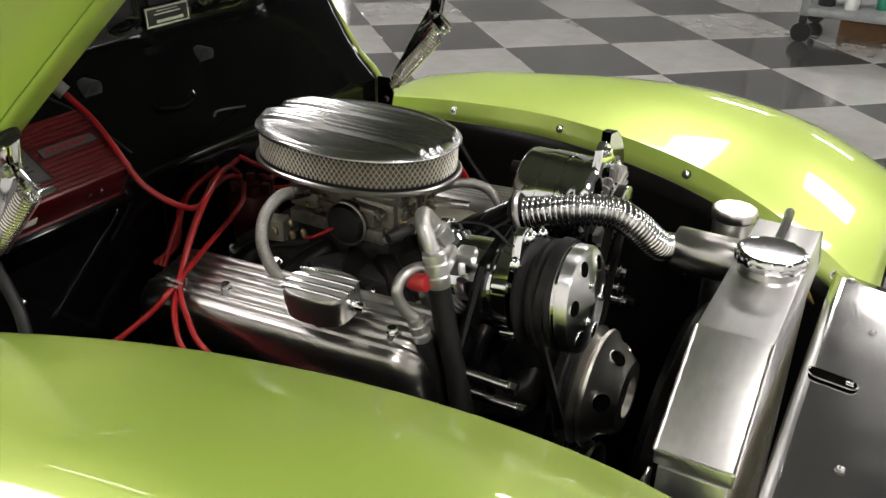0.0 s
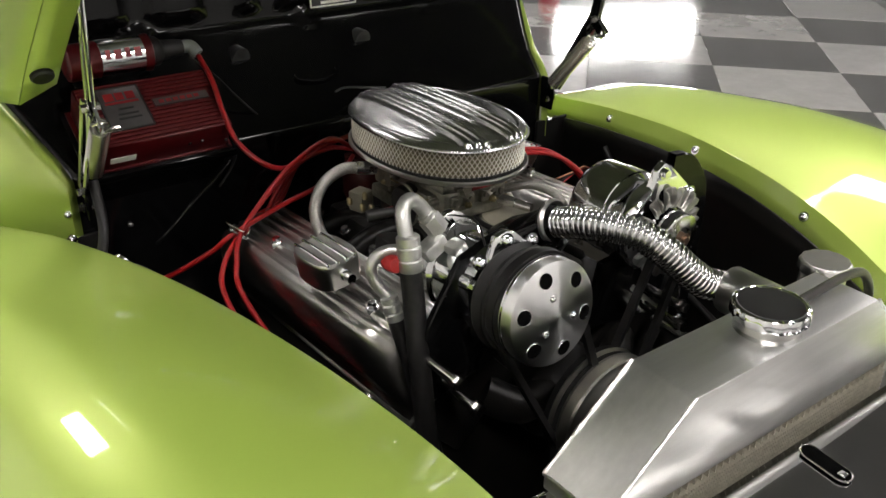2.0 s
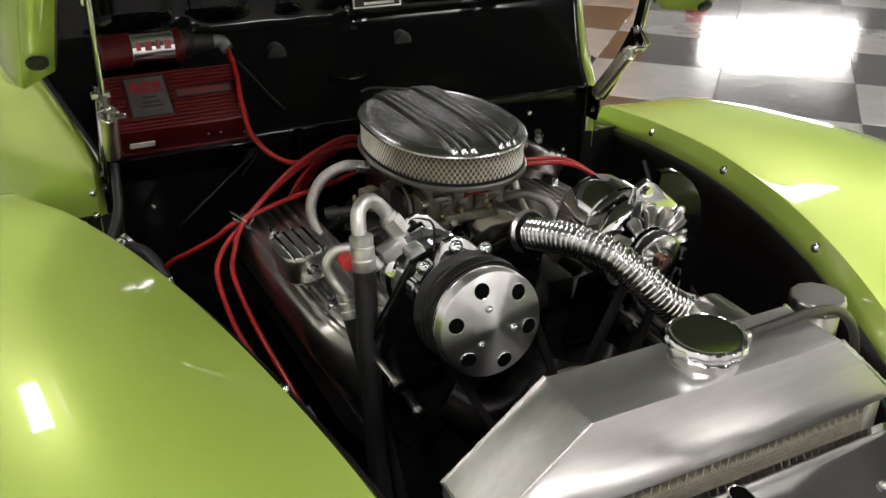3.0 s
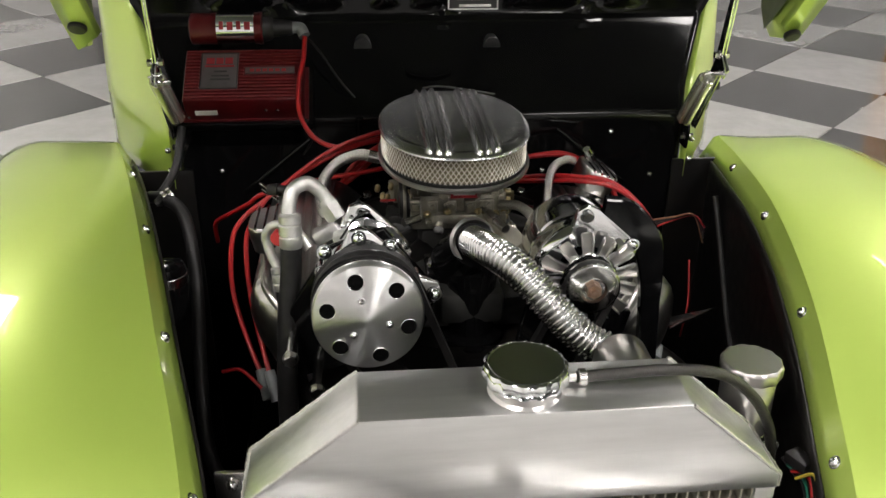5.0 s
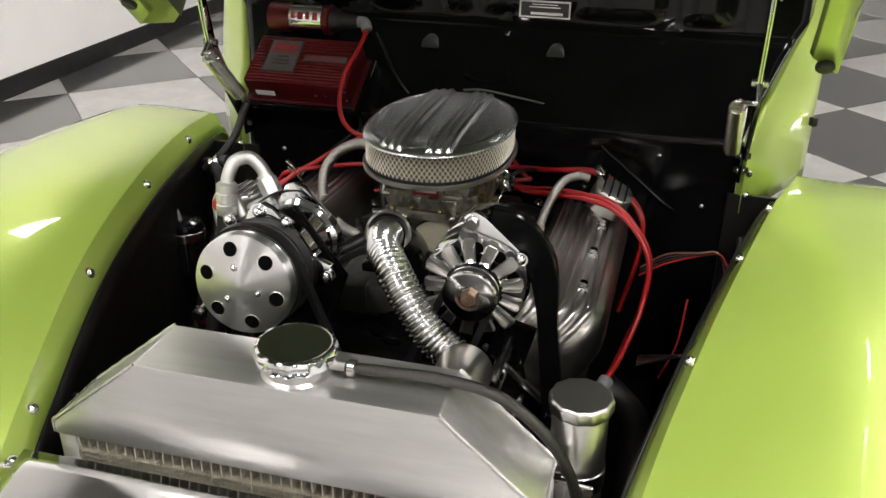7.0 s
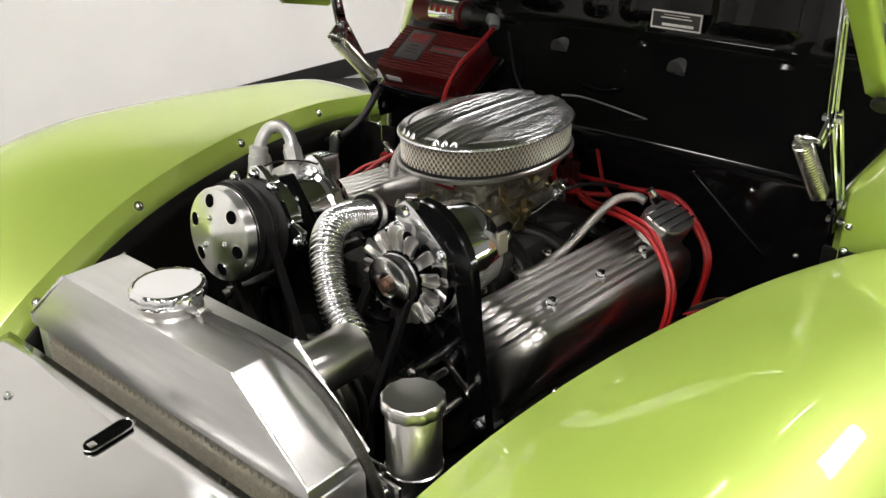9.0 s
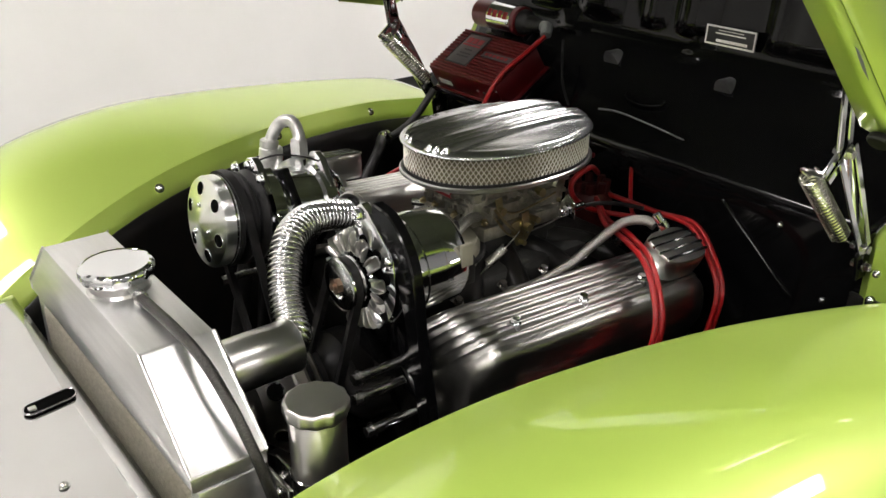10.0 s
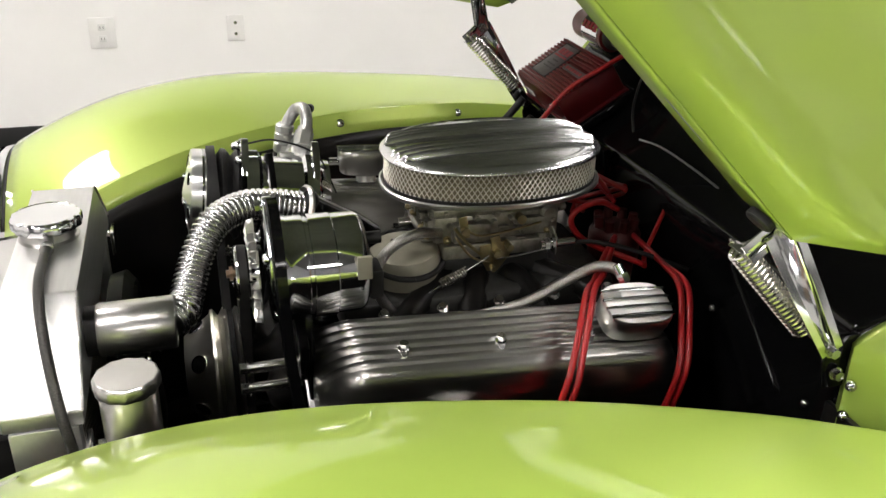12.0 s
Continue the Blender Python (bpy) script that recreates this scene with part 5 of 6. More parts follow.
    for p in ((C.x - 0.008, 0.288, C.z + 0.074), (C.x + 0.083, 0.290, C.z - 0.002), (C.x + 0.03, 0.288, C.z + 0.064), (C.x - 0.05, 0.288, C.z + 0.058)):
        b = bm_new()
        bolt(b, p, (0, -1, 0), 0.007, 0.007)
        part("bolt", b, "chrome", top)
    b = bm_new()
    box(b, (C.x - 0.050, 0.380, C.z + 0.052), (0.036, 0.026, 0.020), Matrix.Rotation(radians(-28), 4, 'Y'), 0.005)
    box(b, (C.x - 0.030, 0.36, C.z + 0.052), (0.022, 0.024, 0.014), Matrix.Rotation(radians(-15), 4, 'Y'), 0.004)
    part("port_block", b, "pale_metal", top, "pale aluminium port block")
    b = bm_new()
    tube(b, [(C.x - 0.03, 0.30, C.z + 0.07), (C.x - 0.01, 0.34, C.z + 0.084), (C.x + 0.01, 0.40, C.z + 0.07), (C.x + 0.035, 0.43, C.z + 0.02)], 0.0015, 6)
    part("clutch_wire", b, "rubber", top)
    # the unit leans back a little, nose up
    pivot = V3(C.x, 0.218, C.z)
    top.matrix_basis = Matrix.Translation(pivot) @ Matrix.Rotation(radians(-7), 4, 'X') @ Matrix.Translation(-pivot) @ top.matrix_basis


compressor()


# ---- alternator ----
def alternator():
    C = V3(0.134, 0, 1.014)
    top = thing("alternator", (C.x, 0.37, 0.93), "chromed alternator with an exposed cooling fan and pulley", "alternator")
    ax = (0, -1, 0)
    b = bm_new()
    lathe(b, (C.x, 0.426, C.z), ax, [(0.035, 0), (0.054, 0.003), (0.0615, 0.008), (0.0635, 0.014), (0.0635, 0.042), (0.0650, 0.0435), (0.0650, 0.071), (0.0625, 0.0725), (0.0625, 0.0765), (0.0650, 0.078), (0.0650, 0.098), (0.0665, 0.100), (0.0665, 0.116), (0.062, 0.122), (0.030, 0.123)], seg=64)
    part("case", b, "chrome", top, "chrome plated case")
    # front plate with a mounting ear and cooling slots
    b = bm_new()
    prism(b, [(C.x - 0.022, 0.302, C.z + 0.055), (C.x - 0.018, 0.302, C.z + 0.088), (C.x - 0.004, 0.302, C.z + 0.097), (C.x + 0.010, 0.302, C.z + 0.090), (C.x + 0.060, 0.302, C.z + 0.045), (C.x + 0.066, 0.302, C.z), (C.x - 0.062, 0.302, C.z), (C.x - 0.062, 0.302, C.z + 0.028)], (0, 0.012, 0), 0.003)
    part("front_plate", b, "chrome", top)
    for p in ((C.x - 0.006, 0.301, C.z + 0.083), (C.x + 0.055, 0.301, C.z + 0.042), (C.x - 0.055, 0.301, C.z + 0.02)):
        b = bm_new()
        bolt(b, p, (0, -1, 0), 0.0065, 0.005, p[2] > 1.09)
        part("bolt", b, "chrome", top)
    # cooling slots between the plate and the fan: shade painted as black discs
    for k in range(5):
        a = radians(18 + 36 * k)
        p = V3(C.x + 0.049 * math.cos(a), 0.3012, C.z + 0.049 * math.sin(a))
        part("cooling_slot", lathe(bm_new(), p, ax, [(0.0080, -0.002), (0.0080, 0.0004)], seg=18), "recess_shade", top, "flat black disc painted for the shade in a cooling slot")
    part("fan_hub", cyl(bm_new(), (C.x, 0.292, C.z), (C.x, 0.287, C.z), 0.037, seg=44), "chrome", top)
    # each blade is a tongue with both edges folded forward
    for k in range(13):
        b = bm_new()
        a = 2 * math.pi * k / 13 + 0.24
        d, tng = V3(math.cos(a), 0, math.sin(a)), V3(-math.sin(a), 0, math.cos(a))
        o = V3(C.x, 0.289, C.z)
        far = 0.0640 if k % 2 else 0.0600
        p0, p1 = o + d * 0.030, o + d * far
        prism(b, [p0 - tng * 0.0052, p1 - tng * 0.0078, p1 + d * 0.003 - tng * 0.005, p1 + d * 0.003 + tng * 0.005, p1 + tng * 0.0078, p0 + tng * 0.0052], (0, 0.0018, 0))
        for sg in (-1, 1):
            q0, q1 = o + d * 0.033 + tng * (sg * 0.0045), o + d * (far + 0.001) + tng * (sg * 0.0066)
            up = V3(0, -0.0085, 0)
            prism(b, [q0, q1, q1 + up * 0.75 - d * 0.001, q0.lerp(q1, 0.75) + up, q0.lerp(q1, 0.15) + up * 0.55], tng * (sg * 0.0017), 0.0004)
        part("fan_blade", b, "polished", top)
    b = bm_new()
    lathe(b, (C.x, 0.284, C.z), ax, [(0.020, 0), (0.0335, 0.001), (0.0345, 0.004), (0.026, 0.010), (0.0345, 0.0165), (0.0340, 0.0188), (0.0325, 0.0200), (0.0305, 0.0202), (0.0180, 0.0232), (0.0165, 0.0232), (0.0145, 0.0195), (0.004, 0.0190)], seg=48)
    part("pulley", b, "sheet", top)
    b = bm_new()
    cyl(b, (C.x, 0.266, C.z), (C.x, 0.2575, C.z), 0.0098, seg=6)
    cyl(b, (C.x, 0.2575, C.z), (C.x, 0.2535, C.z), 0.0050, seg=14)
    part("pulley_nut", b, "nut", top, "rusty copper coloured nut")
    b = bm_new()
    prism(b, [(C.x + 0.02, 0.33, C.z - 0.06), (C.x + 0.075, 0.33, C.z - 0.075), (C.x + 0.06, 0.33, C.z - 0.13), (C.x + 0.01, 0.33, C.z - 0.12)], (0, 0.012, 0), 0.002)
    part("lower_bracket", b, "black_gloss", top)
    b = bm_new()
    box(b, (C.x + 0.03, 0.431, C.z - 0.012), (0.04, 0.018, 0.04), bev=0.004)
    part("rear_plug", b, "rubber", top)
    part("rear_terminal", cyl(bm_new(), (C.x + 0.0, 0.424, C.z + 0.03), (C.x + 0.0, 0.446, C.z + 0.03), 0.008, seg=12), "rubber", top)
    b = bm_new()
    box(b, (C.x + 0.061, 0.414, C.z + 0.02), (0.006, 0.018, 0.03), bev=0.001)
    part("tag", b, "cream", top, "pale tag")


alternator()

# long arched alternator brace with a dark polished face
b = bm_new()
path = catmull([(0.150, 0.318, 1.098), (0.180, 0.318, 1.092), (0.207, 0.318, 1.062), (0.220, 0.319, 1.015), (0.226, 0.322, 0.95), (0.232, 0.328, 0.88), (0.238, 0.334, 0.80)], 6)
wid = [0.019 if i < 14 else 0.019 - 0.006 * min(1.0, (i - 14) / 8) for i in range(len(path))]
fr = frames_along(path)
rows = []
for p, (t, n, bb), w in zip(path, fr, wid):
    side = V3(0, 1, 0).cross(t).normalized()
    rows.append([p - side * w, p - side * w + V3(0, -0.012, 0), p - side * (w - 0.002) + V3(0, -0.014, 0), p + side * (w - 0.002) + V3(0, -0.014, 0), p + side * w + V3(0, -0.012, 0), p + side * w])
sheet(b, rows, wrap=True)
brace = solo("alternator_brace", b, "black_gloss", "long arched gloss black alternator brace", "bracket")
for p in ((0.236, 0.318, 0.82),):
    part("bolt", bolt(bm_new(), p, (0, -1, 0), 0.008, 0.008, True), "chrome", brace)


# ---- belts ----
def belt(name, circles, y, label):
    """A belt round pulleys given as (x, z, r) in order."""
    pts = []
    n = len(circles)
    for i in range(n):
        (x0, z0, r0), (x1, z1, r1) = circles[i], circles[(i + 1) % n]
        d = V3(x1 - x0, 0, z1 - z0)
        L = d.length
        base = math.atan2(d.z, d.x)
        off = math.acos(max(-1, min(1, (r0 - r1) / L)))
        a = base - off
        pts.append(((x0 + r0 * math.cos(a), z0 + r0 * math.sin(a)), (x1 + r1 * math.cos(a), z1 + r1 * math.sin(a)), a))
    loop = []
    for i in range(n):
        x, z, r = circles[i]
        a0, a1 = pts[i - 1][2], pts[i][2]
        while a1 < a0:
            a1 += 2 * math.pi
        k = max(3, int((a1 - a0) / 0.15))
        loop += [V3(x + r * math.cos(a0 + (a1 - a0) * j / k), y, z + r * math.sin(a0 + (a1 - a0) * j / k)) for j in range(k + 1)]
    b = bm_new()
    rows = []
    for i, p in enumerate(loop):
        t = (loop[(i + 1) % len(loop)] - loop[i - 1]).normalized()
        o = V3(t.z, 0, -t.x)
        rows.append([p + V3(0, -0.006, 0) + o * 0.003, p + V3(0, 0.006, 0) + o * 0.003, p + V3(0, 0.004, 0) - o * 0.006, p + V3(0, -0.004, 0) - o * 0.006])
    rows.append(rows[0])
    sheet(b, rows, wrap=True)
    solo(name, b, "rubber", label, "belt", "drive belts")


belt("drive_belt", [(0.134, 1.014, 0.031), (0.0, 0.795, 0.082), (0.0, 0.60, 0.077)][::-1], 0.272, "black rubber drive belt round the alternator pulley")
belt("drive_belt", [(-0.143, 1.014, 0.064), (0.0, 0.795, 0.082), (0.0, 0.60, 0.077)], 0.254, "black rubber drive belt round the compressor pulley")


# ---- radiator ----
def radiator():
    top = thing("radiator", (0.004, 0.044, 0.45), "welded aluminium radiator with angled top tank", "radiator")
    zt, zs, zb = 1.031, 0.938, 0.920
    xl, xr, xo = -0.157, 0.168, 0.272
    yf, yr = 0.004, 0.087
    prof = [(-xo, zb), (-xo, zs), (xl, zt), (xr, zt), (xo, zs), (xo, zb)]
    b = bm_new()
    prism(b, [(x, yf, z) for x, z in prof], (0, yr - yf, 0), 0.0022)
    part("top_tank", b, "brushed", top, "brushed aluminium top tank", sharp=30)
    # rippled weld beads along the tank seams
    def weld(a, c, r=0.0024):
        a, c = Vector(a), Vector(c)
        n = max(6, int((c - a).length / 0.0035))
        pts = [a.lerp(c, k / n) for k in range(n + 1)]
        b = bm_new()
        tube(b, pts, lambda q: r * (0.86 + 0.22 * (round(q * n) % 2)) * (0.9 + 0.15 * math.sin(q * 37)), 7, 1)
        part("weld_bead", b, "weld", top)
    for y in (yf, yr):
        weld((-xo, y, zs), (xl, y, zt))
        weld((xr, y, zt), (xo, y, zs))
    for x in (-xo, xo):
        weld((x, yf, zs), (x, yr, zs))
        weld((x, yf, zs), (x, yf, zb + 0.003), 0.0018)
    for x in (-xo + 0.010, xo - 0.010):
        part("side_frame", box(bm_new(), (x, 0.045, 0.692), (0.022, 0.072, 0.454), bev=0.002), "brushed", top)
    part("bottom_tank", box(bm_new(), (0, 0.045, 0.46), (0.54, 0.07, 0.05), bev=0.004), "brushed", top)
    core_tube = part("core_tube", box(bm_new(), (-0.250, 0.036, 0.708), (0.0016, 0.048, 0.422)), "fin_metal", top)
    for k in range(1, 44):
        ob = new("core_tube", core_tube.data)
        ob.parent = top
        ob.matrix_parent_inverse = core_tube.matrix_parent_inverse.copy()
        ob.location = (k * 0.5 / 43, 0, 0)
    b = bm_new()
    for r in range(30):
        z = 0.898 - r * 0.0062
        tubep = []
        for k in range(235):
            xx = -0.249 + k * 0.498 / 234
            tubep.append((xx, z + (0.0022 if k % 2 else -0.0022)))
        row0 = [(x, 0.008, z2) for x, z2 in tubep]
        row1 = [(x, 0.0585, z2) for x, z2 in tubep]
        sheet(b, [row0, row1])
    fins = part("fin_pack", b, "fin_metal", top, sharp=10)
    tagged(fins, "fine folded cooling fins", kind="stuff")
    b = bm_new()
    box(b, (0, 0.050, 0.69), (0.49, 0.018, 0.45))
    part("core_back", b, "black_satin", top)
    # filler neck and scalloped cap
    cx, cy = 0.008, 0.043
    b = bm_new()
    lathe(b, (cx, cy, zt), (0, 0, 1), [(0.037, 0), (0.034, 0.003), (0.033, 0.014), (0.036, 0.016)], seg=40)
    cyl(b, (cx + 0.03, cy + 0.004, zt + 0.009), (cx + 0.058, cy + 0.006, zt + 0.009), 0.0055, seg=14)
    part("filler_neck", b, "polished", top)
    b = bm_new()
    lathe(b, (cx, cy, zt + 0.014), (0, 0, 1), [(0.038, 0), (0.0415, 0.002), (0.0425, 0.005), (0.0425, 0.013), (0.0405, 0.0165), (0.0375, 0.0175), (0.0365, 0.0168), (0.0345, 0.0166), (0.001, 0.0166)], seg=96, wobble=lambda an, i: 1.0 + (0.020 * math.cos(an * 14) if 1 <= i <= 4 else 0.0))
    part("cap", b, "chrome", top, "scalloped billet aluminium radiator cap")
    # hose neck
    b = bm_new()
    lathe(b, (0.150, 0.190, 0.966), (0, -1, 0), [(0.026, 0), (0.031, 0.001), (0.0325, 0.004), (0.0325, 0.086), (0.031, 0.089), (0.027, 0.090)], seg=40)
    part("hose_end_sleeve", b, "polished", top, "polished hose end sleeve")
    b = bm_new()
    lathe(b, (0.150, 0.104, 0.966), (0, -1, 0), [(0.030, 0), (0.030, 0.02)], seg=32)
    part("neck", b, "rubber", top)
    for y in (0.118, 0.168):
        b = bm_new()
        lathe(b, (0.150, y, 0.933), (0, 0, -1), [(0.006, 0), (0.006, 0.004), (0.003, 0.005)], seg=14)
        part("clamp_screw", b, "steel", top)
    for x, z in ((0.262, 0.900), (-0.262, 0.900)):
        b = bm_new()
        box(b, (x * 1.10, 0.090, z - 0.012), (0.05, 0.006, 0.04), bev=0.002)
        bolt(b, (x * 1.12, 0.086, z - 0.006), (0, -1, 0), 0.006, 0.006)
        part("mount_tab", b, "steel", top)
    # electric fan behind the core
    b = bm_new()
    lathe(b, (0.0, 0.12, 0.73), (0, 1, 0), [(0.21, -0.02), (0.215, 0.0), (0.20, 0.012), (0.195, -0.01)], seg=56, closed=False)
    part("fan_shroud", b, "black_satin", top, "black fan shroud ring")
    part("fan_motor", lathe(bm_new(), (0.0, 0.105, 0.745), (0, 1, 0), [(0.075, 0), (0.075, 0.03), (0.05, 0.045), (0.02, 0.05)], seg=36), "black_satin", top)
    for k in range(10):
        b = bm_new()
        a = 2 * math.pi * k / 10
        d, tg = V3(math.cos(a), 0, math.sin(a)), V3(-math.sin(a), 0, math.cos(a))
        o = V3(0, 0.115, 0.73)
        prism(b, [o + d * 0.07 - tg * 0.02, o + d * 0.19 - tg * 0.03, o + d * 0.19 + tg * 0.02 + V3(0, 0.015, 0), o + d * 0.07 + tg * 0.012 + V3(0, 0.012, 0)], (0, 0.003, 0))
        part("fan_blade", b, "black_satin", top)
    b = bm_new()
    lathe(b, (0.0, 0.135, 0.755), (0, 1, 0), [(0.072, 0), (0.074, 0.004), (0.072, 0.008)], seg=44, closed=False)
    part("fan_motor_ring", b, "chrome", top)


radiator()


# ---- corrugated upper hose ----
def hose():
    top = thing("radiator_hose", (0.07, 0.25, 0.96), "chrome corrugated flexible radiator hose", "hose")
    path = catmull([(-0.002, 0.362, 1.036), (0.006, 0.325, 1.047), (0.020, 0.285, 1.053), (0.043, 0.250, 1.046), (0.067, 0.228, 1.024), (0.092, 0.213, 0.998), (0.116, 0.204, 0.979), (0.138, 0.197, 0.970), (0.150, 0.185, 0.966)], 14)
    # even spacing, then one convolution every few millimetres
    acc = [0.0]
    for p, q in zip(path, path[1:]):
        acc.append(acc[-1] + (q - p).length)
    L = acc[-1]
    n = int(L / 0.00072)
    pts = []
    j = 0
    for k in range(n + 1):
        s = L * k / n
        while j < len(acc) - 2 and acc[j + 1] < s:
            j += 1
        pts.append(path[j].lerp(path[j + 1], (s - acc[j]) / max(1e-9, acc[j + 1] - acc[j])))
    b = bm_new()
    turns = L / 0.0073
    tube(b, pts, lambda q: 0.0160 + 0.0058 * abs(math.cos(math.pi * q * turns)) ** 0.8, 28, 1)
    part("flex_pipe", b, "flex", top, "bright corrugated pipe", sharp=80)
    b = bm_new()
    d = V3(0.03, -0.16, 0.05).normalized()
    lathe(b, V3(-0.004, 0.374, 1.033), d, [(0.0236, 0.005), (0.0262, 0.0005), (0.0306, 0.002), (0.0312, 0.006), (0.0280, 0.0095), (0.0236, 0.005)], seg=44, closed=False)
    part("collar", b, "polished", top, "flared chrome collar")
    part("collar_back", cyl(bm_new(), V3(-0.004, 0.374, 1.033) - d * 0.006, V3(-0.004, 0.374, 1.033) + d * 0.002, 0.0245, seg=36), "rubber", top)
    b = bm_new()
    cyl(b, (-0.004, 0.37, 1.002), (0.01, 0.362, 0.998), 0.005, seg=10)
    part("clamp_screw", b, "steel", top)


hose()


# ---- overflow tank ----
def overflow():
    c = V3(0.289, 0.138, 0)
    top = thing("overflow_tank", (c.x, c.y, 0.78), "polished aluminium coolant overflow tank with scalloped cap", "tank")
    b = bm_new()
    lathe(b, (c.x, c.y, 0.78), (0, 0, 1), [(0.028, 0), (0.0305, 0.003), (0.0305, 0.188), (0.027, 0.193)], seg=40)
    part("body", b, "polished", top)
    b = bm_new()
    lathe(b, (c.x, c.y, 0.970), (0, 0, 1), [(0.030, 0), (0.0335, 0.002), (0.0345, 0.005), (0.0345, 0.014), (0.0335, 0.0165), (0.032, 0.0175), (0.0315, 0.0178), (0.0305, 0.0178), (0.001, 0.0178)], seg=80, wobble=lambda an, i: 1.0 + (0.022 * math.cos(an * 12) if 1 <= i <= 6 else 0.0))
    part("cap", b, "polished", top, "scalloped polished cap")
    b = bm_new()
    box(b, (c.x - 0.026, c.y - 0.030, 0.888), (0.03, 0.004, 0.035), bev=0.001)
    lathe(b, (c.x, c.y, 0.875), (0, 0, 1), [(0.031, 0), (0.0325, 0.001), (0.0325, 0.024), (0.031, 0.025)], seg=36, closed=False)
    part("bracket", b, "steel", top)
    b = bm_new()
    bolt(b, (c.x - 0.022, c.y - 0.033, 0.888), (0, -1, 0), 0.006, 0.006, True)
    part("bolt", b, "steel", top)


overflow()


def pipe(name, pts, r, mat, label, category, group="", seg=12, smooth=8):
    b = bm_new()
    tube(b, pts, r, seg, smooth)
    return solo(name, b, mat, label, category, group)


pipe("overflow_hose", [(0.060, 0.047, 1.040), (0.100, 0.047, 1.042), (0.160, 0.048, 1.043), (0.215, 0.053, 1.030), (0.258, 0.060, 0.993), (0.286, 0.068, 0.945), (0.298, 0.076, 0.897), (0.300, 0.082, 0.860)], 0.0060, "braid_dark", "dark braided overflow hose across the radiator", "hose")
b = bm_new()
lathe(b, (0.062, 0.047, 1.040), (1, 0, 0), [(0.0072, 0), (0.0086, 0.001), (0.0086, 0.008), (0.0072, 0.009)], seg=20)
solo("hose_clamp", b, "steel", "steel clamp on the overflow hose", "clamp")

# ---- ignition box and coil ----
def ignition_box():
    # lies on a slant against the firewall slope
    o = V3(-0.343, 0.838, 1.084)           # middle of the front top edge
    ex, ey = V3(1, 0.0, 0), V3(0, 0.845, 0.535)
    ez = ex.cross(ey)
    m = Matrix((ex.to_4d(), ey.to_4d(), ez.to_4d(), (0, 0, 0, 1))).transposed()
    for i in range(3):
        m[3][i] = 0.0
    def P(x, y, z):
        return o + ex * x + ey * y + ez * z
    top = thing("ignition_box", P(0, 0.06, -0.055), "red finned ignition control box bolted to the firewall", "ignition box")
    W, D, T = 0.204, 0.116, 0.052
    b = bm_new()
    box(b, P(0, D / 2, -T / 2), (W, D, T), m, 0.003)
    part("housing", b, "red_box", top, "red housing")
    b = bm_new()
    box(b, P(0, D / 2, -T - 0.001), (W + 0.014, D + 0.006, 0.004), m, 0.001)
    part("mounting_flange", b, "red_box", top)
    for k in range(15):
        y = 0.006 + k * (D - 0.012) / 14
        segs = [(-W / 2 + 0.003, W / 2 - 0.003)]
        if 3 <= k <= 13:
            segs = [(-W / 2 + 0.003, -0.076), (-0.008, W / 2 - 0.003)]
        if 7 <= k <= 9:
            segs = [(-W / 2 + 0.003, -0.076), (-0.008, 0.0)]
        for a, c in segs:
            b = bm_new()
            box(b, P((a + c) / 2, y, 0.0012), (c - a, 0.0030, 0.0034), m)
            part("fin", b, "red_fin", top)
    b = bm_new()
    box(b, P(-0.042, D * 0.56, 0.0012), (0.064, 0.082, 0.003), m, 0.001)
    label = part("label", b, "label_grey", top, "pale grey printed label with red and black bars")
    b = bm_new()
    for x, w in ((-0.058, 0.014), (-0.042, 0.012), (-0.026, 0.013)):
        box(b, P(x, D * 0.56 + 0.022, 0.003), (w, 0.014, 0.0006), m)
    box(b, P(-0.042, D * 0.56 + 0.010, 0.003), (0.05, 0.004, 0.0006), m)
    part("red_print", b, "label_red", label)
    b = bm_new()
    for y, w in ((-0.002, 0.022), (-0.012, 0.030), (-0.020, 0.034)):
        box(b, P(-0.04, D * 0.56 + y, 0.003), (w, 0.003, 0.0006), m)
    for x, y, sx, sy in ((0, 0.0395, 0.064, 0.0022), (0, -0.0395, 0.064, 0.0022), (-0.031, 0, 0.0022, 0.08), (0.031, 0, 0.0022, 0.08)):
        box(b, P(-0.042 + x, D * 0.56 + y, 0.003), (sx, sy, 0.0006), m)
    part("black_print", b, "label_black", label)
    b = bm_new()
    box(b, P(0.045, D * 0.555, 0.0018), (0.085, 0.014, 0.002), m)
    part("name_strip", b, "label_grey", top, "narrow pale name strip")
    b = bm_new()
    for k in range(6):
        box(b, P(0.014 + 0.011 * k, D * 0.555, 0.0031), (0.0075, 0.006, 0.0006), m)
    part("strip_print", b, "label_red", top)
    b = bm_new()
    box(b, P(-0.066, -0.0008, -0.032), (0.038, 0.0012, 0.011), m)
    part("sticker", b, "label_white", top, "small white sticker")
    for x, z in ((0.036, -0.028), (0.056, -0.028), (0.096, -0.036), (-0.097, -0.044), (0.097, -0.012)):
        c = P(x, 0, z)
        part("screw", lathe(bm_new(), c, -ey, [(0.0032, 0), (0.0032, 0.001), (0.0015, 0.002)], seg=10), "steel", top)
    b = bm_new()
    box(b, P(0, D / 2, -T - 0.012), (W + 0.03, D + 0.02, 0.018), m, 0.003)
    prism(b, [P(-0.10, 0.0, -T - 0.02), P(0.10, 0.0, -T - 0.02), P(0.10, D, -T - 0.02), P(-0.10, D, -T - 0.02)], (0, 0.03, -0.055))
    part("mounting_plate", b, "black_gloss", top, "black mounting plate")


ignition_box()


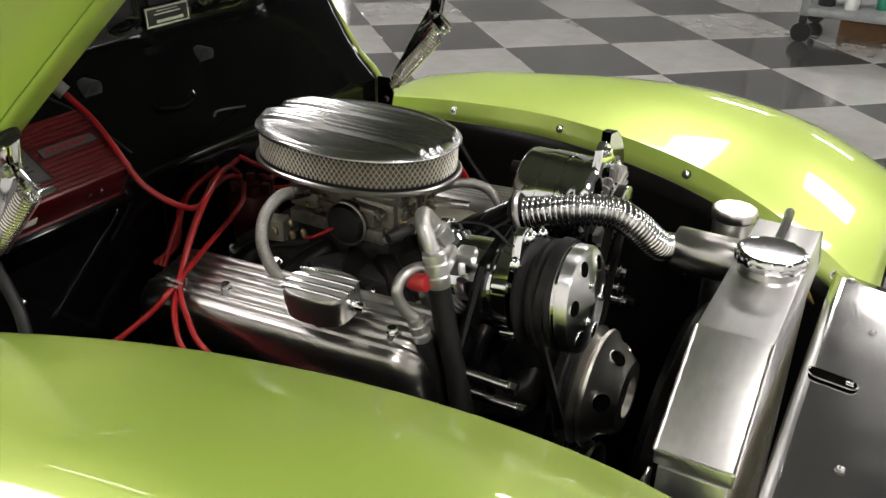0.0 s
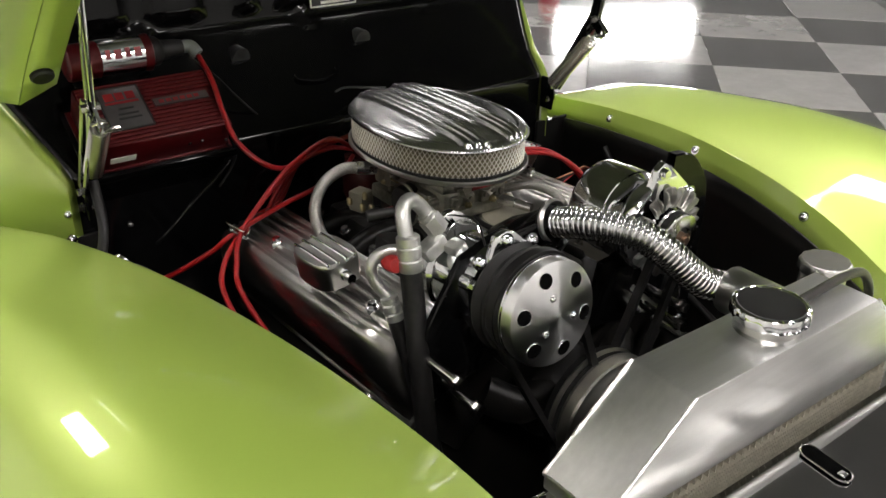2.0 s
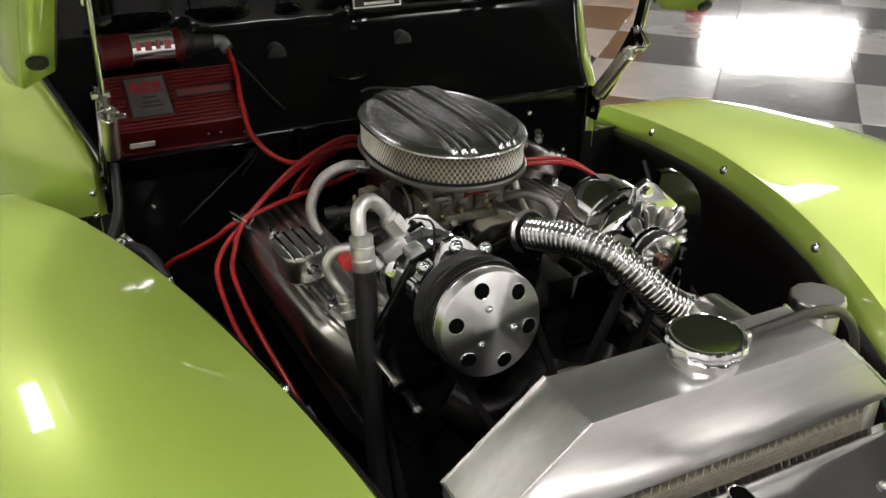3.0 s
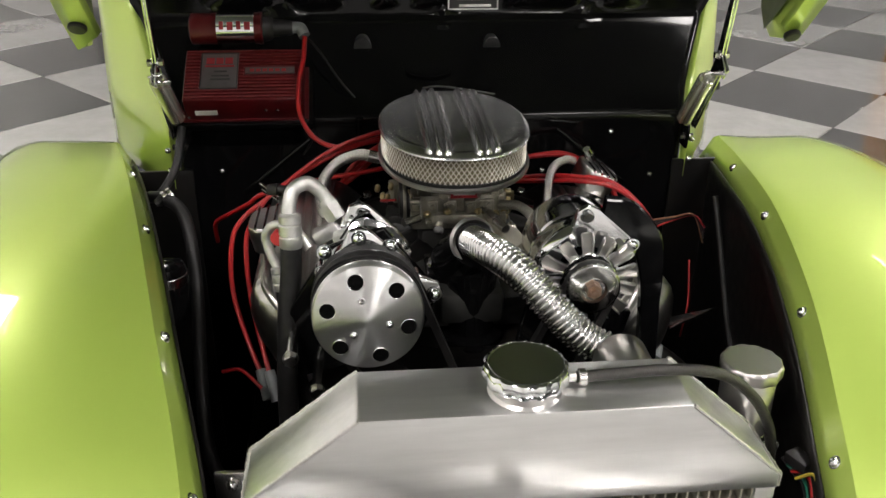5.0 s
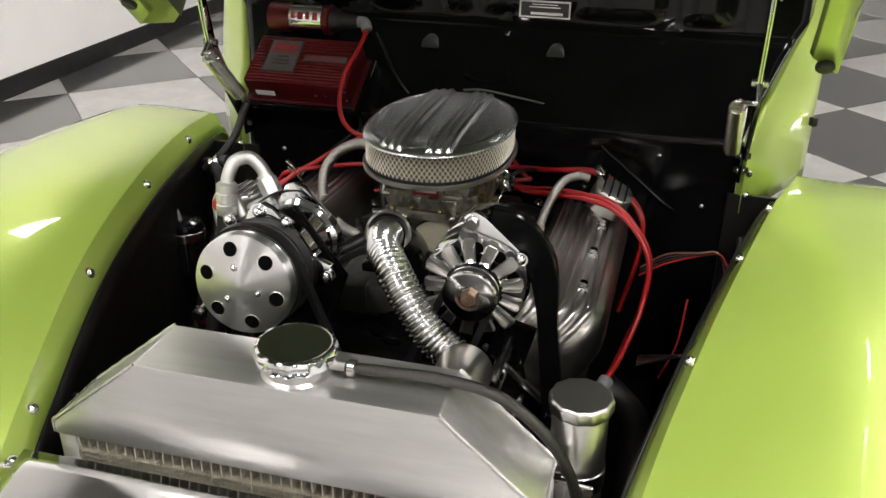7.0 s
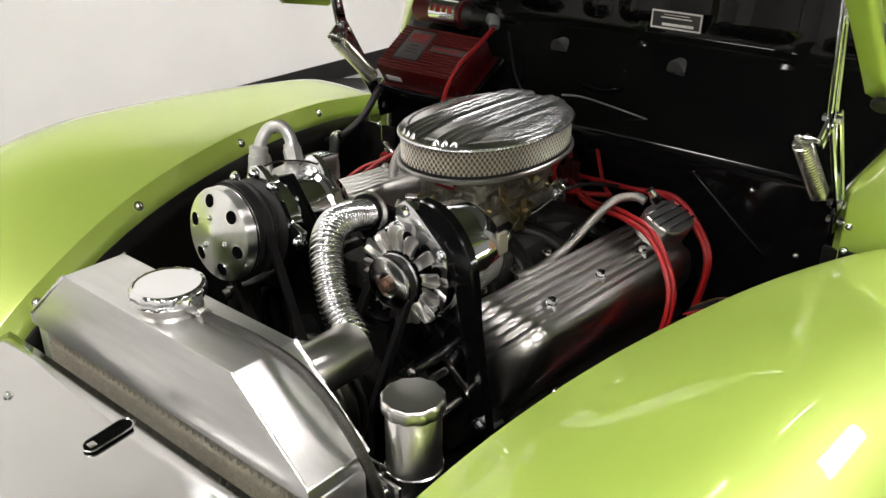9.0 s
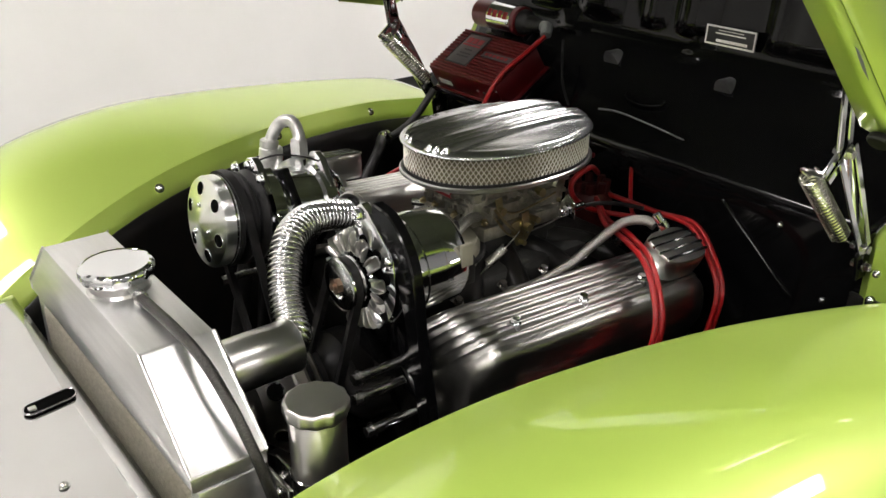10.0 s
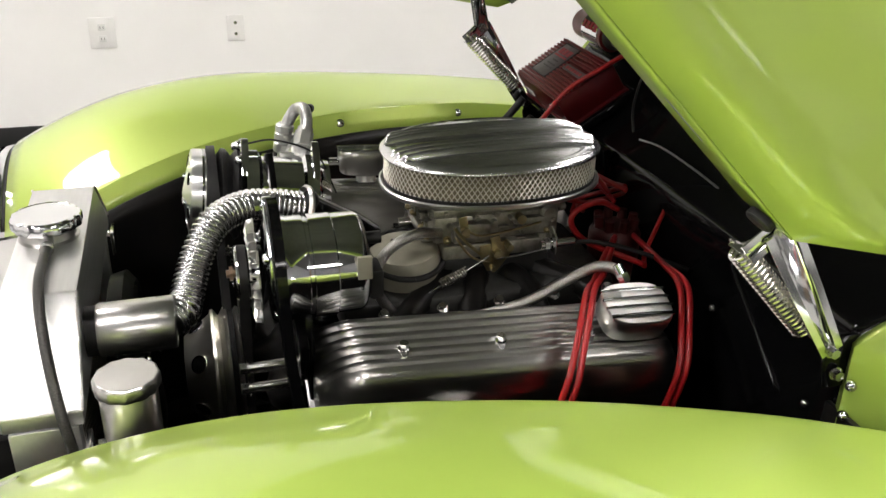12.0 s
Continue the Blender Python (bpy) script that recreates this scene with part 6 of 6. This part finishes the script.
def ignition_coil():
    c = V3(-0.376, 0.968, 1.176)
    top = thing("ignition_coil", (c.x, c.y, 1.145), "red canister ignition coil with chrome clamp lying on its side", "ignition coil")
    b = bm_new()
    lathe(b, (-0.440, c.y, c.z), (1, 0, 0), [(0.020, 0), (0.0265, 0.003), (0.0275, 0.006), (0.0275, 0.120), (0.0285, 0.122), (0.0285, 0.127), (0.024, 0.129)], seg=40)
    part("canister", b, "red_box", top)
    for x0, w in ((-0.392, 0.066),):
        b = bm_new()
        lathe(b, (x0, c.y, c.z), (1, 0, 0), [(0.0277, 0), (0.0286, 0.0005), (0.0286, w), (0.0277, w + 0.0005)], seg=40, closed=False)
        part("clamp_band", b, "chrome", top, "chrome clamp band")
    b = bm_new()
    for k in range(4):
        box(b, (-0.382 + 0.015 * k, c.y - 0.0265, c.z + 0.0115 - 0.001 * (k % 2)), (0.007 + 0.003 * (k % 2), 0.0022, 0.014), Matrix.Rotation(radians(-24), 4, 'X'))
    part("print", b, "label_red", top)
    b = bm_new()
    lathe(b, (-0.311, c.y, c.z), (1, 0, 0), [(0.024, 0), (0.022, 0.012), (0.016, 0.018), (0.014, 0.040), (0.012, 0.052)], seg=28)
    part("tower", b, "rubber", top, "black coil tower")
    b = bm_new()
    tube(b, [(-0.262, c.y, c.z), (-0.246, c.y - 0.002, c.z), (-0.238, c.y - 0.012, c.z - 0.012)], 0.0105, 14)
    part("boot", b, "grey_plastic", top, "grey rubber boot")
    b = bm_new()
    box(b, (-0.37, c.y + 0.03, c.z - 0.03), (0.12, 0.05, 0.02), Matrix.Rotation(radians(42), 4, 'X'), 0.003)
    part("bracket", b, "black_gloss", top)


ignition_coil()

# ---- spark plug leads ----
def lead(pts, group="spark plug leads", r=0.0043, label="red spark plug lead"):
    pipe("spark_plug_lead", pts, r, "red_wire", label, "ignition lead", group, 10, 7)


lead([(-0.238, 0.954, 1.162), (-0.240, 0.905, 1.135), (-0.248, 0.860, 1.105), (-0.246, 0.820, 1.062), (-0.220, 0.785, 1.030), (-0.175, 0.790, 1.012), (-0.10, 0.83, 1.015), (-0.01, 0.862, 1.012)], label="red coil lead to the distributor")
CL = V3(-0.298, 0.725, 0.952)
HEADS = ([(-0.03, 0.845, 1.000), (-0.08, 0.822, 1.030), (-0.150, 0.790, 1.026), (-0.215, 0.762, 1.004)],
         [(-0.02, 0.850, 0.990), (-0.07, 0.835, 1.008), (-0.138, 0.806, 1.012), (-0.205, 0.776, 0.996)],
         [(-0.03, 0.835, 0.985), (-0.07, 0.805, 0.975), (-0.130, 0.782, 0.970), (-0.210, 0.752, 0.970)])
for k, tail in enumerate(([(-0.340, 0.69, 0.930), (-0.357, 0.655, 0.905), (-0.352, 0.58, 0.855), (-0.325, 0.51, 0.80), (-0.305, 0.475, 0.765)],
                          [(-0.322, 0.685, 0.930), (-0.334, 0.65, 0.905), (-0.325, 0.575, 0.855), (-0.305, 0.505, 0.80), (-0.292, 0.47, 0.765)],
                          [(-0.335, 0.735, 0.935), (-0.375, 0.76, 0.905), (-0.405, 0.80, 0.87), (-0.41, 0.83, 0.82)])):
    lead(HEADS[k] + [CL + V3((0.0, 0.007, -0.008)[k], 0, (0.0, 0.008, 0.006)[k])] + tail, r=0.0040)
for p0, p1 in (((-0.307, 0.48, 0.772), (-0.295, 0.45, 0.738)), ((-0.294, 0.475, 0.772), (-0.282, 0.445, 0.738))):
    solo("lead_boot", cyl(bm_new(), p0, p1, 0.0085, 0.0095, seg=16), "grey_plastic", "grey boot at the end of a red lead", "boot", "lead boots")
for k in range(3):
    lead([(-0.04, 0.875, 1.005), (-0.10, 0.88 + 0.01 * k, 0.985 - 0.01 * k), (-0.16, 0.86, 0.95 - 0.012 * k), (-0.19, 0.86 + 0.01 * k, 0.90)])
lead([(0.03, 0.83, 1.000), (0.05, 0.790, 1.024), (0.052, 0.755, 1.016), (0.052, 0.745, 1.000), (0.054, 0.756, 0.978), (0.058, 0.785, 0.957), (0.07, 0.825, 0.942), (0.11, 0.84, 0.945)])
lead([(0.022, 0.935, 1.030), (0.030, 0.915, 1.005), (0.060, 0.880, 0.975), (0.090, 0.850, 0.952), (0.11, 0.84, 0.942)], r=0.0034)
b = bm_new()
box(b, CL + V3(0, 0, 0.004), (0.034, 0.012, 0.004), Matrix.Rotation(radians(40), 4, 'Y'), 0.001)
box(b, CL + V3(-0.004, 0, 0.016), (0.030, 0.012, 0.003), Matrix.Rotation(radians(40), 4, 'Y'), 0.001)
box(b, CL + V3(0.012, 0, 0.002), (0.003, 0.012, 0.018), Matrix.Rotation(radians(40), 4, 'Y'), 0.001)
solo("lead_separator", b, "steel", "bright metal clip holding the red leads", "clip")
for k in range(2):
    q = 0.011 * k
    lead([(0.03, 0.83, 0.955), (0.10, 0.775 + q, 0.950), (0.165, 0.735 + q, 0.963 + q * 0.4), (0.215, 0.70 + q, 0.976 + q * 0.3), (0.268, 0.67 + q, 0.977 + q * 0.3), (0.310, 0.645 + q, 0.953), (0.336, 0.622 + q * 1.3, 0.91), (0.332, 0.597 + q * 1.5, 0.845), (0.312, 0.53 + q * 1.6, 0.80), (0.296, 0.45 + q * 1.6, 0.80 - q)])
    lead([(0.03, 0.86, 0.955), (0.14, 0.850, 0.962), (0.225, 0.828 + q, 0.972), (0.285, 0.801 + q, 0.945), (0.314, 0.787 + q, 0.905), (0.312, 0.774 + q, 0.84), (0.29, 0.766 + q, 0.74)])
b = bm_new()
cyl(b, (0.297, 0.452, 0.80), (0.288, 0.425, 0.795), 0.011, 0.009, seg=14)
solo("lead_boot", b, "grey_plastic", "grey boot at the end of a red lead", "boot", "lead boots")

# ---- braided lines ----
pipe("breather_hose", [(-0.120, 0.66, 1.042), (-0.150, 0.665, 1.045), (-0.185, 0.664, 1.030), (-0.208, 0.652, 1.000), (-0.208, 0.635, 0.965), (-0.190, 0.62, 0.935), (-0.16, 0.60, 0.92), (-0.12, 0.59, 0.91)], 0.0088, "braid", "braided stainless hose beside the carburetor", "hose", "braided hoses", 14)
b = bm_new()
cyl(b, (-0.100, 0.657, 1.038), (-0.113, 0.659, 1.040), 0.0105, seg=6)
cyl(b, (-0.113, 0.659, 1.040), (-0.132, 0.662, 1.044), 0.0098, seg=16)
solo("hose_fitting", b, "steel", "bright hose fitting below the air cleaner", "fitting")
pipe("breather_hose", [(0.222, 0.745, 0.994), (0.205, 0.742, 0.998), (0.180, 0.725, 0.990), (0.165, 0.69, 0.965), (0.155, 0.64, 0.935), (0.145, 0.58, 0.918), (0.13, 0.54, 0.912)], 0.0072, "braid", "braided stainless hose from the breather", "hose", "braided hoses", 14)
pipe("fuel_line", [(0.060, 0.545, 1.005), (0.082, 0.512, 1.018), (0.098, 0.476, 1.014), (0.102, 0.452, 0.992), (0.102, 0.444, 0.965), (0.102, 0.454, 0.935), (0.100, 0.475, 0.910), (0.095, 0.52, 0.893)], 0.0072, "braid", "braided stainless fuel line at the front of the carburetor", "hose", "braided hoses", 14)
pipe("throttle_cable", [(0.088, 0.715, 0.982), (0.095, 0.76, 0.984), (0.108, 0.82, 0.970), (0.13, 0.90, 0.94)], 0.0035, "rubber", "throttle cable running to the firewall", "cable", "", 10)
b = bm_new()
prism(b, [(0.070, 0.700, 0.975), (0.105, 0.700, 0.975), (0.105, 0.700, 1.000), (0.088, 0.700, 1.012), (0.070, 0.700, 0.99)], (0, 0.003, 0), 0.0008)
cyl(b, (0.088, 0.685, 0.985), (0.089, 0.735, 0.986), 0.0062, seg=12)
cyl(b, (0.088, 0.690, 0.985), (0.088, 0.698, 0.985), 0.009, seg=6)
solo("cable_bracket", b, "chrome", "chrome throttle cable bracket", "bracket")

# ---- refrigerant hoses ----
def ac_lines():
    top = thing("refrigerant_hose", (-0.24, 0.37, 0.75), "black refrigerant hose with a bent pale aluminium fitting", "hose", "refrigerant hoses")
    b = bm_new()
    tube(b, [(-0.185, 0.395, 1.070), (-0.196, 0.402, 1.092), (-0.214, 0.402, 1.108), (-0.232, 0.392, 1.104), (-0.238, 0.380, 1.086), (-0.238, 0.372, 1.066)], 0.0094, 16)
    part("bent_pipe", b, "pale_metal", top, "pale bent aluminium pipe")
    b = bm_new()
    cyl(b, (-0.178, 0.392, 1.062), (-0.190, 0.398, 1.080), 0.0145, seg=6)
    cyl(b, (-0.186, 0.396, 1.074), (-0.193, 0.400, 1.085), 0.012, seg=20)
    part("nut", b, "pale_metal", top)
    b = bm_new()
    lathe(b, (-0.238, 0.374, 1.080), V3(0, -0.16, -0.98), [(0.011, 0), (0.0145, 0.003), (0.0145, 0.012), (0.0128, 0.014), (0.0148, 0.016), (0.0148, 0.028), (0.0128, 0.030), (0.0148, 0.032), (0.0148, 0.044), (0.013, 0.047)], seg=28)
    part("ferrule", b, "pale_metal", top, "crimped aluminium ferrule")
    b = bm_new()
    tube(b, [(-0.238, 0.368, 1.040), (-0.240, 0.358, 1.0), (-0.246, 0.342, 0.95), (-0.250, 0.325, 0.89), (-0.252, 0.31, 0.82), (-0.25, 0.29, 0.72), (-0.24, 0.27, 0.60)], 0.0138, 18)
    part("hose", b, "rubber", top, "thick black rubber hose")
    b = bm_new()
    cyl(b, (-0.236, 0.404, 1.098), (-0.252, 0.412, 1.096), 0.006, seg=14)
    cyl(b, (-0.252, 0.412, 1.096), (-0.266, 0.418, 1.094), 0.0085, 0.007, seg=14)
    part("service_port", b, "rubber", top)
    two = thing("refrigerant_hose", (-0.262, 0.39, 0.85), "pale bent aluminium fitting with a red service cap", "hose", "refrigerant hoses")
    b = bm_new()
    tube(b, [(-0.215, 0.372, 1.030), (-0.235, 0.385, 1.052), (-0.258, 0.398, 1.052), (-0.272, 0.402, 1.035), (-0.268, 0.396, 1.012), (-0.256, 0.384, 0.994)], 0.0072, 14)
    part("bent_pipe", b, "pale_metal", two, "pale bent aluminium pipe")
    b = bm_new()
    d = V3(0.13, -0.28, -0.95).normalized()
    lathe(b, (-0.258, 0.386, 0.998), d, [(0.008, 0), (0.0112, 0.002), (0.0112, 0.008), (0.0095, 0.010), (0.0114, 0.012), (0.0114, 0.020), (0.0095, 0.022), (0.0114, 0.024), (0.0114, 0.032), (0.009, 0.034)], seg=24)
    part("ferrule", b, "pale_metal", two)
    b = bm_new()
    tube(b, [(-0.254, 0.377, 0.966), (-0.249, 0.366, 0.93), (-0.240, 0.35, 0.87), (-0.225, 0.33, 0.78), (-0.21, 0.31, 0.66)], 0.010, 16)
    part("hose", b, "rubber", two)
    b = bm_new()
    lathe(b, (-0.252, 0.392, 1.040), V3(-0.12, -0.96, 0.22), [(0.009, -0.006), (0.0105, 0.0), (0.0105, 0.018), (0.009, 0.021), (0.003, 0.0215)], seg=22, wobble=lambda an, i: 1 + 0.02 * math.cos(10 * an))
    part("service_cap", b, "red_cap", two, "red plastic service cap")


ac_lines()
pipe("heater_hose", [(-0.505, 0.775, 0.935), (-0.470, 0.74, 0.945), (-0.435, 0.70, 0.925), (-0.415, 0.62, 0.84), (-0.405, 0.52, 0.74), (-0.385, 0.42, 0.66), (-0.33, 0.34, 0.62), (-0.26, 0.30, 0.61)], 0.0105, "rubber", "thick black hose along the inner apron", "hose", "", 16)
pipe("heater_hose", [(-0.455, 0.86, 1.03), (-0.462, 0.82, 0.98), (-0.478, 0.79, 0.95), (-0.498, 0.765, 0.93)], 0.0075, "rubber", "black hose beside the firewall", "hose", "", 14)
b = bm_new()
d = V3(-0.5, -0.35, -0.12).normalized()
lathe(b, (-0.470, 0.745, 0.946), V3(-0.7, -0.35, -0.35), [(0.011, -0.012), (0.0138, -0.010), (0.0138, -0.004), (0.012, -0.002), (0.0138, 0.0), (0.0138, 0.006), (0.012, 0.008), (0.008, 0.022)], seg=22)
solo("hose_ferrule", b, "steel", "crimped steel ferrule on the black hose", "fitting")
# dryer bottle on the passenger apron
b = bm_new()
lathe(b, (-0.455, 0.60, 0.80), (0, 0, 1), [(0.026, 0), (0.032, 0.006), (0.032, 0.085), (0.028, 0.095), (0.014, 0.10)], seg=30)
dry = tagged(new("receiver_dryer", mesh_of("receiver_dryer", b, "black_gloss")), "black receiver dryer bottle on the inner apron", "dryer")
b = bm_new()
lathe(b, (-0.455, 0.60, 0.865), (0, 0, 1), [(0.0325, 0), (0.0335, 0.001), (0.0335, 0.016), (0.0325, 0.017)], seg=30, closed=False)
part("clamp_band", b, "steel", dry)
b = bm_new()
tube(b, [(-0.462, 0.595, 0.895), (-0.470, 0.588, 0.93), (-0.485, 0.59, 0.945), (-0.495, 0.60, 0.93)], 0.006, 12)
part("pipe", b, "pale_metal", dry)

# ---- wiring on the driver apron and loose ends ----
for k, mat in enumerate(("red_wire", "rubber", "rubber", "copper")):
    pipe("wiring", [(0.32, 0.71 + 0.01 * k, 0.845), (0.36, 0.73 + 0.006 * k, 0.862 + 0.003 * k), (0.41, 0.74, 0.878 + 0.002 * k), (0.445, 0.735, 0.888), (0.462, 0.72, 0.87 - 0.01 * k)], 0.0016, mat, "thin wire along the inner apron", "wire", "apron wires", 7)
pipe("wiring_loom", [(0.472, 0.72, 0.93), (0.470, 0.66, 0.86), (0.455, 0.56, 0.78), (0.43, 0.44, 0.74), (0.39, 0.30, 0.72)], 0.006, "rubber", "black wiring loom along the inner apron", "wire", "", 10)
pipe("wiring", [(0.40, 0.62, 0.86), (0.392, 0.58, 0.80), (0.37, 0.54, 0.76)], 0.0016, "red_wire", "thin red wire hanging in the bay", "wire", "apron wires", 7)
for k, mat in enumerate(("yellow_wire", "red_wire", "teal_wire", "rubber")):
    pipe("wiring", [(0.325, 0.06 + 0.012 * k, 0.88), (0.337, 0.045 + 0.012 * k, 0.895 - 0.01 * k), (0.332, 0.02 + 0.01 * k, 0.87), (0.318, 0.0, 0.845)], 0.0020, mat, "thin wire beside the radiator", "wire", "radiator wires", 7)
b = bm_new()
box(b, (0.335, 0.075, 0.892), (0.022, 0.03, 0.014), Matrix.Rotation(0.4, 4, 'Z'), 0.003)
solo("wire_connector", b, "rubber", "black plastic wire connector beside the radiator", "connector")
b = bm_new()
tube(b, [(-0.372, 0.16, 0.865), (-0.366, 0.172, 0.872), (-0.362, 0.185, 0.872)], 0.0025, 8)
solo("wire_terminal", b, "blue_wire", "blue insulated wire terminal", "terminal")
pipe("wiring", [(-0.30, 0.42, 0.78), (-0.33, 0.44, 0.80), (-0.36, 0.46, 0.785)], 0.003, "red_wire", "thin red wire with brass end", "wire", "apron wires", 7)
b = bm_new()
prism(b, [(0.335, 0.50, 0.80), (0.415, 0.53, 0.815), (0.335, 0.56, 0.78)], (0, 0.0, 0.004), 0.001)
solo("heat_shield", b, "steel", "small grey metal shield plate in the bay", "shield")
b = bm_new()
tube(b, [(0.29, 0.47, 0.78), (0.34, 0.45, 0.74), (0.35, 0.42, 0.68), (0.33, 0.40, 0.58)], 0.024, 18)
solo("exhaust_pipe", b, "black_satin", "dark exhaust header pipe below the valve cover", "pipe")
pipe("wiring", [(-0.235, 1.0, 1.15), (-0.21, 0.975, 1.125), (-0.18, 0.95, 1.085), (-0.15, 0.94, 1.05)], 0.0022, "rubber", "thin black wire on the firewall", "wire", "firewall wires", 7)
pipe("wiring", [(-0.245, 0.86, 1.045), (-0.228, 0.87, 1.02), (-0.232, 0.885, 0.99), (-0.25, 0.895, 0.96)], 0.0022, "rubber", "thin grey wire below the ignition box", "wire", "firewall wires", 7)
pipe("control_rod", [(-0.03, 0.885, 1.085), (0.0, 0.905, 1.082), (0.06, 0.930, 1.066), (0.115, 0.944, 1.052), (0.128, 0.943, 1.046), (0.134, 0.936, 1.036), (0.136, 0.926, 1.026)], 0.0018, "dark_steel", "thin dark bent rod running to the firewall", "rod", "", 8, 6)
b = bm_new()
cyl(b, (-0.145, 0.895, 1.0), (-0.145, 0.89, 1.03), 0.007, seg=14)
cyl(b, (-0.145, 0.895, 0.90), (-0.145, 0.895, 1.0), 0.004, seg=12)
solo("dipstick_tube", b, "black_gloss", "black dipstick tube with a bright collar by the firewall", "dipstick")

# ---- shop cart and far things ----
def cart():
    o = V3(5.95, 0.55, 0)
    top = thing("utility_cart", o, "grey plastic rolling utility cart with items on its tray", "cart")
    b = bm_new()
    box(b, o + V3(0.35, -0.30, 0.22), (0.80, 1.1, 0.06), bev=0.02)
    for dx, dy in ((-0.02, 0.24), (0.72, 0.24), (-0.02, -0.84), (0.72, -0.84)):
        box(b, o + V3(dx, dy, 0.30), (0.06, 0.06, 0.22), bev=0.01)
    part("tray", b, "grey_plastic", top)
    b = bm_new()
    box(b, o + V3(0.35, -0.30, 0.82), (0.80, 1.1, 0.05), bev=0.02)
    part("top_tray", b, "grey_plastic", top)
    for dx, dy in ((-0.02, 0.24), (0.72, 0.24), (-0.02, -0.84), (0.72, -0.84)):
        b = bm_new()
        box(b, o + V3(dx, dy, 0.56), (0.05, 0.05, 0.50), bev=0.01)
        part("post", b, "grey_plastic", top)
        b = bm_new()
        lathe(b, o + V3(dx - 0.02, dy, 0.07), (1, 0, 0), [(0.03, 0), (0.07, 0.002), (0.07, 0.038), (0.03, 0.04)], seg=28)
        box(b, o + V3(dx, dy, 0.16), (0.06, 0.05, 0.06), bev=0.008)
        part("caster", b, "rubber", top)
    for nm, dx, dy, r, h, mat, lab in (("bottle", 0.08, -0.05, 0.05, 0.22, "label_white", "white plastic bottle on the cart"), ("bottle", 0.2, -0.25, 0.05, 0.20, "green_plastic", "green plastic bottle on the cart"), ("jar", 0.12, 0.12, 0.06, 0.12, "label_black", "black jar on the cart")):
        b = bm_new()
        lathe(b, o + V3(dx, dy, 0.25), (0, 0, 1), [(r * 0.9, 0), (r, 0.01), (r, h * 0.7), (r * 0.4, h * 0.85), (r * 0.4, h)], seg=20)
        solo(nm, b, mat, lab, nm)
    b = bm_new()
    box(b, o + V3(0.45, -0.18, 0.06), (0.3, 0.4, 0.12), bev=0.005)
    solo("cardboard_box", b, "cardboard", "brown cardboard box on the floor below the cart", "box")


cart()


def far_things():
    door = tagged(new("door_1"), "amber stained wooden door in the far wall", "door", kind="structure")
    door.location = on_wall(-0.94, 0, 0)
    part("door_leaf", box(bm_new(), on_wall(-0.94, -0.02, 1.03), (0.78, 0.04, 2.05), WR, 0.006), "orange", door)
    for z, h in ((1.5, 0.85), (0.5, 0.65)):
        part("door_panel", box(bm_new(), on_wall(-0.94, -0.045, z), (0.5, 0.014, h), WR, 0.006), "orange", door)
    b = bm_new()
    o = on_wall(-0.10, -0.16, 0)
    lathe(b, o, (0, 0, 1), [(0.10, 0), (0.11, 0.02), (0.11, 0.44), (0.08, 0.50), (0.04, 0.53), (0.04, 0.57)], seg=28)
    solo("red_canister", b, "red_cap", "red floor canister standing by the far wall", "canister")


far_things()
for oy, kind, w, h in ((0.49, 0, 0.085, 0.125), (-0.13, 1, 0.12, 0.145)):
    outlet(oy, 0.555, kind, w, h)

# ---- floor tiles ----
ANG, EDGE = radians(43.6), 0.78
b = bm_new()
box(b, (0, 0, -0.004), (EDGE - 0.004, EDGE - 0.004, 0.010), bev=0.0015, seg=1)
tile_l = mesh_of("tile", b, "tile_light")
b = bm_new()
box(b, (0, 0, -0.004), (EDGE - 0.004, EDGE - 0.004, 0.010), bev=0.0015, seg=1)
tile_d = mesh_of("tile", b, "tile_dark")
ca, sa = math.cos(ANG), math.sin(ANG)
rest = ([], [])
for i in range(-22, 24):
    for j in range(-22, 24):
        u, v = (i + 0.5) * EDGE, (j + 0.5) * EDGE
        x, y = 5.04 + u * ca - v * sa, 0.815 + u * sa + v * ca
        if WX - 0.3 < x < 9.2 and -2.8 < y and (V3(x, y, 0) - WO).dot(WN) < 0.2 and not (y > 4.0 and x < -2.6):
            ob = new("tile", tile_l if (i + j) % 2 == 0 else tile_d)
            ob.matrix_basis = pose(x, y, 0.0, 0, 0, 43.6)
            ob.parent = floor
        elif WX - 0.3 < x < EX and SY < y and (V3(x, y, 0) - WO).dot(WN) < 0.3:
            rest[(i + j) % 2].append((x, y))
# tiles farther off, joined
for k, mt in ((0, "tile_light"), (1, "tile_dark")):
    b = bm_new()
    h = EDGE / 2 - 0.002
    for x, y in rest[k]:
        top_pts = [(x + u * ca - v * sa, y + u * sa + v * ca, 0.001) for u, v in ((-h, -h), (h, -h), (h, h), (-h, h))]
        prism(b, [(p[0], p[1], -0.008) for p in top_pts], (0, 0, 0.009))
    tagged(part("far_tiles", b, mt, floor, "farther vinyl tiles"), kind="stuff")
